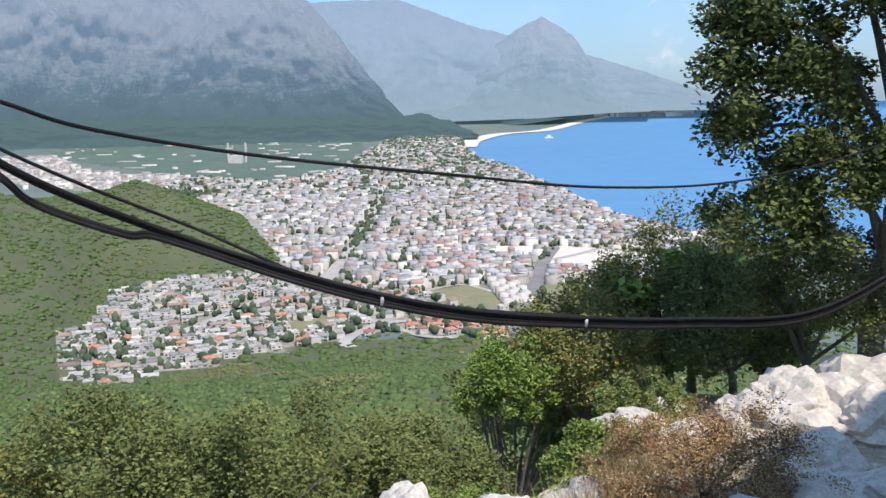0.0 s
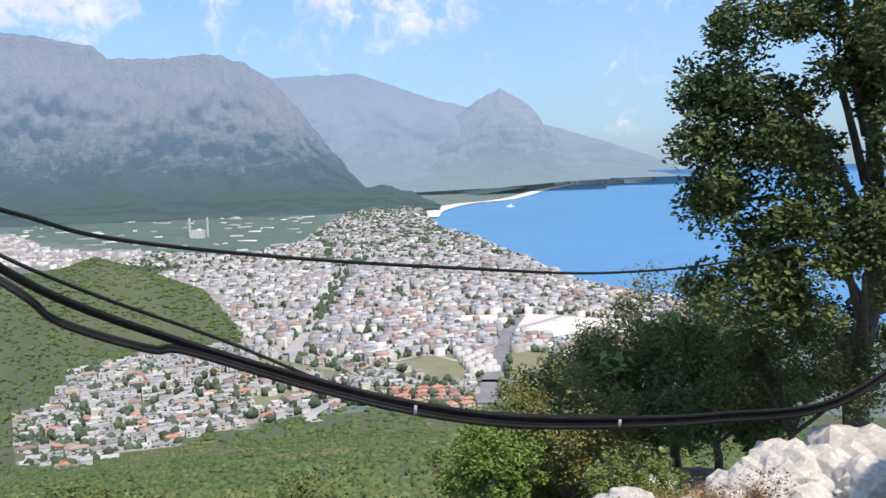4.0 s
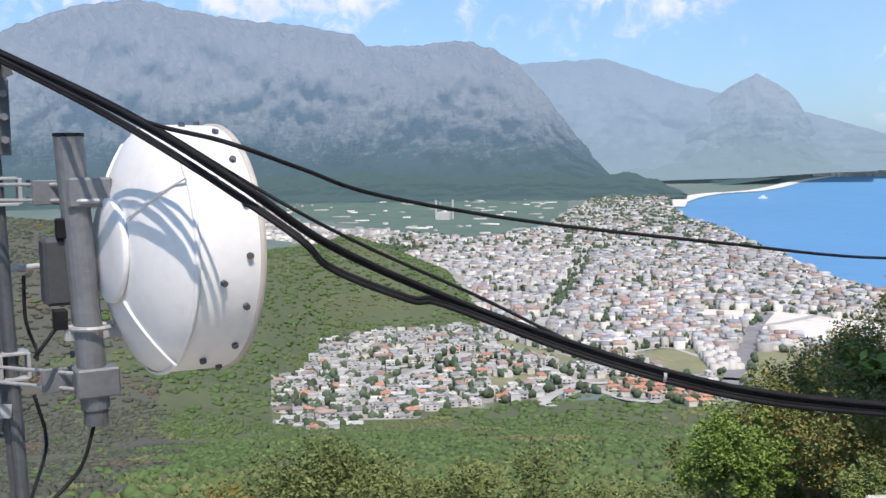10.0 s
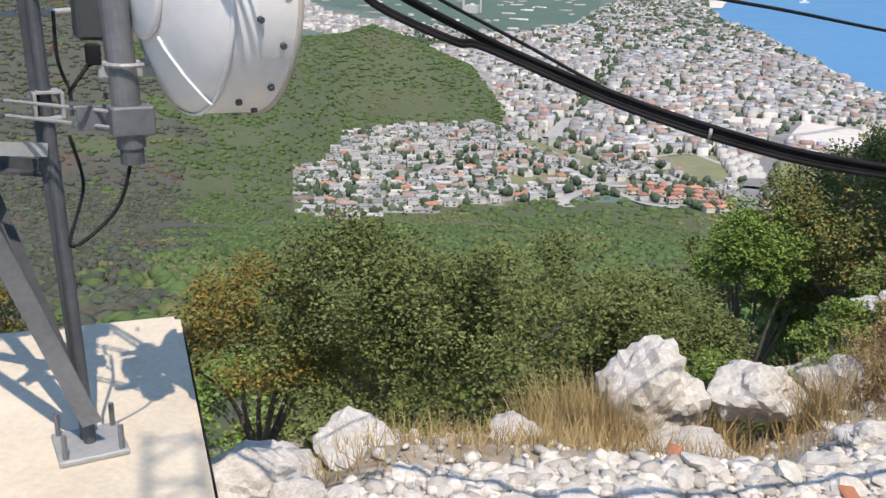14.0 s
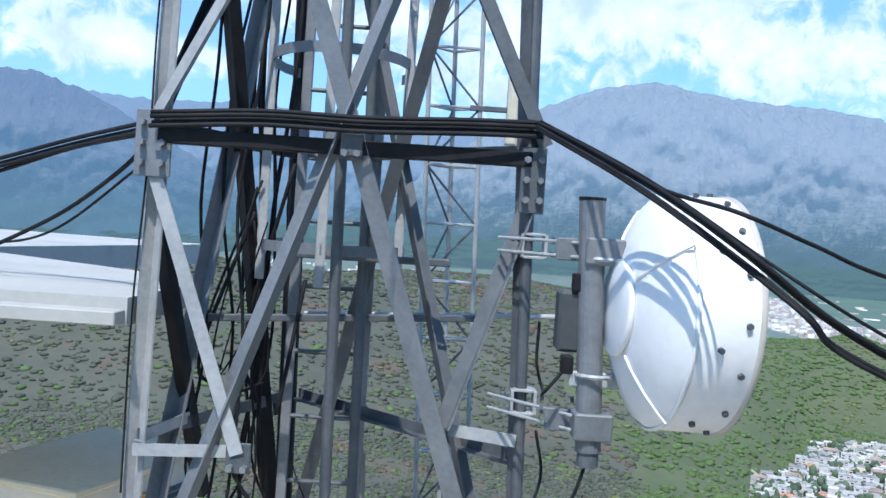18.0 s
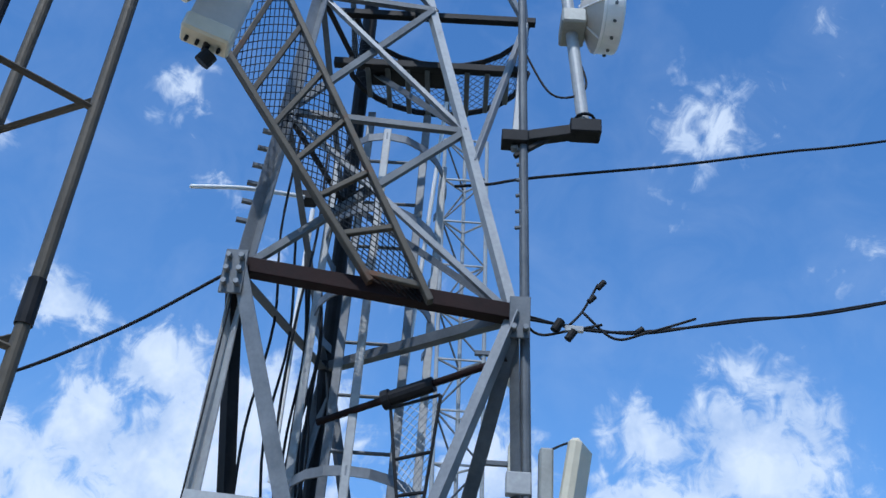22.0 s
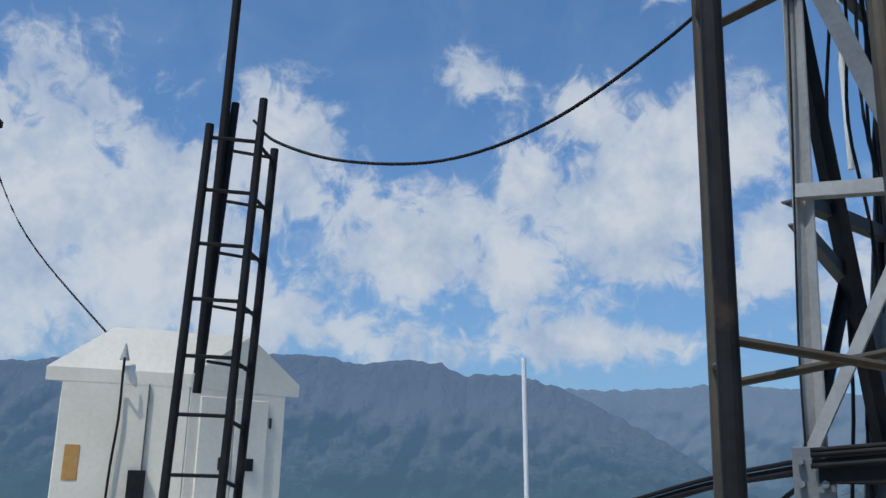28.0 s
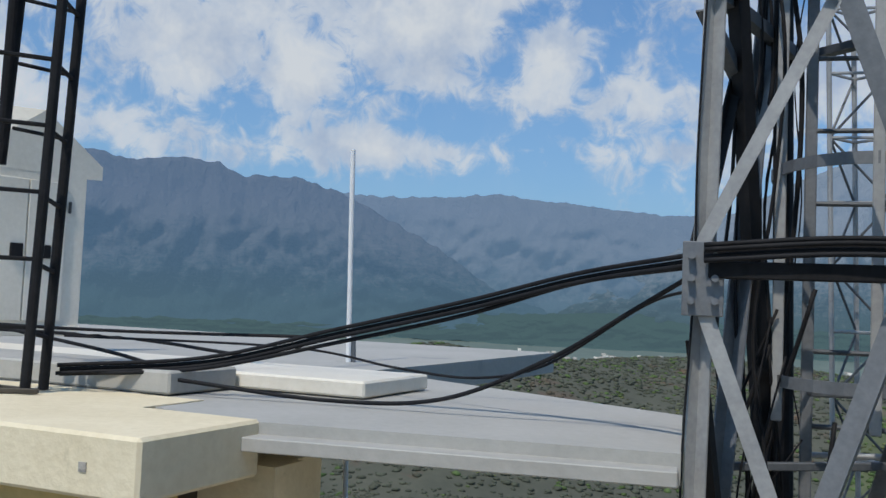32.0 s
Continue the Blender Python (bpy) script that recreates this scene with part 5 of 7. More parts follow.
for k in range(16):
    for z, off in ((.150, 0), (.075, .5)):
        if z < .1 and k % 2:
            continue
        a = 2 * math.pi * (k + off) / 16
        q = DT @ Vector((DR * math.cos(a), DR * math.sin(a), z))
        part("rim_bolt", bolts([q], q - DT @ Vector((0, 0, z)), .010, .014), GALV_DULL, shroud)
for z in (1.525, .955):
    a, b = Vector((-2.53, 2.90, z)), DP + UP * z
    part("clamp_arm", box((.18, .075, .012), Matrix.Translation(a.lerp(b, .72) + FACING * .045) @ gm, .003), GALV, dish)
    part("clamp_block", box((.125, .088, .11), Matrix.Translation(b + ACROSS * .004) @ gm, .006), GALV, dish)
    for s in (-1, 1):
        part("clamp_jaw", box((.012, .085, .085), Matrix.Translation(a + ACROSS * .042 * s + FACING * .01) @ gm, .002), PALE_STEEL, dish)
        part("clamp_jaw", box((.075, .010, .085), Matrix.Translation(a + UP * .042 * s + FACING * .01) @ gm, .002), PALE_STEEL, dish)
        part("threaded_rod", tube(a - ACROSS * .13 + UP * .024 * s + FACING * .05, b + UP * .024 * s + FACING * .05, .006, 8), PALE_STEEL, dish)
        for u in (-.085, -.065, .06, .17):
            part("nut", tube(a + ACROSS * u + UP * .024 * s + FACING * .05, a + ACROSS * (u + .012) + UP * .024 * s + FACING * .05, .012, 6), GALV_DULL, dish)
for z in (1.12, 1.50):
    bm = bmesh.new()
    pts_ = [DP + ACROSS * (.06 * math.cos(a)) + FACING * (.06 * math.sin(a)) + UP * z for a in [math.pi * 2 * i / 16 for i in range(17)]]
    add_path(bm, pts_, .008, 6)
    part("u_bolt", bm, PALE_STEEL, dish)
part("clamp_bar", box((.22, .05, .022), Matrix.Translation(DP + UP * 1.105 + ACROSS * .03) @ gm, .004), PALE_STEEL, dish)
part("radio_box", box((.085, .20, .11), Matrix.Translation(DP + UP * 1.29 - ACROSS * .085 - FACING * .05) @ gm, .01), SKIN_GREEN, dish, "dark grey radio box")
part("radio_box", box((.075, .19, .12), Matrix.Translation(DP + UP * 1.29 + ACROSS * .09 - FACING * .02) @ gm, .01), SKIN_GREEN, dish, "dark grey radio box")
part("connector", box((.04, .06, .04), Matrix.Translation(DP + UP * 1.42 - ACROSS * .07) @ gm, .004), BLACK, dish)
part("connector", box((.04, .06, .04), Matrix.Translation(DP + UP * 1.15 - ACROSS * .09) @ gm, .004), BLACK, dish)
for pts_ in ([DP + UP * 1.14 - ACROSS * .09, DP + UP * 1.05 - ACROSS * .16, Vector((-2.46, 2.93, 1.0)), Vector((-2.49, 2.92, 1.1)), Vector((-2.49, 2.92, 1.25))],
             [DP + UP * .84, DP + UP * .68 - ACROSS * .06, DP + UP * .58 - ACROSS * .2, Vector((-2.45, 2.94, .68)), Vector((-2.48, 2.93, .85))]):
    bm = bmesh.new()
    add_path(bm, spline(pts_, 8), .006, 6)
    part("antenna_cable", bm, BLACK, dish, smooth=True)

# panel antenna on the slim pipe
panel = thing("panel_antenna", "pale yellow sector panel with a grey radio unit behind", "antenna")
pt = Matrix.Translation((-2.44, 2.97, 2.90)) @ gm @ Matrix.Rotation(radians(-9), 4, "Z") @ Matrix.Rotation(radians(62), 4, "Y")
part("radome", box((.15, .47, .06), pt, .018), CREAM, panel)
part("radio_unit", box((.055, .33, .09), Matrix.Translation((-2.515, 2.90, 2.93)) @ gm, .008), RADIO_GREY, panel)
part("connector", tube((-2.50, 2.91, 2.71), (-2.50, 2.91, 2.79), .018), BLACK, panel)
part("bracket", box((.10, .09, .05), Matrix.Translation((-2.585, 2.82, 2.95)) @ gm, .004), PALE_STEEL, panel)
part("bracket", box((.08, .05, .05), Matrix.Translation((-2.56, 2.85, 2.72)) @ gm, .004), PALE_STEEL, panel)
bm = bmesh.new()
add_path(bm, spline([(-2.50, 2.91, 3.1), (-2.44, 2.97, 3.13), (-2.42, 2.99, 3.05)], 8), .005, 6)
part("antenna_cable", bm, BLACK, panel, smooth=True)

# inclined rusty ladder with expanded metal, and the antennas beside it
tray = thing("inclined_ladder", "rusty inclined ladder with expanded metal infill", "ladder")
T0, T1 = Vector((-3.005, 2.298, 3.792)), Vector((-2.795, 2.472, 3.691))
U0, U1 = Vector((-3.378, 1.546, 4.899)), Vector((-3.368, 1.704, 5.571))
part("stile", bar(T0, U0, .05, .03), RUST_STEEL, tray)
part("stile", bar(T1, U1, .05, .03), RUST_STEEL, tray)
for k in range(7):
    part("rung", bar(T0.lerp(U0, .04 + k / 6.6), T1.lerp(U1, .04 + k / 6.6), .028), RUST_STEEL, tray)
mesh_sheet("expanded_metal", T0 - FACING * .03, U0 - T0, T1 - T0, 34, 9, .0028, DARK_STEEL, tray, far=U1 - U0)

slim = thing("slim_panel_antenna", "slim white panel antenna at the tower's head", "antenna")
part("radome", box((.09, .05, .46), Matrix.Translation((-3.63, 2.00, 7.36)) @ gm @ Matrix.Rotation(math.pi / 2, 4, "X"), .014), WHITE_PAINT, slim)
part("mount", bar((-3.63, 2.00, 7.30), TOP - UP * .25, .03), GALV_DULL, slim)

# white whip on the side, red-brown stay and a hanging shield
whip = thing("whip_antenna", "thin white horizontal whip with a black clamp", "antenna")
bm = bmesh.new()
add_path(bm, spline([(-3.691, 1.681, 4.309), (-3.758, 1.977, 4.488), (-3.813, 2.302, 4.639), (-3.849, 2.412, 4.691)], 6), .011, 8, .014)
part("rod", bm, WHITE_PAINT, whip, smooth=True)
part("clamp", box((.09, .06, .09), Matrix.Translation((-3.849, 2.412, 4.691)) @ gm, .006), BLACK, whip)
part("white_pole", tube((-4.10, 2.62, 3.2), (-4.06, 2.58, 4.8), .014), WHITE_PAINT, whip)
part("white_pole", tube((-3.62, 3.0, 3.4), (-3.34, 2.92, 5.4), .012), WHITE_PAINT, whip)
stay = thing("sleeved_stay", "red-brown steel stay with a dark sleeve across the tower", "stay")
part("rod", tube((-3.42, 2.40, 3.28), (-2.63, 2.78, 3.49), .016), RED_STEEL, stay)
part("sleeve", tube((-3.12, 2.55, 3.36), (-2.93, 2.64, 3.41), .034), DARK_STEEL, stay)
part("sleeve_end", tube((-3.14, 2.54, 3.355), (-3.11, 2.555, 3.363), .044), DARK_STEEL, stay)
basket = thing("wire_basket", "tapered wire mesh guard hanging inside the tower", "guard")
K0, K1, K2, K3 = Vector((-3.11, 2.56, 3.32)), Vector((-2.90, 2.66, 3.36)), Vector((-3.03, 2.60, 2.80)), Vector((-2.95, 2.64, 2.80))
for a_, b_ in ((K0, K2), (K1, K3), (K0, K1), (K2, K3), (K0.lerp(K2, .45), K1.lerp(K3, .45)), (K0.lerp(K2, .75), K1.lerp(K3, .75))):
    part("frame_bar", bar(a_, b_, .014), DARK_STEEL, basket)
mesh_sheet("wire_mesh", K0, K2 - K0, K1 - K0, 14, 5, .0016, GALV, basket, far=K3 - K2)

# insulator cluster on the side of the tower
ins = thing("insulator_cluster", "black insulators with tied-off service cables", "insulator")
for p, r, h in (((-2.50, 2.93, 3.64), .03, .07), ((-2.46, 2.97, 3.60), .026, .06), ((-2.37, 3.07, 3.86), .02, .05), ((-2.40, 3.04, 3.79), .018, .04), ((-2.27, 3.20, 3.66), .018, .03)):
    part("insulator", tube(Vector(p), Vector(p) + Vector((.02, .02, h * .7)), r * .68, 12), BLACK, ins)
for pts_ in ([(-2.62, 2.82, 3.72), (-2.55, 2.88, 3.62), (-2.46, 2.97, 3.64), (-2.36, 3.08, 3.68)], [(-2.46, 2.97, 3.66), (-2.42, 3.02, 3.74), (-2.37, 3.07, 3.88)], [(-2.42, 3.02, 3.74), (-2.33, 3.12, 3.62), (-2.24, 3.23, 3.66), (-2.1, 3.4, 3.75)]):
    bm = bmesh.new()
    add_path(bm, spline(pts_, 7), .006, 6)
    part("service_cable", bm, BLACK, ins, smooth=True)
part("shackle", box((.08, .03, .02), Matrix.Translation((-2.44, 2.99, 3.65)) @ gm, .004), PALE_STEEL, ins)

# rough post and pipes behind the slab
post = thing("wooden_post", "split weathered wooden post behind the slab", "post")
bm = bmesh.new()
add_path(bm, spline([(-4.05, 3.38, -.75), (-4.08, 3.40, -.2), (-4.12, 3.42, .15), (-4.05, 3.36, .38)], 5), .055, 8, .035)
part("trunk", bm, DEAD_WOOD, post)
bm = bmesh.new()
add_path(bm, [(-4.08, 3.40, .12), (-4.17, 3.44, .36), (-4.2, 3.43, .47)], .03, 7, .015)
part("stub", bm, DEAD_WOOD, post)
cone = thing("fallen_lamp_housing", "pale grey cone-shaped housing lying on the slab", "housing")
part("cone", (lambda b: (add_tube(b, (-3.62, 2.28, -.16), (-3.28, 2.42, -.24), .11, .05, 20), b)[1])(bmesh.new()), PALE_STEEL, cone)
part("base", tube((-3.66, 2.26, -.15), (-3.62, 2.28, -.16), .12, 20), GALV, cone)
part("cable_end", bar((-3.52, 2.18, -.28), (-3.4, 2.08, -.27), .03), BLACK, cone)
for p in ((-3.09, 2.46), (-3.36, 2.80)):
    pipe = thing("ground_pipe", "grey steel pipe standing on a small footing", "pipe", "pipes on the slab")
    part("pipe", tube((*p, SLAB_Z), (p[0] - .05, p[1] - .02, 2.6), .022), GALV_DULL, pipe)
    part("footing", box((.16, .12, .03), Matrix.Translation((*p, SLAB_Z + .015)), .006), CONCRETE_SIDE, pipe)

# cabinet with a louvred side behind the tower's leg
cabinet = thing("louvred_cabinet", "weathered white metal cabinet with a louvred side", "cabinet")
cm = Matrix.Translation((-4.62, 2.20, 0)) @ Matrix.Rotation(radians(28), 4, "Z")
part("body", box((.62, .95, .66), cm @ Matrix.Translation((-.02, 0, .0)), .012), HUT_PANEL, cabinet)
part("lid", box((.70, 1.05, .035), cm @ Matrix.Translation((-.02, 0, .345)), .008), PLASTER_CREAM, cabinet, "pale lid with rusty edges")
for k in range(14):
    part("louvre", box((.02, .34, .014), cm @ Matrix.Translation((.30, .18, .20 - .036 * k)) @ Matrix.Rotation(radians(32), 4, "Y")), GALV_DULL, cabinet)
for s in (0, .36):
    part("louvre_frame", box((.03, .02, .54), cm @ Matrix.Translation((.30, s, -.04))), RUST, cabinet, "rusty frame strip")

# slim lattice mast behind the tower
far_mast = thing("slim_lattice_mast", "slim galvanised three-legged lattice mast behind the slab", "mast")
F0, F1 = Vector((-5.60, 5.52, -2.4)), Vector((-5.42, 4.92, 7.4))
offs = [Vector((-.13, -.15, 0)), Vector((.13, .15, 0)), Vector((-.15, .13, 0))]
for o in offs:
    part("leg", tube(F0 + o, F1 + o, .018, 8), PALE_STEEL, far_mast)
zz = [i / 22 for i in range(23)]
for k, a in enumerate(zz):
    p = F0.lerp(F1, a)
    for i in range(3):
        part("rung", tube(p + offs[i], p + offs[(i + 1) % 3], .011, 6), PALE_STEEL, far_mast)
    if k < 22:
        q = F0.lerp(F1, zz[k + 1])
        i = k % 2
        part("diagonal", tube(p + offs[i], q + offs[1 - i], .009, 6), GALV_DULL, far_mast)
        part("diagonal", tube(p + offs[2 * i], q + offs[2 - 2 * i], .009, 6), GALV_DULL, far_mast)
for z, r in ((.50, 1), (.685, 0), (.78, 1)):
    p = F0.lerp(F1, z) + Vector((.3, .33, 0))
    fp = thing("small_panel_antenna", "small cream panel antenna on the slim mast", "antenna", "panels on the slim mast")
    part("radome", box((.13, .09, .55 if r else .35), Matrix.Translation(p) @ Matrix.Rotation(radians(-40), 4, "Z"), .02), CREAM, fp)
    part("bracket", bar(p, p - Vector((.22, .24, 0)), .04), GALV_DULL, fp)

# ---- rusty three-legged mast beside the camera, with the antennas that it carries ----
near_mast = thing("lattice_mast", "rusty olive three-legged lattice mast with ring braces", "mast")
ML, MR, MB = Vector((-1.49, .365, 0)), Vector((-1.465, .565, 0)), Vector((-1.67, .46, 0))
for p, m, top in ((ML, DARK_STEEL, 5.3), (MR, RUST_STEEL, 4.58), (MB, RUST_STEEL, 4.6)):
    part("leg", tube(p - UP * .7, p + UP * top, .012, 14), m, near_mast)
for k in range(-7, 4):
    z = 2.82 + .47 * k
    for a, b in ((ML, MR), (MR, MB), (MB, ML)):
        part("ring_brace", bar(a + UP * (z + .012), b + UP * (z - .012), .017, .009), RUST_STEEL, near_mast)
part("leg_joint", tube(MR + UP * 2.38, MR + UP * 2.46, .0145), DARK_STEEL, near_mast)
part("top_roller", tube(Vector((-1.475, .51, 4.34)), Vector((-1.45, .56, 4.52)), .026), DARK_STEEL, near_mast, "dark pulley roller")
bm = bmesh.new()
add_path(bm, spline([Vector((-1.424, 0.682, 4.814)), Vector((-1.526, 0.790, 4.271)), Vector((-1.599, 0.856, 3.952))], 8), .006, 6)
part("guy_cable", bm, BLACK, near_mast, smooth=True)
part("guy_bar", bar(MR + UP * 4.28, Vector((-1.810, 1.118, 4.347)), .014), GALV_DULL, near_mast)

xb = thing("crossarm", "weathered double crossarm clamped across the mast", "bracket")
for z, m in ((0, RUST_STEEL), (.09, PALE_STEEL)):
    part("arm", bar(Vector((-1.71, .42, 3.585 + z)), Vector((-1.64, .80, 3.83 + z)), .024), RUST_STEEL, xb)
part("junction_box", box((.07, .05, .09), Matrix.Translation((-1.545, .80, 3.92)) @ gm, .008), WHITE_PAINT, xb)
part("arm", bar(Vector((-1.64, .66, 3.63)), Vector((-1.60, .84, 3.70)), .024), GALV_DULL, xb)

ant = thing("sector_antenna", "tilted white trough-shaped sector antenna on the mast", "antenna")
a0, a1 = Vector((-1.683, .812, 3.337)), Vector((-1.605, 0.880, 3.913))
za = (a1 - a0).normalized()
xa = (Vector((.40, .915, 0)) - za * za.dot(Vector((.40, .915, 0)))).normalized()
fa = Matrix((xa, za.cross(xa), za)).transposed().to_4x4()
bm = bmesh.new()
n, w = 14, .058
prof = [(-w, 0)] + [(-w * math.cos(math.pi * i / n), -.016 * math.sin(math.pi * i / n) ** .5) for i in range(1, n)] + [(w, 0), (w, .034), (-w, .034)]
rows = [[bm.verts.new(Matrix.Translation(a0) @ fa @ Vector((x, y, z))) for x, y in prof] for z in (0, (a1 - a0).length)]
for i in range(len(prof)):
    j = (i + 1) % len(prof)
    bm.faces.new((rows[0][i], rows[0][j], rows[1][j], rows[1][i]))
bm.faces.new(rows[0][::-1])
bm.faces.new(rows[1])
bmesh.ops.recalc_face_normals(bm, faces=bm.faces)
part("radome", bm, DISH_GREY, ant)
end_cap = part("end_cap", box((.118, .066, .05), Matrix.Translation(a0) @ fa @ Matrix.Translation((0, .003, -.02)), .006), CREAM, ant, "cream end cap with cable sockets")
for k in range(4):
    part("socket", tube(*[Matrix.Translation(a0) @ fa @ Vector((-.04 + .026 * k, .004, z)) for z in (-.043, -.058)], .0045, 10), BLACK, end_cap)
for k in range(3):
    part("back_bracket", box((.036, .10, .028), Matrix.Translation(a0.lerp(a1, .22 + .26 * k)) @ fa @ Matrix.Translation((-.01, .075, 0)), .004), GALV_DULL, ant)
    for s in (-1, 1):
        part("threaded_rod", tube(*[Matrix.Translation(a0.lerp(a1, .22 + .26 * k)) @ fa @ Vector((.02 * s - .01, y, .008)) for y in (.03, .17)], .003, 6), GALV, ant)

rru = thing("radio_unit", "grey finned radio unit clamped to the mast", "radio unit")
rm = Matrix.Translation((-1.579, .636, 3.655)) @ Matrix.Rotation(radians(72), 4, "Z")
rru_body = part("body", box((.135, .05, .28), rm, .008), RADIO_GREY, rru)
for k in range(14):
    for s in (-1, 1):
        part("fin", box((.004, .024, .265), rm @ Matrix.Translation((-.061 + .0094 * k, .034 * s, 0))), RADIO_GREY, rru_body)
part("cover", box((.055, .045, .06), rm @ Matrix.Translation((-.03, 0, -.165)), .006), CREAM, rru)
for k in range(4):
    bm = bmesh.new()
    p = rm @ Vector((-.05 + .034 * k, 0, -.15))
    add_path(bm, spline([p, p + Vector((-.01, -.015, -.07)), p + Vector((.005, .02, -.12)), p + Vector((.005, .07, -.07))], 8), .004, 6)
    part("jumper_cable", bm, BLACK, rru, smooth=True)
for k in range(3):
    bm = bmesh.new()
    p = Vector((-1.60, .70, 3.55 + .07 * k))
    add_path(bm, spline([p, p + Vector((.03, .06, .03)), p + Vector((-.02, .12, .0))], 6), .006, 6)
    part("jumper_cable", bm, WHITE_PAINT if k % 2 else GALV_DULL, rru, smooth=True)
for c, ax, r, d in ((Vector((-1.696, 0.724, 3.508)), (-.45, -.3, -.55), .075, .06), (Vector((-1.616, 0.749, 3.973)), (-.75, .15, .15), .095, .075)):
    dd = thing("drum_antenna", "white drum antenna with a stained shroud", "antenna")
    drum(dd, c, ax, r, d, .04, CREAM, WHITE_PAINT, 4)
    part("mount", bar(c, c + Vector((.05, -.08, -.02)), .025), GALV_DULL, dd)
lamp = thing("floodlight", "small round black floodlight under the sector antenna", "lamp")
part("housing", tube(Vector((-1.69, .83, 3.27)), Vector((-1.705, .82, 3.245)), .020, 16), BLACK, lamp)
part("bracket", bar(Vector((-1.70, .815, 3.25)), a0 + Vector((0, 0, -.02)), .012), DARK_STEEL, lamp)

# a second mast of the same make, out of view behind the camera: its shadow falls on the slab
rear_mast = thing("lattice_mast", "three-legged lattice mast behind the viewer that shades the slab", "mast")
Q = Vector((.20, -.47, 0))
legs_ = [Q, Q + Vector((.155, .112, 0)), Q + Vector((.10, -.14, 0))]
for p in legs_:
    part("leg", tube(p - UP * .7, p + UP * 6.7, .014, 10), RUST_STEEL, rear_mast)
for k in range(14):
    for i in range(3):
        part("ring_brace", bar(legs_[i] + UP * (.1 + .5 * k), legs_[(i + 1) % 3] + UP * (.1 + .5 * k), .018), RUST_STEEL, rear_mast)

# ---- the yellow building with its flat roof ----
ROOF_Z = 1.25
E1 = Vector((-.626, -.78, 0))                 # along the front edge, away from the tower
E2 = Vector((-.78, .626, 0))                  # towards the back
C0 = Vector((-3.78, .13, 0))


def roof_at(a, b, z=0.0):
    return C0 + E1 * a + E2 * b + UP * z


BF = Matrix((E1, E2, UP)).transposed().to_4x4()
building = thing("yellow_building", "yellow plastered building with a cream flat roof", "building", kind="structure")


def block(name, a0, a1, b0, b1, z0, z1, m, parent, label="", bevel=0.0):
    mm = Matrix.Translation(roof_at((a0 + a1) / 2, (b0 + b1) / 2, (z0 + z1) / 2)) @ BF
    size = (abs(a1 - a0), abs(b1 - b0), z1 - z0)
    bm = bmesh.new()
    add_box(bm, size, mm, bevel)
    bmesh.ops.recalc_face_normals(bm, faces=bm.faces)
    return part(name, bm, m, parent, label)


block("roof_slab", 0, 9, 0, .62, ROOF_Z - .20, ROOF_Z, PLASTER_CREAM, building, "cream roof slab with a chipped edge", .012)
block("roof_slab", .55, 9, .62, 1.0, ROOF_Z - .18, ROOF_Z - .003, PLASTER_CREAM, building, "cream roof slab")
block("roof_slab", 0.9, 9, 1.0, 7, ROOF_Z - .20, ROOF_Z - .004, ROOF_PAINT, building)
block("wall", .35, 9, .12, .37, -3.0, ROOF_Z - .20, PLASTER_YELLOW, building)
block("wall", .35, .6, .37, .62, -3.0, ROOF_Z - .20, PLASTER_YELLOW, building)
block("pillar", .05, .4, .80, 1.0, -3.0, ROOF_Z - .20, PLASTER_CREAM, building)
block("wall", .12, .42, 1.0, 1.25, -3.0, ROOF_Z - .21, PLASTER_CREAM, building)
# no real shutter: a dark sheet paints the shade of the opening
block("shutter", .40, .43, .62, .80, -.3, ROOF_Z - .20, RUST_STEEL, building, "dark brown sheet put in for the shaded opening")
block("downpipe", 1.25, 1.34, .28, .36, -3, ROOF_Z - .2, PLASTER_CREAM, building)
block("kerb", .75, 9, 1.02, 1.5, ROOF_Z, ROOF_Z + .10, ROOF_PAINT, building, "grey painted roof kerb", .01)
block("kerb", .08, 9, 1.52, 2.2, ROOF_Z, ROOF_Z + .075, HUT_PANEL, building, "white painted roof kerb", .01)
for k in range(7):
    block("crack", .2 + k * .43, .2 + k * .43 + .03, -.004, .0, ROOF_Z - .12 + .03 * (k % 3), ROOF_Z - .09 + .03 * (k % 3), CONCRETE_SIDE, building, "small chip in the plaster")

# canopy slab from the building towards the tower
canopy = thing("canopy_slab", "grey painted concrete canopy between building and tower", "canopy", kind="structure")
bm = bmesh.new()
poly = [(-3.56, 1.78), (-4.60, 2.36), (-6.6, 1.5), (-6.3, .2), (-5.0, -.1), (-4.30, .42)]
vs = [bm.verts.new((x, y, ROOF_Z - .008)) for x, y in poly]
ws = [bm.verts.new((x, y, ROOF_Z - .11)) for x, y in poly]
bm.faces.new(vs)
bm.faces.new(ws[::-1])
for i in range(len(poly)):
    bm.faces.new((ws[i], ws[(i + 1) % len(poly)], vs[(i + 1) % len(poly)], vs[i]))
bmesh.ops.recalc_face_normals(bm, faces=bm.faces)
part("deck", bm, ROOF_PAINT, canopy)
a, b = Vector((-3.54, 1.76, ROOF_Z - .075)), Vector((-4.28, .42, ROOF_Z - .075))
part("edge_beam", bar(a, b, .16, .05), ROOF_PAINT, canopy, "grey concrete edge")

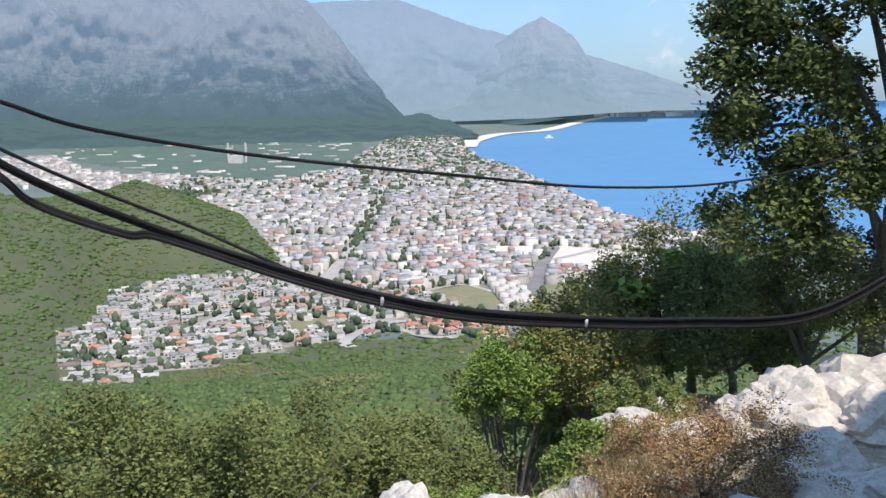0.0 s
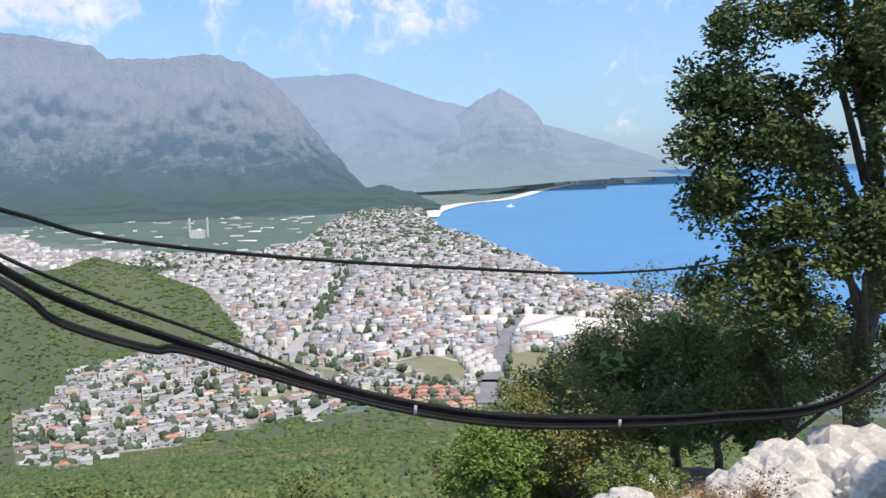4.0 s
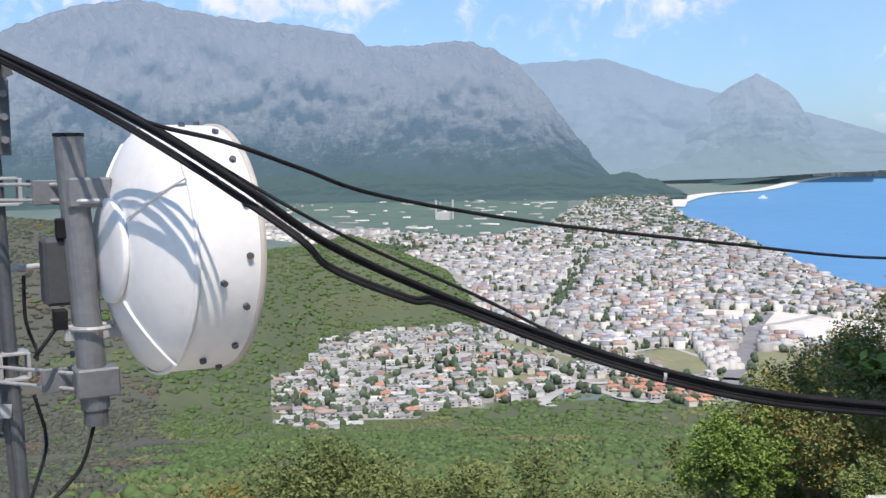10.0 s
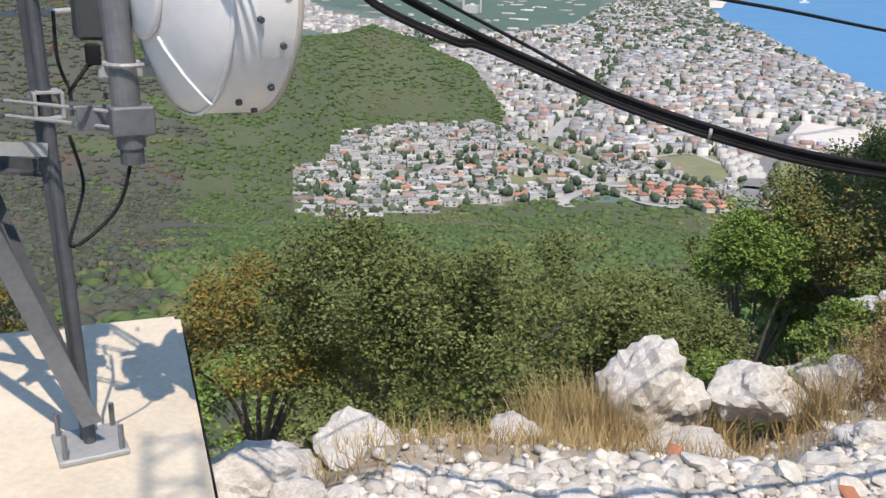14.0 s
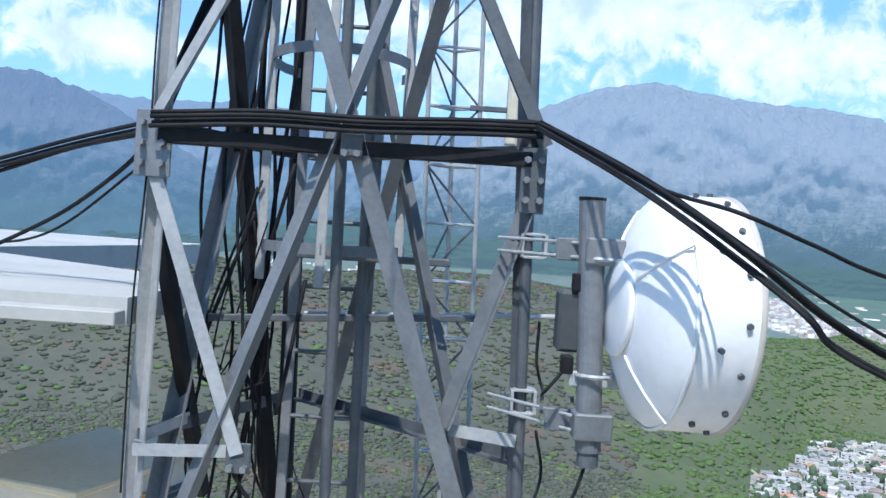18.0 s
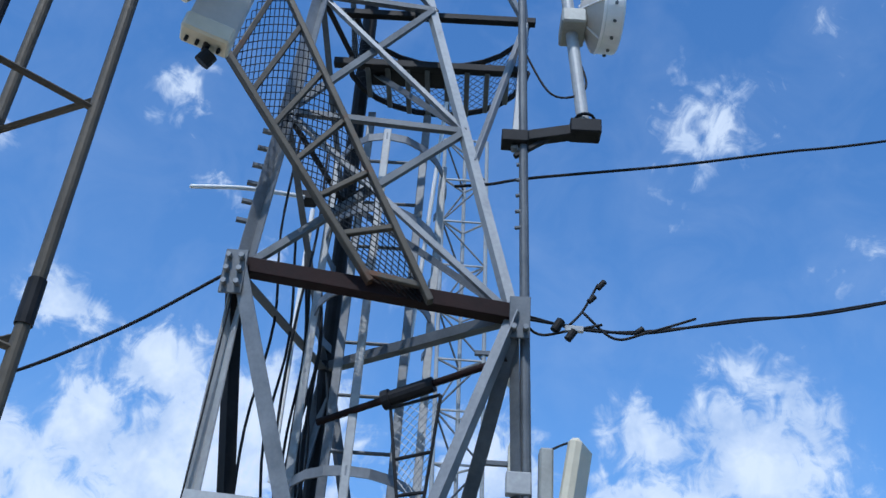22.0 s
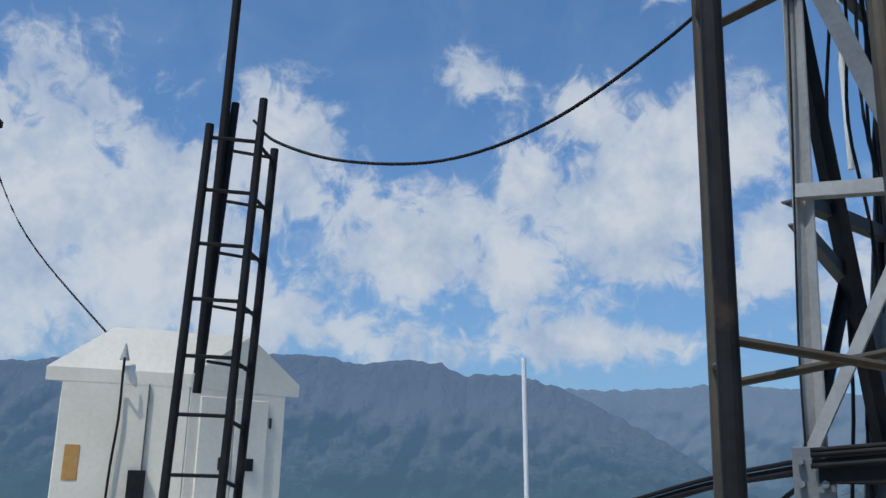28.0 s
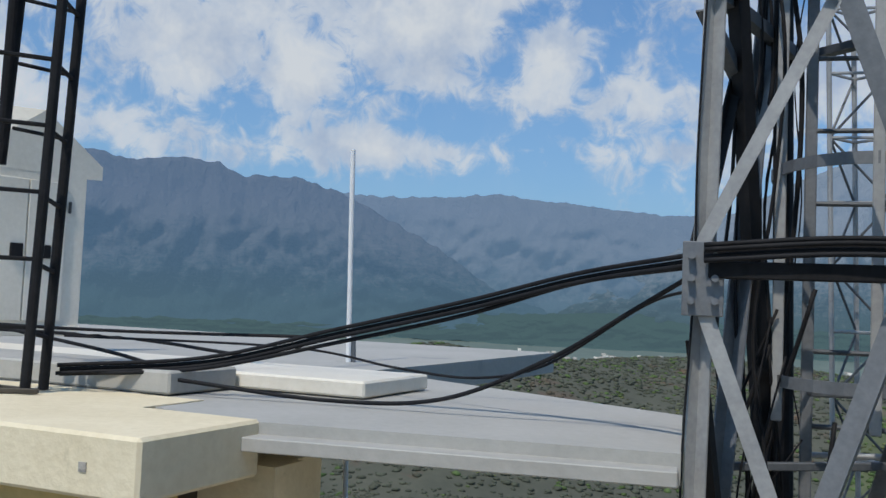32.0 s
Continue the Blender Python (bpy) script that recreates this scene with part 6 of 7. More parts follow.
# black stub lattice on the roof with the ground-plane antenna
stub = thing("roof_lattice_mast", "black four-legged lattice mast standing on the roof edge", "mast")
S1, S2, S3, S4 = Vector((-5.00, -.64, 0)), Vector((-5.05, -.385, 0)), Vector((-5.20, -.335, 0)), Vector((-5.19, -.56, 0))
lean = Vector((.0, .07, 0))
for p, top, bot in ((S1, 3.55, ROOF_Z), (S2, 3.72, ROOF_Z), (S3, 3.50, ROOF_Z), (S4, 3.75, 2.2)):
    part("leg", tube(p + UP * bot, p + lean + UP * top, .022, 12), DARK_STEEL, stub)
for k in range(8):
    z = 1.52 + .28 * k
    o = lean * ((z - ROOF_Z) / 2.3)
    part("rung", bar(S1 + o + UP * z, S2 + o + UP * z, .018), DARK_STEEL, stub)
    part("rung", bar(S2 + o + UP * (z - .02), S3 + o + UP * (z - .05), .018), DARK_STEEL, stub)
    if z > 2.2:
        part("rung", bar(S4 + o + UP * z, S3 + o + UP * (z - .03), .016), DARK_STEEL, stub)
part("foot_bar", bar(S1 + UP * (ROOF_Z + .012) + Vector((-.02, -.14, 0)), S2 + UP * (ROOF_Z + .012) + Vector((.05, .06, 0)), .022), RUST_STEEL, stub)
part("foot_bar", bar(S4 + UP * (ROOF_Z + .012), S2 + UP * (ROOF_Z + .012), .022), RUST_STEEL, stub)
ground_plane = thing("ground_plane_antenna", "tall black pole with four thin wire radials", "antenna")
g0, g1 = S4 + UP * 2.3, Vector((-5.08, -.45, 6.19))
part("pole", tube(g0, Vector((-5.12, -.51, 4.7)), .024, 12), BLACK, ground_plane)
part("pole", tube(Vector((-5.12, -.51, 4.68)), g1, .020, 12), BLACK, ground_plane)
part("hub", tube(g1, g1 + UP * .05, .03, 12), DARK_STEEL, ground_plane)
for q in ((-5.01, -1.18, 4.55), (-5.18, .64, 4.89), (-5.5, -1.16, 5.88), (-5.08, -.38, 7.13)):
    part("radial", tube(g1 + UP * .03, Vector(q), .0055, 6), GALV_DULL, ground_plane)

# white hut on the roof
hut = thing("roof_hut", "white metal hut with a pitched roof on the building's roof", "hut")
# the wall seen broadside runs from the near corner to one side, the door side to the other
def hut_geometry():
    a = Vector((-7.16, -1.95, 0))
    b = Vector((-7.40, -1.12, 0))
    c = Vector((-7.87, -.50, 0))
    d = a + (c - b)
    z0, z1 = 1.36, 2.46
    u, v = (a - b).normalized(), (c - b).normalized()
    def wall(name, p, q, z0, z1, t, m, label=""):
        n = Vector(((q - p).y, -(q - p).x, 0)).normalized()
        bm = bmesh.new()
        f = Matrix(((q - p).normalized(), n, UP)).transposed().to_4x4()
        add_box(bm, ((q - p).length, t, z1 - z0), Matrix.Translation((p + q) / 2 + UP * (z0 + z1) / 2) @ f, .004)
        bmesh.ops.recalc_face_normals(bm, faces=bm.faces)
        return part(name, bm, m, hut, label)
    wall("wall", a, b, z0, z1, .04, HUT_PANEL)
    wall("wall", b, c, z0, z1, .04, HUT_PANEL)
    wall("wall", c, d, z0, z1, .04, HUT_PANEL)
    wall("wall", d, a, z0, z1, .04, HUT_PANEL)
    wall("plinth", a + u * .02, b, z0, z0 + .07, .07, HUT_PANEL)
    wall("plinth", b, c, z0, z0 + .07, .07, HUT_PANEL)
    # doors in the gable wall
    n = Vector((v.y, -v.x, 0))
    if n.dot(Vector((1, 0, 0))) < 0:
        n = -n
    for s, e in ((.08, .35), (.36, .63)):
        door = wall("door", b + v * s + n * .028, b + v * e + n * .028, z0 + .10, z1 - .06, .02, HUT_PANEL, "white sheet door")
    for s in (.245, .44):
        wall("lock_plate", b + v * s + n * .045, b + v * (s + .085) + n * .045, 1.88, 1.97, .02, BLACK, "black lock plate").parent = door
    for s in (.645, .655):
        wall("hinge", b + v * .65 + n * .03, b + v * .665 + n * .03, 2.2, 2.28, .02, GALV_DULL).parent = door
    wall("panel_joint", b + u * .28 + Vector((.02, .01, 0)), b + u * .29 + Vector((.02, .01, 0)), z0, z1, .046, GALV_DULL)
    # pitched roof with a fascia
    bm = bmesh.new()
    o = .06
    A, Bq, Cq, Dq = a + (u - v) * o, b + (-u - v) * o, c + (v - u) * o, d + (u + v) * o
    top = .33
    low = [bm.verts.new(p + UP * (z1 - .005)) for p in (A, Bq, Cq, Dq)]
    mid = [bm.verts.new(p + UP * (z1 + .09)) for p in (A, Bq, Cq, Dq)]
    r1, r2 = bm.verts.new((Bq + Cq) / 2 + UP * (z1 + .09 + top)), bm.verts.new((A + Dq) / 2 + UP * (z1 + .09 + top))
    for i in range(4):
        bm.faces.new((low[i], low[(i + 1) % 4], mid[(i + 1) % 4], mid[i]))
    bm.faces.new((mid[0], mid[1], r1, r2))
    bm.faces.new((mid[2], mid[3], r2, r1))
    bm.faces.new((mid[1], mid[2], r1))
    bm.faces.new((mid[3], mid[0], r2))
    bm.faces.new(low[::-1])
    bmesh.ops.recalc_face_normals(bm, faces=bm.faces)
    part("roof", bm, HUT_PANEL, hut, "white pitched sheet roof")
    nn = Vector((-u.y, u.x, 0))
    if nn.dot(Vector((1, 0, 0))) < 0:
        nn = -nn
    wall("rust_stain", b + u * .70 + nn * .022, b + u * .80 + nn * .022, 1.78, 2.02, .006, RUST, "orange rust stain")
    wall("socket_box", b + u * .25 + nn * .05, b + u * .37 + nn * .05, 1.60, 1.86, .06, BLACK, "black cable entry box")
    p = b + u * .47 + nn * .05
    conduit = bmesh.new()
    add_path(conduit, spline([p + u * .03 + UP * 1.62, p + u * .02 + UP * 1.9, p + UP * 2.2, p + UP * 2.42, p + nn * .06 + UP * 2.5, p + nn * .06 + UP * 2.63], 6), .009, 6)
    part("conduit", conduit, BLACK, hut, "black cable up the wall", smooth=True)
    part("spike_lamp", (lambda q: (add_tube(q, p + UP * 2.62, p + UP * 2.74, .035, .004, 12), q)[1])(bmesh.new()), PALE_STEEL, hut)
    for k in range(4):
        bm = bmesh.new()
        add_path(bm, spline([b + u * (.28 + .02 * k) + nn * .09 + UP * 1.64, b + u * (.3 + .08 * k) + nn * .14 + UP * 1.56, b + u * (.45 + .1 * k) + nn * .16 + UP * 1.47], 6), .008, 6)
        part("hut_cable", bm, BLACK, hut, smooth=True)


hut_geometry()

wpole = thing("white_pole", "slim white pole behind the roof", "pole")
part("shaft", tube((-7.58, 1.395, ROOF_Z - 1.2), (-7.53, 1.32, 2.76), .018, 12), WHITE_PAINT, wpole)
part("sleeve", tube((-7.585, 1.40, 1.15), (-7.575, 1.385, 1.5), .024, 12), GALV, wpole)
far_pole = thing("lamp_pole", "grey pole with red and black fittings beyond the hut", "pole")
part("shaft", tube((-8.9, -3.42, 1.2), (-8.12, -3.24, 4.95), .035), GALV_DULL, far_pole)
for z in (3.95, 4.5, 4.8):
    part("fitting", box((.08, .14, .07), Matrix.Translation((-8.3, -3.25, z)), .01), BLACK if z > 4 else RED_STEEL, far_pole)
bm = bmesh.new()
add_path(bm, spline([(-8.18, -3.3, 4.72), (-8.55, -2.93, 3.85), (-8.0, -1.75, 2.72)], 8), .008, 6)
part("guy_cable", bm, BLACK, far_pole, smooth=True)

# unseen plain house wall added behind the camera; its shadow falls on the rubble
rear = thing("rear_wall", "plain cream house wall added unseen behind the viewer to shade the rubble", "wall", kind="structure")
w0, w1 = Vector((1.28, 0.0, 0)), Vector((7.36, 7.69, 0))
d_ = (w1 - w0).normalized()
n_ = Vector((d_.y, -d_.x, 0))
bm = bmesh.new()
add_box(bm, ((w1 - w0).length, .3, 7.0), Matrix.Translation((w0 + w1) / 2 + n_ * .15 + UP * 1.5) @ Matrix((d_, n_, UP)).transposed().to_4x4())
bmesh.ops.recalc_face_normals(bm, faces=bm.faces)
part("wall_face", bm, PLASTER_CREAM, rear)
# raised stretch, added only to carry the shade over the rocks
bm = bmesh.new()
add_box(bm, (7.0, .3, .8), Matrix.Translation(w0 + d_ * 6.3 + n_ * .15 + UP * 5.4) @ Matrix((d_, n_, UP)).transposed().to_4x4())
bmesh.ops.recalc_face_normals(bm, faces=bm.faces)
part("upper_wall", bm, PLASTER_CREAM, rear)

# ---- cables across the view ----
def cable(name, label, lines, r, m=BLACK):
    t = thing(name, label, "cable")
    for pts in lines:
        bm = bmesh.new()
        add_path(bm, spline(pts, 8), r, 8)
        part("strand", bm, m, t, smooth=True)
    return t


MAIN = [(-2.56, 2.80, 1.94), (-2.46, 2.81, 1.95), (-1.96, 2.78, 1.74), (-1.60, 2.77, 1.545), (-1.34, 2.81, 1.37), (-1.03, 2.86, 1.23), (-0.71, 2.92, 1.11), (-0.43, 2.95, 1.03), (-0.17, 3.07, 0.96), (0.14, 3.26, 0.9), (0.48, 3.52, 0.84), (1.01, 3.94, 0.78), (1.6, 4.5, .9)]
SAG = [(-2.46, 2.80, 1.95), (-1.94, 2.75, 1.72), (-1.41, 2.70, 1.43), (-1.33, 2.79, 1.32), (-1.11, 2.82, 1.235), (-1.03, 2.86, 1.22), (-.71, 2.92, 1.10), (-.43, 2.95, 1.02), (-.17, 3.07, .95), (.14, 3.26, .892), (.48, 3.52, .832), (1.01, 3.94, .77), (1.6, 4.5, .89)]
THIN = [(-2.46, 2.82, 1.97), (-1.97, 2.8, 1.76), (-1.51, 2.8, 1.51), (-1.25, 2.85, 1.37), (-0.95, 2.92, 1.23), (-0.64, 2.94, 1.09), (-0.42, 2.97, 1.03), (-.17, 3.08, .97), (.14, 3.27, .91)]
BAR_RUN = [on_face(.03, 1.87, .10), on_face(.3, 1.90, .10), on_face(.55, 1.90, .11), on_face(.8, 1.92, .09), on_face(.98, 1.93, .06)]
ROOF_RUN = [(-5.17, -.27, 1.34), (-5.14, .34, 1.39), (-4.85, .86, 1.54), (-4.49, 1.32, 1.68), (-4.10, 1.64, 1.80), (-3.62, 1.83, 1.86)]


def drawn_near(pts):
    """The stretch that crosses the great dish hangs clear in front of it, on the same line of sight."""
    out = []
    for p in pts:
        k = .14 * max(0.0, 1 - abs(p[0] + 1.66) / .75)
        out.append(Vector(p).lerp(Vector(EYE), k))
    return out


MAIN, SAG, THIN = drawn_near(MAIN), drawn_near(SAG), drawn_near(THIN)


def shifted(pts, dx, dz):
    return [Vector(p) + FACING * dx + UP * dz for p in pts]


cable("cable_bundle", "thick bundle of black cables slung from tower to trees", [MAIN, shifted(MAIN, .008, .009), SAG, shifted(SAG, .005, -.010)], .0066)
cable("thin_cable", "thin black cable beside the thick bundle", [THIN], .0048)
for k, p in enumerate(((-.44, 2.95, 1.025), (.14, 3.26, .895))):
    tie = thing("cable_tie", "pale cable tie round the bundle", "cable tie", "ties on the cable bundle")
    part("band", tube(Vector(p) - Vector((.004, 0, 0)), Vector(p) + Vector((.004, .002, -.001)), .019, 14), PALE_STEEL, tie)
cable("cable_bundle", "black cables laid along the tower's crossbar", [shifted(BAR_RUN, 0, .0), shifted(BAR_RUN, .02, .02), shifted(BAR_RUN, .03, -.015), shifted(BAR_RUN, -.03, .012), shifted(BAR_RUN, .015, .035)], .0085)
c1 = cable("cable_bundle", "black cables hanging from the tower to the roof", [ROOF_RUN, shifted(ROOF_RUN, .015, .018), shifted(ROOF_RUN, .02, -.016), [(-5.17, -.27, 1.32), (-5.1, .3, 1.36), (-4.85, .85, 1.50), (-4.49, 1.32, 1.645), (-4.1, 1.64, 1.785), (-3.62, 1.83, 1.84)]], .0088)
c2 = cable("slack_cable", "slack black cable drooping over the canopy", [[(-5.3, -.2, 1.34), (-5.09, .23, 1.31), (-4.83, .81, 1.262), (-4.54, 1.24, 1.30), (-4.23, 1.58, 1.49), (-3.93, 1.78, 1.69), (-3.6, 1.84, 1.82)]], .009)
c3 = cable("slack_cable", "thin slack cable from hut to tower", [[(-5.68, -.32, 1.46), (-5.57, .75, 1.44), (-5.18, 1.19, 1.38), (-4.8, 1.46, 1.37), (-4.42, 1.65, 1.46), (-4.0, 1.86, 1.71), (-3.62, 1.86, 1.77)]], .006)
c4 = cable("roof_cable", "black cables running straight along the roof", [[(-6.07, -1.0, 1.50), (-6.19, -.13, 1.47), (-5.95, .95, 1.48)], [(-6.0, -1.1, 1.48), (-6.1, -.1, 1.44), (-5.5, .5, 1.40)], [(-5.95, -.6, 1.47), (-5.5, -.1, 1.40), (-5.2, .2, 1.34)]], .009)
cable("overhead_cable", "single thin black cable slung to the oak", [drawn_near([(-2.46, 2.82, 1.95), (-1.96, 2.80, 1.745), (-1.66, 2.82, 1.665), (-1.50, 2.98, 1.585), (-1.33, 3.17, 1.50), (-.92, 3.5, 1.40), (-.34, 3.96, 1.30), (.31, 4.95, 1.16), (1.11, 6.03, 1.09), (2.05, 7.23, 1.14), (3.2, 8.8, 1.3)])], .0062)
cable("overhead_cable", "black cable from the tower to the roof antenna", [[(-3.47, 1.86, 3.83), (-3.8, 1.55, 3.52), (-4.2, 1.2, 3.28), (-4.6, .85, 3.21), (-5.0, .45, 3.30), (-5.3, .15, 3.47), (-5.42, .03, 3.62)]], .008)
cable("service_line", "twisted black service line leading away from the tower", [[(-2.62, 2.82, 3.72), (-2.53, 3.15, 3.74), (-2.38, 3.4, 3.78), (-2.1, 3.76, 3.88), (-1.84, 4.3, 4.08), (-1.2, 5.4, 4.55), (.4, 8.5, 6.0)], [(-2.62, 2.82, 3.70), (-2.53, 3.15, 3.75), (-2.38, 3.4, 3.77), (-2.1, 3.76, 3.89), (-1.84, 4.3, 4.07), (-1.2, 5.4, 4.56), (.4, 8.5, 5.99)]], .007)
cable("service_line", "upper black line leading away from the tower", [[(-2.98, 2.72, 4.52), (-2.90, 2.88, 4.58), (-2.78, 3.08, 4.67), (-2.36, 3.7, 4.88), (-2.01, 4.28, 5.12), (-1.7, 4.79, 5.32), (-.6, 6.6, 6.1)]], .008)

# the building and all that stands on it or hangs from it turn together into their place beside the tower
SET_IN = Matrix.Translation((-.963, -.394, 0)) @ Matrix.Rotation(radians(-13.2), 4, "Z") @ Matrix.Translation((.665, -.236, 0))
for ob in (building, canopy, stub, ground_plane, hut, wpole, far_pole, c1, c2, c3, c4):
    ob.matrix_world = SET_IN

# ---- trees, scrub, rocks ----
def leaves(centres, spread, n, size, seed, flat=.35, droop=0.0):
    """n small leaves scattered about cluster centres: arrays of corners and faces, each leaf a bent diamond of two triangles."""
    g = np.random.default_rng(seed)
    c = np.asarray(centres, float)
    k = g.integers(0, len(c), n)
    off = g.normal(0, 1, (n, 3))
    off /= np.linalg.norm(off, axis=1)[:, None]
    off *= (g.random(n) ** .45)[:, None]
    p = c[k, :3] + off * (c[k, 3] if c.shape[1] > 3 else spread)[:, None] * np.array([1, 1, .8])
    d = g.normal(0, 1, (n, 3))
    d[:, 2] *= flat
    d += off * .6
    d /= np.linalg.norm(d, axis=1)[:, None]
    s = np.cross(d, g.normal(0, 1, (n, 3)))
    s /= np.linalg.norm(s, axis=1)[:, None]
    L = size * g.uniform(.6, 1.4, n)[:, None]
    a, b = p - d * L * .5, p + d * L * .5
    v = np.stack([a, p + s * L * .26, b, p - s * L * .26], 1)
    f = (np.arange(n)[:, None, None] * 4 + np.array([[0, 1, 2], [0, 2, 3]])[None]).reshape(-1, 3)
    return v.reshape(-1, 3), f


def crown_centres(centre, radii, n, size, seed, hollow=.35):
    """Cluster centres over an uneven crown: most near its skin, lobes in and out."""
    g = np.random.default_rng(seed)
    out = []
    lobes = g.normal(0, 1, (7, 3))
    lobes /= np.linalg.norm(lobes, axis=1)[:, None]
    while len(out) < n:
        d = g.normal(0, 1, 3)
        d /= np.linalg.norm(d)
        bump = 0.78 + .34 * max(0, (lobes @ d).max()) ** 2 + g.normal(0, .07)
        r = bump * (hollow + (1 - hollow) * g.random() ** .5)
        if d[2] < -.55:
            continue
        out.append((*(np.array(centre) + d * r * np.array(radii)), size * g.uniform(.6, 1.35)))
    return np.array(out)


def tree(name, label, category, base, centre, radii, leaf_m, clusters, leaf_n, leaf_size, cluster_size, seed, trunk_r=.07, second=None):
    """A tapered trunk that forks into limbs, twigs and a crown of small leaves."""
    g = random.Random(seed)
    t = thing(name, label, category)
    base, c = Vector(base), Vector(centre)
    fork = base.lerp(c, .45) + Vector((g.uniform(-.1, .1), g.uniform(-.1, .1), 0))
    bm = bmesh.new()
    add_path(bm, spline([base - UP * .25, base.lerp(fork, .5) + Vector((g.uniform(-.08, .08), g.uniform(-.08, .08), 0)), fork], 5), trunk_r * 1.25, 9, trunk_r * .8)
    part("trunk", bm, BARK, t, smooth=True)
    cc = crown_centres(centre, radii, clusters, cluster_size, seed)
    for i in range(7):
        q = Vector(cc[g.randrange(len(cc))][:3])
        m = fork.lerp(q, .5) + Vector((g.uniform(-.15, .15), g.uniform(-.15, .15), g.uniform(0, .2))) * radii[0]
        bm = bmesh.new()
        add_path(bm, spline([fork - UP * .05, m, q], 5), trunk_r * .55, 7, trunk_r * .12)
        part("limb", bm, BARK, t, smooth=True)
    v, f = leaves(cc, 0, leaf_n * 2 if leaf_size < .08 else leaf_n, leaf_size * .66 if leaf_size < .08 else leaf_size, seed)
    if second:
        cut = int(len(f) * .72)
        arrays_ob("crown", v, f[:cut], leaf_m, t)
        arrays_ob("crown", v, f[cut:], second, t)
    else:
        arrays_ob("crown", v, f, leaf_m, t)
    return t


def shrub(label, centre, radii, leaf_m, seed, n=9000, size=.055, second=None, name="shrub", trunk=.05, clusters=70, csize=None):
    base = (centre[0], centre[1], float(height(centre[0], centre[1])))
    return tree(name, label, "shrub", base, centre, radii, leaf_m, clusters, n, size, csize or .3 * min(radii), seed, trunk, second)


# evergreen oak at the edge of the rocks, in lobes that overlap
oak = thing("evergreen_oak", "large dark evergreen oak leaning over the rocks", "tree")
oak_base = Vector((3.6, 10.6, float(height(3.6, 10.6))))
bm = bmesh.new()
add_path(bm, spline([oak_base - UP * .4, oak_base + Vector((-.1, 0, 1.2)), oak_base + Vector((.1, -.1, 2.6)), oak_base + Vector((0, 0, 4.4))], 6), .16, 10, .06)
part("trunk", bm, BARK, oak, smooth=True)
OAK_LOBES = [((3.45, 10.0, 3.9), (1.35, 1.2, 1.1)), ((2.75, 9.9, 2.6), (1.0, 1.0, .75)), ((2.2, 9.8, 1.75), (.62, .7, .42)), ((3.5, 10.1, 2.0), (1.2, 1.1, 1.1)),
             ((2.75, 9.8, .95), (.75, .8, .5)), ((2.15, 9.75, .42), (.5, .6, .34)), ((3.35, 10.0, .45), (1.1, 1.0, .8)), ((2.95, 10.0, 4.9), (.8, .9, .6)), ((4.2, 10.2, 5.1), (1.1, 1.0, .9)), ((1.95, 9.85, 2.25), (.36, .5, .25)), ((2.0, 9.8, 1.3), (.30, .4, .22)), ((4.4, 10.1, 1.6), (1.0, 1.0, 1.6)), ((2.55, 9.9, 3.75), (.55, .6, .35))]
for i, (c, r) in enumerate(OAK_LOBES):
    cc = crown_centres(c, r, 30 if max(r) > .6 else 16, .26, 100 + i, .45)
    vol = r[0] * r[2]
    v, f = leaves(cc, 0, int(3200 + 8200 * vol), .062, 100 + i)
    arrays_ob("crown_lobe", v, f, OAK_LEAF, oak)
    bm = bmesh.new()
    add_path(bm, spline([oak_base + UP * min(3.8, max(.6, c[2] - oak_base.z - 1.2)), (Vector(c) + oak_base + UP * (c[2] - oak_base.z - .2)) / 2, Vector(c)], 5), .05, 7, .012)
    part("limb", bm, BARK, oak, smooth=True)

# scrub in front of the slope and along the rocks
shrub("yellowing bushy scrub oak beside the slab", (-3.83, 6.35, -1.35), (.62, .6, .62), BROWN_LEAF, 1, 7000, .050, OLIVE_LEAF)
shrub("dense olive-green scrub tree with grey stems", (-3.05, 6.6, -1.25), (.85, .8, .80), OLIVE_LEAF, 2, 14000, .050, OAK_LEAF)
shrub("dense olive-green scrub tree with grey stems", (-2.30, 6.55, -1.30), (.85, .8, .85), OLIVE_LEAF, 3, 14000, .050, OAK_LEAF)
shrub("broad dusty green scrub tree", (-1.75, 7.7, -1.55), (.95, .8, .75), OLIVE_LEAF, 4, 12000, .052)
shrub("broad dusty green scrub tree", (-1.0, 8.4, -1.85), (.85, .8, .70), OLIVE_LEAF, 5, 11000, .052, OAK_LEAF)
shrub("bright green leafy bush", (-.35, 10.6, -1.55), (.55, .55, .50), BRIGHT_LEAF, 6, 8000, .060)
shrub("dark green bush at the foot of the rocks", (.55, 11.2, -1.3), (.85, .8, .85), OLIVE_LEAF, 7, 9000, .065, BROWN_LEAF)
shrub("low fresh green bush behind the boulders", (-.45, 7.0, -1.65), (.62, .5, .34), BRIGHT_LEAF, 8, 6000, .045, OLIVE_LEAF)
shrub("low fresh green bush behind the boulders", (.25, 6.9, -1.45), (.55, .5, .28), BRIGHT_LEAF, 9, 5000, .045, OLIVE_LEAF)
shrub("brownish olive shrub with bare twigs", (1.0, 13.0, -1.35), (1.15, 1.0, .95), OLIVE_LEAF, 10, 10000, .075, BROWN_LEAF)
shrub("brownish olive shrub with bare twigs", (2.1, 13.9, -.95), (1.2, 1.0, 1.0), OLIVE_LEAF, 11, 10000, .075, BROWN_LEAF)
shrub("dark green shrub below the oak", (2.3, 11.8, -1.15), (1.05, .9, .85), OLIVE_LEAF, 12, 10000, .070, OAK_LEAF)
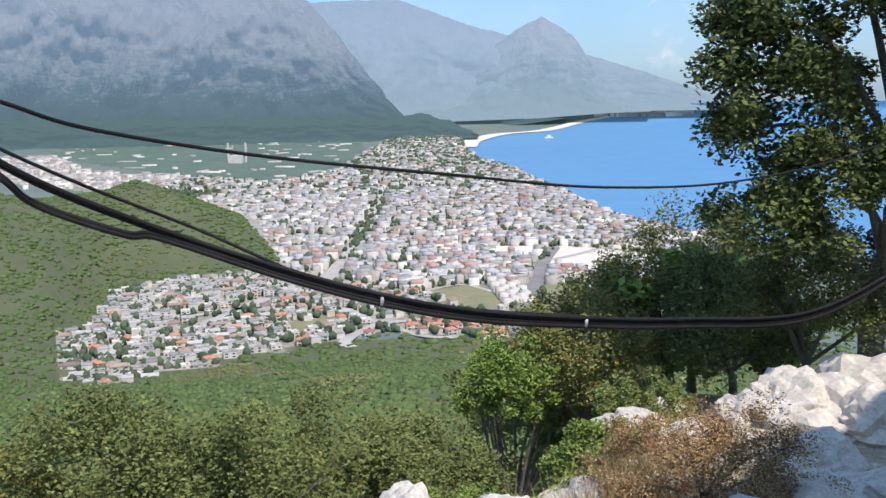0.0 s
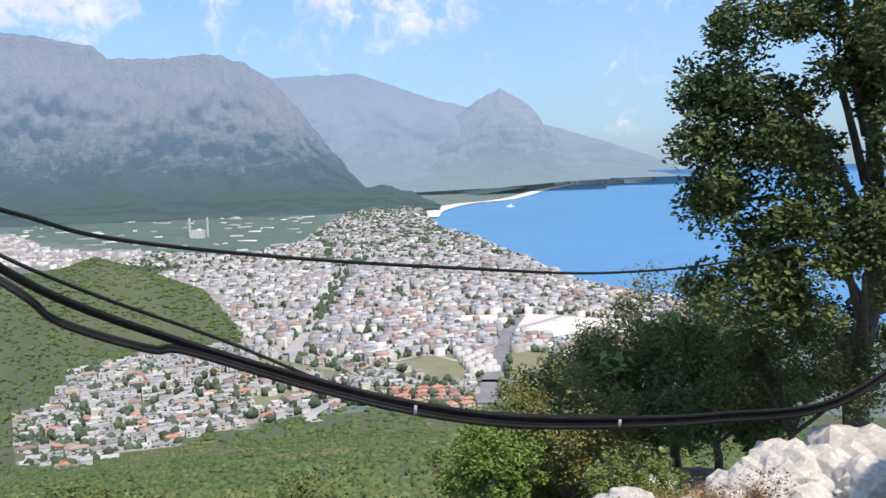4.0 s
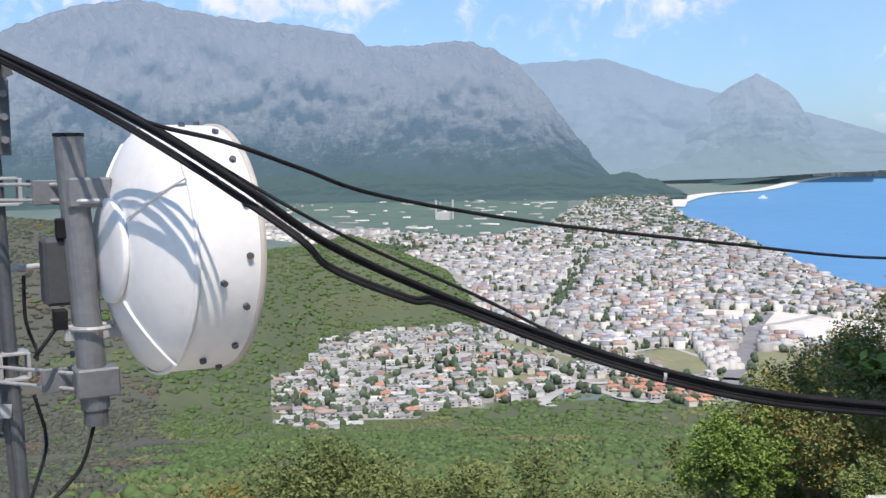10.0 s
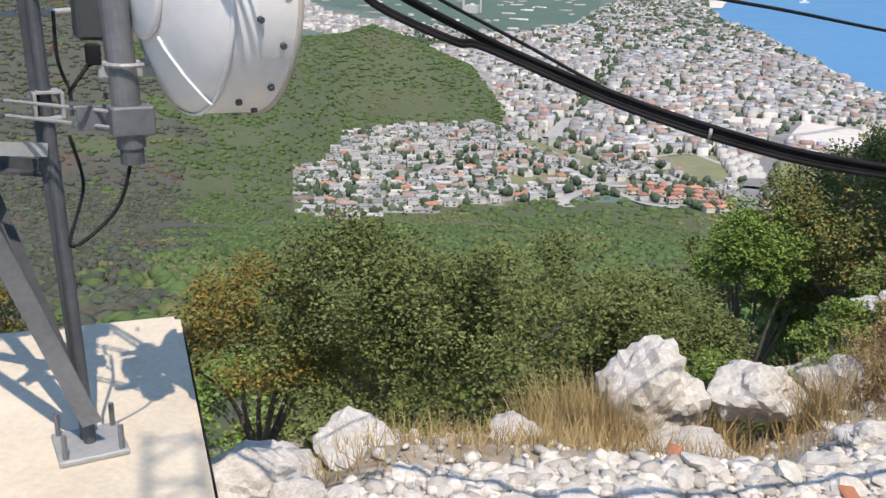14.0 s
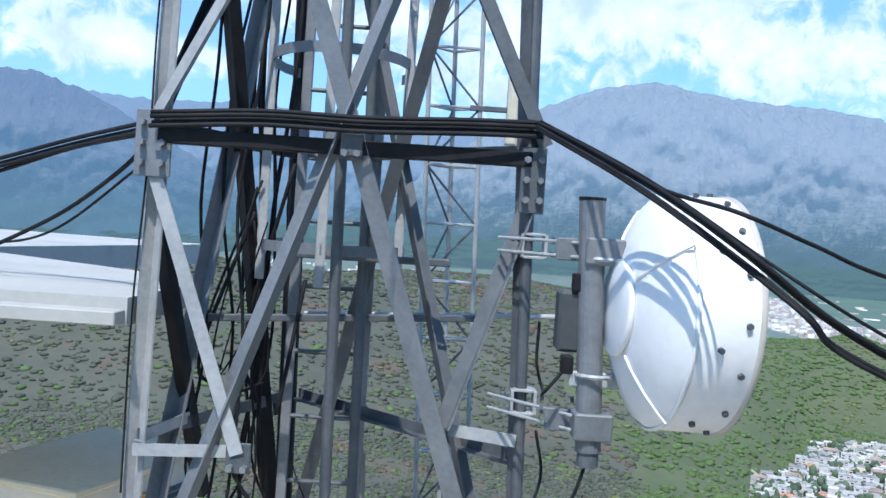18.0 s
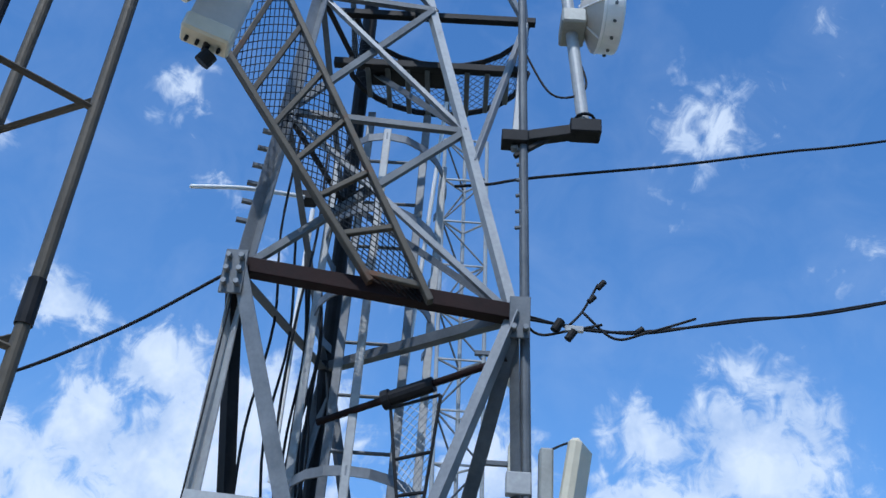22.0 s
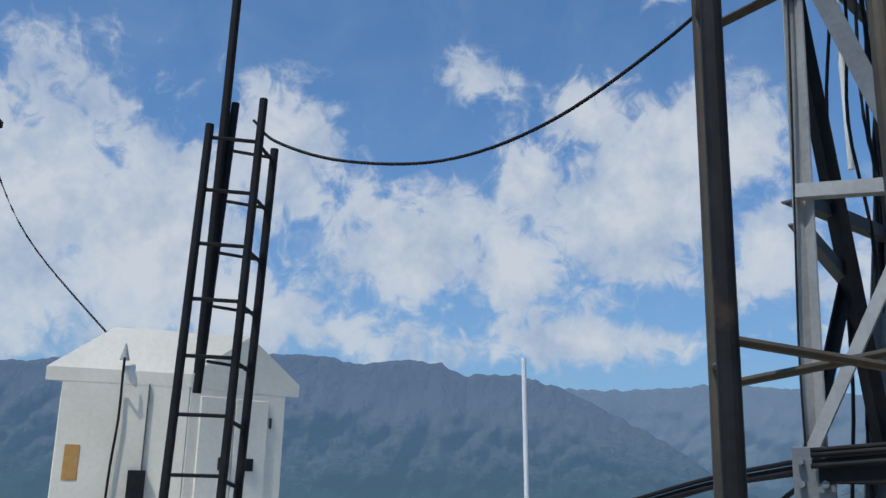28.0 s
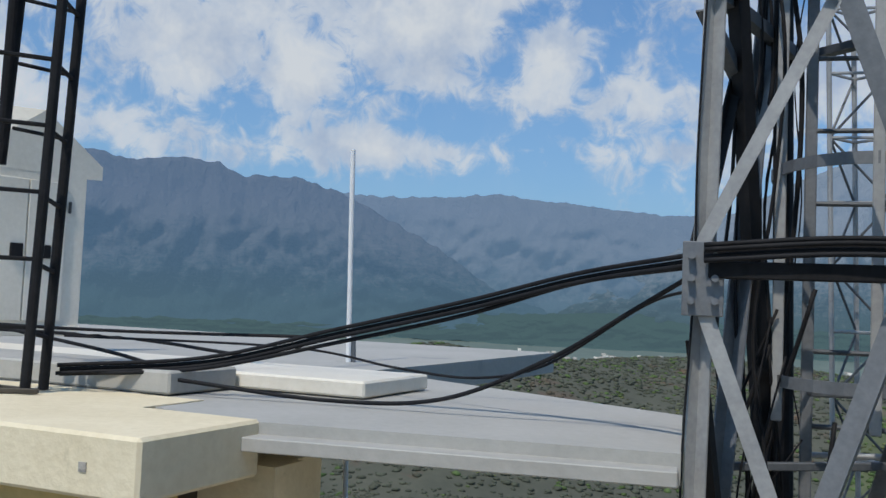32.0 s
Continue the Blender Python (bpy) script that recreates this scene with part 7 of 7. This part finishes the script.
shrub("dark green shrub below the oak", (3.0, 11.0, -.6), (1.0, .9, .8), OLIVE_LEAF, 13, 10000, .070, OAK_LEAF)
shrub("green shrub on the slope", (-.2, 13.0, -2.6), (1.0, .9, .8), OLIVE_LEAF, 14, 8000, .075)
shrub("dusty green shrub on the slope", (-2.6, 9.6, -2.75), (1.1, .9, .75), OLIVE_LEAF, 15, 9000, .065)
shrub("dusty green shrub on the slope", (-3.9, 8.9, -2.6), (1.0, .9, .75), OLIVE_LEAF, 16, 9000, .065)
shrub("reddish dry thorny bush among the stones", (1.0, 6.0, -.72), (.68, .5, .46), DRY_BROWN, 17, 17000, .026, DRY_GRASS, trunk=.02)
shrub("low fresh green bush on the stony shoulder", (.45, 7.9, -1.32), (.42, .4, .30), BRIGHT_LEAF, 21, 5000, .045, OLIVE_LEAF, trunk=.02)
shrub("low olive bush on the stony shoulder", (.95, 8.9, -1.25), (.45, .4, .32), OLIVE_LEAF, 22, 5000, .045, BRIGHT_LEAF, trunk=.02)
shrub("low brown thicket beside the slab", (-4.75, 4.6, -1.0), (.7, .6, .30), BROWN_LEAF, 18, 4500, .045, OLIVE_LEAF)
shrub("low brown thicket beside the slab", (-5.6, 4.3, -1.0), (.7, .6, .30), BROWN_LEAF, 19, 4500, .045, OLIVE_LEAF)
shrub("small green bush behind the slab", (-5.0, 3.3, -.6), (.35, .3, .35), BRIGHT_LEAF, 20, 3500, .04)
for k in range(26):
    g = random.Random(300 + k)
    a, r = g.uniform(-12, 34), g.uniform(13, 34)
    x, y = -r * math.sin(radians(a)), r * math.cos(radians(a))
    s = g.uniform(.8, 1.5) * (1 + r / 40)
    shrub("dusty green scrub on the falling slope", (x, y, float(height(x, y)) + s * .75), (s, s, s * .85), (OLIVE_LEAF, BRIGHT_LEAF, BRIGHT_LEAF, OLIVE_LEAF)[k % 4], 400 + k, 4200, .10 + r * .003, OLIVE_LEAF, clusters=45)


def blades(name, label, spots, n, h, seed, m=DRY_GRASS):
    """Tufts of dry grass: thin upright blades about spots of x, y, spread."""
    g = np.random.default_rng(seed)
    s = np.asarray(spots, float)
    k = g.integers(0, len(s), n)
    xy = s[k, :2] + g.normal(0, 1, (n, 2)) * s[k, 2:3]
    z = height(xy[:, 0], xy[:, 1]) - .02
    p = np.column_stack([xy, z])
    hh = h * g.uniform(.5, 1.4, n)[:, None]
    lean = np.column_stack([g.normal(0, .35, (n, 2)), np.ones(n)])
    side = np.column_stack([g.normal(0, 1, (n, 2)), np.zeros(n)])
    side /= np.linalg.norm(side, axis=1)[:, None]
    w = .0035
    v = np.stack([p - side * w, p + side * w, p + lean * hh], 1)
    f = np.arange(3 * n).reshape(-1, 3)
    return tagged(arrays_ob(name, v.reshape(-1, 3), f, m), label, "grass", kind="stuff")


blades("dry_grass", "golden dry grass tufts between the stones", [(-1.05, 4.75, .16), (-.85, 4.9, .14), (-1.2, 4.6, .1), (-1.5, 4.3, .18), (-.4, 5.1, .2), (.35, 5.5, .25), (.9, 5.9, .3), (1.4, 6.6, .4), (-2.0, 3.95, .15), (-1.8, 4.6, .4), (0.0, 5.6, .5)], 2400, .16, 5)
blades("dry_grass", "golden dry grass at the foot of the slab", [(-1.95, 1.95, .12), (-2.25, 1.7, .15), (-1.75, 2.15, .08), (-2.6, 1.5, .2)], 2200, .12, 6)
blades("dry_grass", "tall golden dry grass beside the white rocks", [(-1.32, 5.45, .12), (-1.15, 5.5, .10), (-1.0, 5.4, .10), (-.45, 5.75, .08), (.12, 5.9, .10), (.6, 6.1, .12)], 3200, .36, 8)
blades("dry_grass", "golden dry grass on the stony shoulder", [(.55, 7.2, .22), (.85, 7.6, .22), (.6, 8.1, .22), (1.2, 8.2, .25), (.3, 7.6, .2), (1.0, 7.0, .2), (.8, 8.6, .25)], 4200, .17, 9)
blades("dry_grass", "straw-coloured grass along the slope's edge", [(-2.4, 4.6, .5), (-1.6, 4.9, .4), (-.6, 5.6, .4), (.6, 6.4, .5), (1.6, 7.8, .6), (2.4, 8.8, .5)], 1800, .12, 7)

ROCK_MESHES = []


def rock_mesh(seed, sub=3, jag=.34):
    bm = bmesh.new()
    bmesh.ops.create_icosphere(bm, subdivisions=sub, radius=1)
    o = Vector((seed * 7.1, seed * 3.3, seed))
    for v in bm.verts:
        n = v.co.normalized()
        big = noise.noise(n * 1.1 + o)
        cell = noise.voronoi(n * 1.9 + o)[0]
        v.co = n * (1 + jag * big + .42 * jag * (cell[1] - cell[0]) + .16 * jag * noise.noise(n * 6 + o) + .12 * jag * noise.noise(n * 13 + o) + .09 * jag * noise.noise(n * 27 + o))
        v.co.z *= .78
        if v.co.z < -.45:
            v.co.z = -.45
    me = bpy.data.meshes.new("rock")
    bm.to_mesh(me)
    bm.free()
    me.materials.append(STONE)
    return me


BOULDERS = [rock_mesh(i, 4, .58) for i in range(6)]


def boulder(label, at, size, turn, k, sink=.15):
    ob = new("boulder", BOULDERS[k])
    z = float(height(at[0], at[1])) if len(at) == 2 else at[2]
    ob.matrix_world = Matrix.Translation((at[0], at[1], z + size[2] * (.45 - sink))) @ Matrix.Rotation(turn, 4, "Z") @ Matrix.Diagonal((*size, 1))
    return tagged(ob, label, "rock")


boulder("grey-white limestone boulder beside the slab", (-2.22, 3.66), (.30, .25, .26), .4, 0, .1)
boulder("small grey limestone boulder beside the slab", (-1.97, 3.45), (.17, .15, .13), 1.4, 1, .1)
boulder("low white rock at the edge of the rubble", (-2.0, 4.12), (.26, .16, .12), 2.2, 2)
boulder("jagged white limestone rock at the slope's edge", (-.80, 5.72, -1.16), (.27, .24, .36), .2, 3, .1)
boulder("rounded white limestone rock", (-.17, 6.0, -1.12), (.32, .24, .22), 1.1, 0, .1)
boulder("rounded white limestone rock", (.34, 6.2, -1.12), (.26, .22, .22), 2.6, 1, .1)
boulder("low white rock in dry grass", (-.5, 5.3), (.24, .2, .10), .9, 2)
boulder("low white rock in dry grass", (-1.35, 4.75), (.18, .13, .09), 1.9, 4)
for at, s, t, k in (((2.35, 9.25), (.45, .4, .46), .3, 3), ((2.65, 9.3), (.6, .5, .50), 1.7, 0), ((3.2, 9.6), (.7, .55, .6), 2.9, 1), ((1.95, 9.3), (.26, .22, .2), 2.0, 4), ((3.0, 8.8), (.6, .5, .4), 1.2, 5)):
    boulder("large pitted white limestone rock", at, s, t, k)
for at, s, t, k in (((.36, 8.9), (.34, .25, .18), .5, 1), ((.0, 9.2), (.3, .25, .18), 1.3, 2), ((.78, 8.25), (.30, .24, .17), 2.3, 3), ((1.15, 7.7), (.26, .2, .15), 1.0, 2), ((1.2, 9.6), (.22, .2, .15), .1, 4)):
    boulder("white rock under the shrubs", at, s, t, k)
for at, s, t, k in (((1.15, 5.2), (.55, .36, .42), .6, 0), ((.70, 4.9), (.38, .3, .24), 1.9, 1), ((1.65, 5.9), (.4, .32, .28), 2.5, 3), ((1.9, 6.8), (.5, .4, .4), .9, 2), ((.35, 5.0), (.26, .2, .16), 1.1, 5), ((2.2, 6.3), (.45, .35, .3), .2, 4), ((1.35, 7.3), (.4, .3, .26), 1.5, 5)):
    boulder("rough grey limestone outcrop in the shade", at, (s[0] * .72, s[1] * .72, s[2] * .6), t, k)

# rubble bank: larger stones singly, small ones joined
stones = [rock_mesh(20 + i, 2, .55) for i in range(6)]
for me in stones:
    me.name = "stone"
    me.materials.clear()
    me.materials.append(PALE_RUBBLE)
bank = thing("rubble_bank", "bright white limestone rubble spilled beside the slab", "rubble")
gr = random.Random(9)
placed = 0
while placed < 290:
    x, y = gr.uniform(-2.1, 1.0), gr.uniform(2.4, 5.2)
    t = (y - 3.2) - (x + 1.9) * .62
    if t > .38 or t < -1.6 or (x < -1.62 and y < 3.2):
        continue
    s = gr.choice((.025, .03, .035, .045, .06, .08)) * gr.uniform(.7, 1.3)
    ob = new("stone", gr.choice(stones))
    ob.parent = bank
    ob.matrix_local = Matrix.Translation((x, y, float(height(x, y)) + s * .3)) @ Euler((gr.uniform(-.5, .5), gr.uniform(-.5, .5), gr.uniform(0, 6))).to_matrix().to_4x4() @ Matrix.Diagonal((s * 1.25, s, s * .75, 1))
    placed += 1


def small_stones(name, label, n, region, lo_, hi_, seed, m=RUBBLE):
    """Many small angular stones in one mesh."""
    g = np.random.default_rng(seed)
    bm = bmesh.new()
    bmesh.ops.create_icosphere(bm, subdivisions=1, radius=1)
    base = np.array([v.co for v in bm.verts])
    tri = np.array([[v.index for v in f.verts] for f in bm.faces])
    bm.free()
    pts = []
    while len(pts) < n:
        x, y = g.uniform(-2.6, 2.6, 4000), g.uniform(1.8, 8.5, 4000)
        keep = region(x, y)
        pts += list(zip(x[keep], y[keep]))
    pts = np.array(pts[:n])
    z = height(pts[:, 0], pts[:, 1])
    s = lo_ + (hi_ - lo_) * g.random(n) ** 3
    v = base[None] * (1 + g.normal(0, .22, (n, len(base), 1)))
    v = v * (s[:, None, None] * np.stack([g.uniform(.8, 1.5, n), g.uniform(.6, 1.1, n), g.uniform(.4, .8, n)], 1)[:, None])
    a = g.uniform(0, 6.28, n)
    c, d = np.cos(a)[:, None], np.sin(a)[:, None]
    v = np.stack([v[..., 0] * c - v[..., 1] * d, v[..., 0] * d + v[..., 1] * c, v[..., 2]], -1)
    v = v + np.column_stack([pts, z + s * .25])[:, None]
    f = (np.arange(n)[:, None, None] * len(base) + tri[None]).reshape(-1, 3)
    return tagged(arrays_ob(name, v.reshape(-1, 3), f, m), label, "stones", kind="stuff")


bank_zone = lambda x, y: ((y - 3.2) - (x + 1.9) * .62 < .42) & ((y - 3.2) - (x + 1.9) * .62 > -2.2) & ~((x < -1.6) & (y < 3.1)) & (np.hypot(x, y) < 6)
small_stones("limestone_gravel", "white limestone chips and gravel", 17000, bank_zone, .010, .055, 31)
small_stones("scattered_stones", "pale stones scattered in dry soil", 2500, lambda x, y: (np.hypot(x, y) < 8) & (y > 2.4) & ~((x < -1.6) & (y < 3.3)), .008, .05, 32)

bricks = bmesh.new()
add_box(bricks, (.11, .09, .06), Matrix.Identity(4), .008)
brick_me = bpy.data.meshes.new("brick")
for v in bricks.verts:
    v.co += Vector((noise.noise(v.co * 31), noise.noise(v.co * 29 + Vector((3, 1, 2))), noise.noise(v.co * 37))) * .018
bricks.to_mesh(brick_me)
bricks.free()
brick_me.materials.append(BRICK)
for k, (x, y) in enumerate(((-.98, 3.28), (-.98, 3.12), (-.78, 3.18), (-.86, 2.98), (-.62, 3.08), (-1.2, 3.05), (-.55, 4.6), (.2, 4.3), (-.3, 3.6), (-.55, 2.92))):
    ob = new("broken_brick", brick_me)
    ob.matrix_world = Matrix.Translation((x, y, float(height(x, y)) + .03)) @ Euler((gr.uniform(-.5, .5), gr.uniform(-.5, .5), gr.uniform(0, 6))).to_matrix().to_4x4() @ Matrix.Diagonal((gr.uniform(.5, 1), gr.uniform(.6, 1), .8, 1))
    tagged(ob, "broken red brick lying in white rubble", "brick", "bricks in the rubble")
for k, (x, y, w, d, t) in enumerate(((-1.62, 2.86, .24, .20, .5), (-1.36, 2.62, .20, .15, 1.0), (-1.1, 2.72, .13, .1, .2), (-1.4, 2.35, .14, .1, .7), (-.8, 2.45, .2, .15, 1.3))):
    ob = mesh_ob("concrete_chunk", box((w, d, .09), Matrix.Identity(4), .012), CONCRETE_SIDE if k else CONCRETE)
    ob.matrix_world = Matrix.Translation((x, y, float(height(x, y)) + .06)) @ Euler((.25 * (k == 0), .15, t)).to_matrix().to_4x4()
    tagged(ob, "broken slab of pale concrete in the rubble", "concrete", "concrete chunks")

# ---- woods on the slopes and trees in the town ----
PINE = mat("pine_canopy", (.062, .102, .038), (.114, .160, .058), rough=1.0, scale=.05, fine=.8, bump=0, island=.20, spec=.1)
DRY_WOOD = mat("dry_wood_canopy", (.062, .070, .050), (.104, .110, .080), rough=1.0, scale=.012, fine=.5, bump=0, spots=(.135, .095, .066), spot_scale=.010, spot_at=.56, island=.18, spec=.1)
SCRUB = mat("slope_scrub", (.100, .120, .048), (.168, .180, .076), rough=1.0, scale=.03, fine=.8, bump=0, island=.22, spec=.1)
TOWN_TREE = mat("town_tree_canopy", (.052, .080, .045), (.105, .135, .085), rough=1.0, scale=.05, fine=.8, bump=0, island=.3, spec=.1)


def canopy_blobs(name, label, pts, size, m, seed, squash=1.0, sub=1):
    """Rough crowns, one uneven lump each, in one mesh."""
    g = np.random.default_rng(seed)
    bm = bmesh.new()
    bmesh.ops.create_icosphere(bm, subdivisions=sub, radius=1)
    base = np.array([v.co for v in bm.verts])
    tri = np.array([[v.index for v in f.verts] for f in bm.faces])
    bm.free()
    n = len(pts)
    v = base[None] * (1 + g.normal(0, .17, (n, len(base), 1)))
    v[..., 2] *= np.broadcast_to(np.asarray(squash, float), (n,))[:, None]
    v = v * size[:, None, None]
    v = v + pts[:, None]
    p, _ = drawn_in(v.reshape(-1, 3))
    f = (np.arange(n)[:, None, None] * len(base) + tri[None]).reshape(-1, 3)
    return tagged(arrays_ob(name, p, f, m, smooth=True), label, "trees", kind="stuff")


def woods():
    g = np.random.default_rng(77)
    bands = [(34, 90, 3200, .9), (90, 200, 9000, 1.3), (200, 420, 24000, 1.5), (420, 900, 44000, 2.0), (900, 2000, 34000, 3.4)]
    shape = [[], [], []]
    pine_p, pine_s, scrub_p, scrub_s, dry_p, dry_s = [], [], [], [], [], []
    for r0, r1, n, s in bands:
        a = g.uniform(-18, 94, n)
        r = np.sqrt(g.uniform(r0 ** 2, r1 ** 2, n))
        x, y = -r * np.sin(np.radians(a)), r * np.cos(np.radians(a))
        ok = ~is_town(x, y) & ~inside(SEA_AREA, x, y)
        bare = wobble(x, y, 70, 3) + .6 * wobble(x, y, 23, 8)
        ok &= (bare < .52) | (g.random(n) < .25)
        ok &= ~((a < 14) & (r > 1180))
        x, y, r, a = x[ok], y[ok], r[ok], a[ok]
        z = height(x, y)
        size = s * (.60 + 1.15 * g.random(len(x)) ** 1.5)
        pts = np.column_stack([x, y, z + size * np.where(r > 420, .12, .35)])
        dry = (a > 36 + 6 * wobble(x, y, 60, 2)) & (r > 60) & (g.random(len(x)) < .85)
        sc = ((r < 420) & (g.random(len(x)) < .5) | (wobble(x, y, 90, 5) > .35)) & ~dry
        tall = np.where(r > 420, .5, .95)
        shape[0].append(tall[~sc & ~dry]), shape[1].append(tall[sc] * .9), shape[2].append(tall[dry] * .9)
        dry_p.append(pts[dry]), dry_s.append(size[dry])
        pine_p.append(pts[~sc & ~dry]), pine_s.append(size[~sc & ~dry])
        scrub_p.append(pts[sc]), scrub_s.append(size[sc])
    canopy_blobs("pine_woods", "dense green pine woods on the hills", np.concatenate(pine_p), np.concatenate(pine_s), PINE, 5, np.concatenate(shape[0]))
    canopy_blobs("slope_scrub", "olive-brown scrub on the slopes", np.concatenate(scrub_p), np.concatenate(scrub_s) * .8, SCRUB, 6, np.concatenate(shape[1]))
    canopy_blobs("dry_woods", "brownish dry woods and scrub on the western hills", np.concatenate(dry_p), np.concatenate(dry_s), DRY_WOOD, 7, np.concatenate(shape[2]))
    # town trees
    pts, size = [], []
    for _ in range(21000):
        y = 800 * (6800 / 800) ** g.random()
        x = g.uniform(-1200, 330)
        one = (np.array([x]), np.array([y]))
        if is_town(*one)[0] and not blocked(x, y) and not (y < 1500 and on_road(x, y, 1)):
            s = g.uniform(2.4, 5.4) * (1 + max(0, y - 1500) / 3600)
            pts.append((x, y, SEA + 2 + s * .9))
            size.append(s)
    canopy_blobs("town_trees", "dark green trees between the houses", np.array(pts), np.array(size), TOWN_TREE, 8, 1.2)


woods()
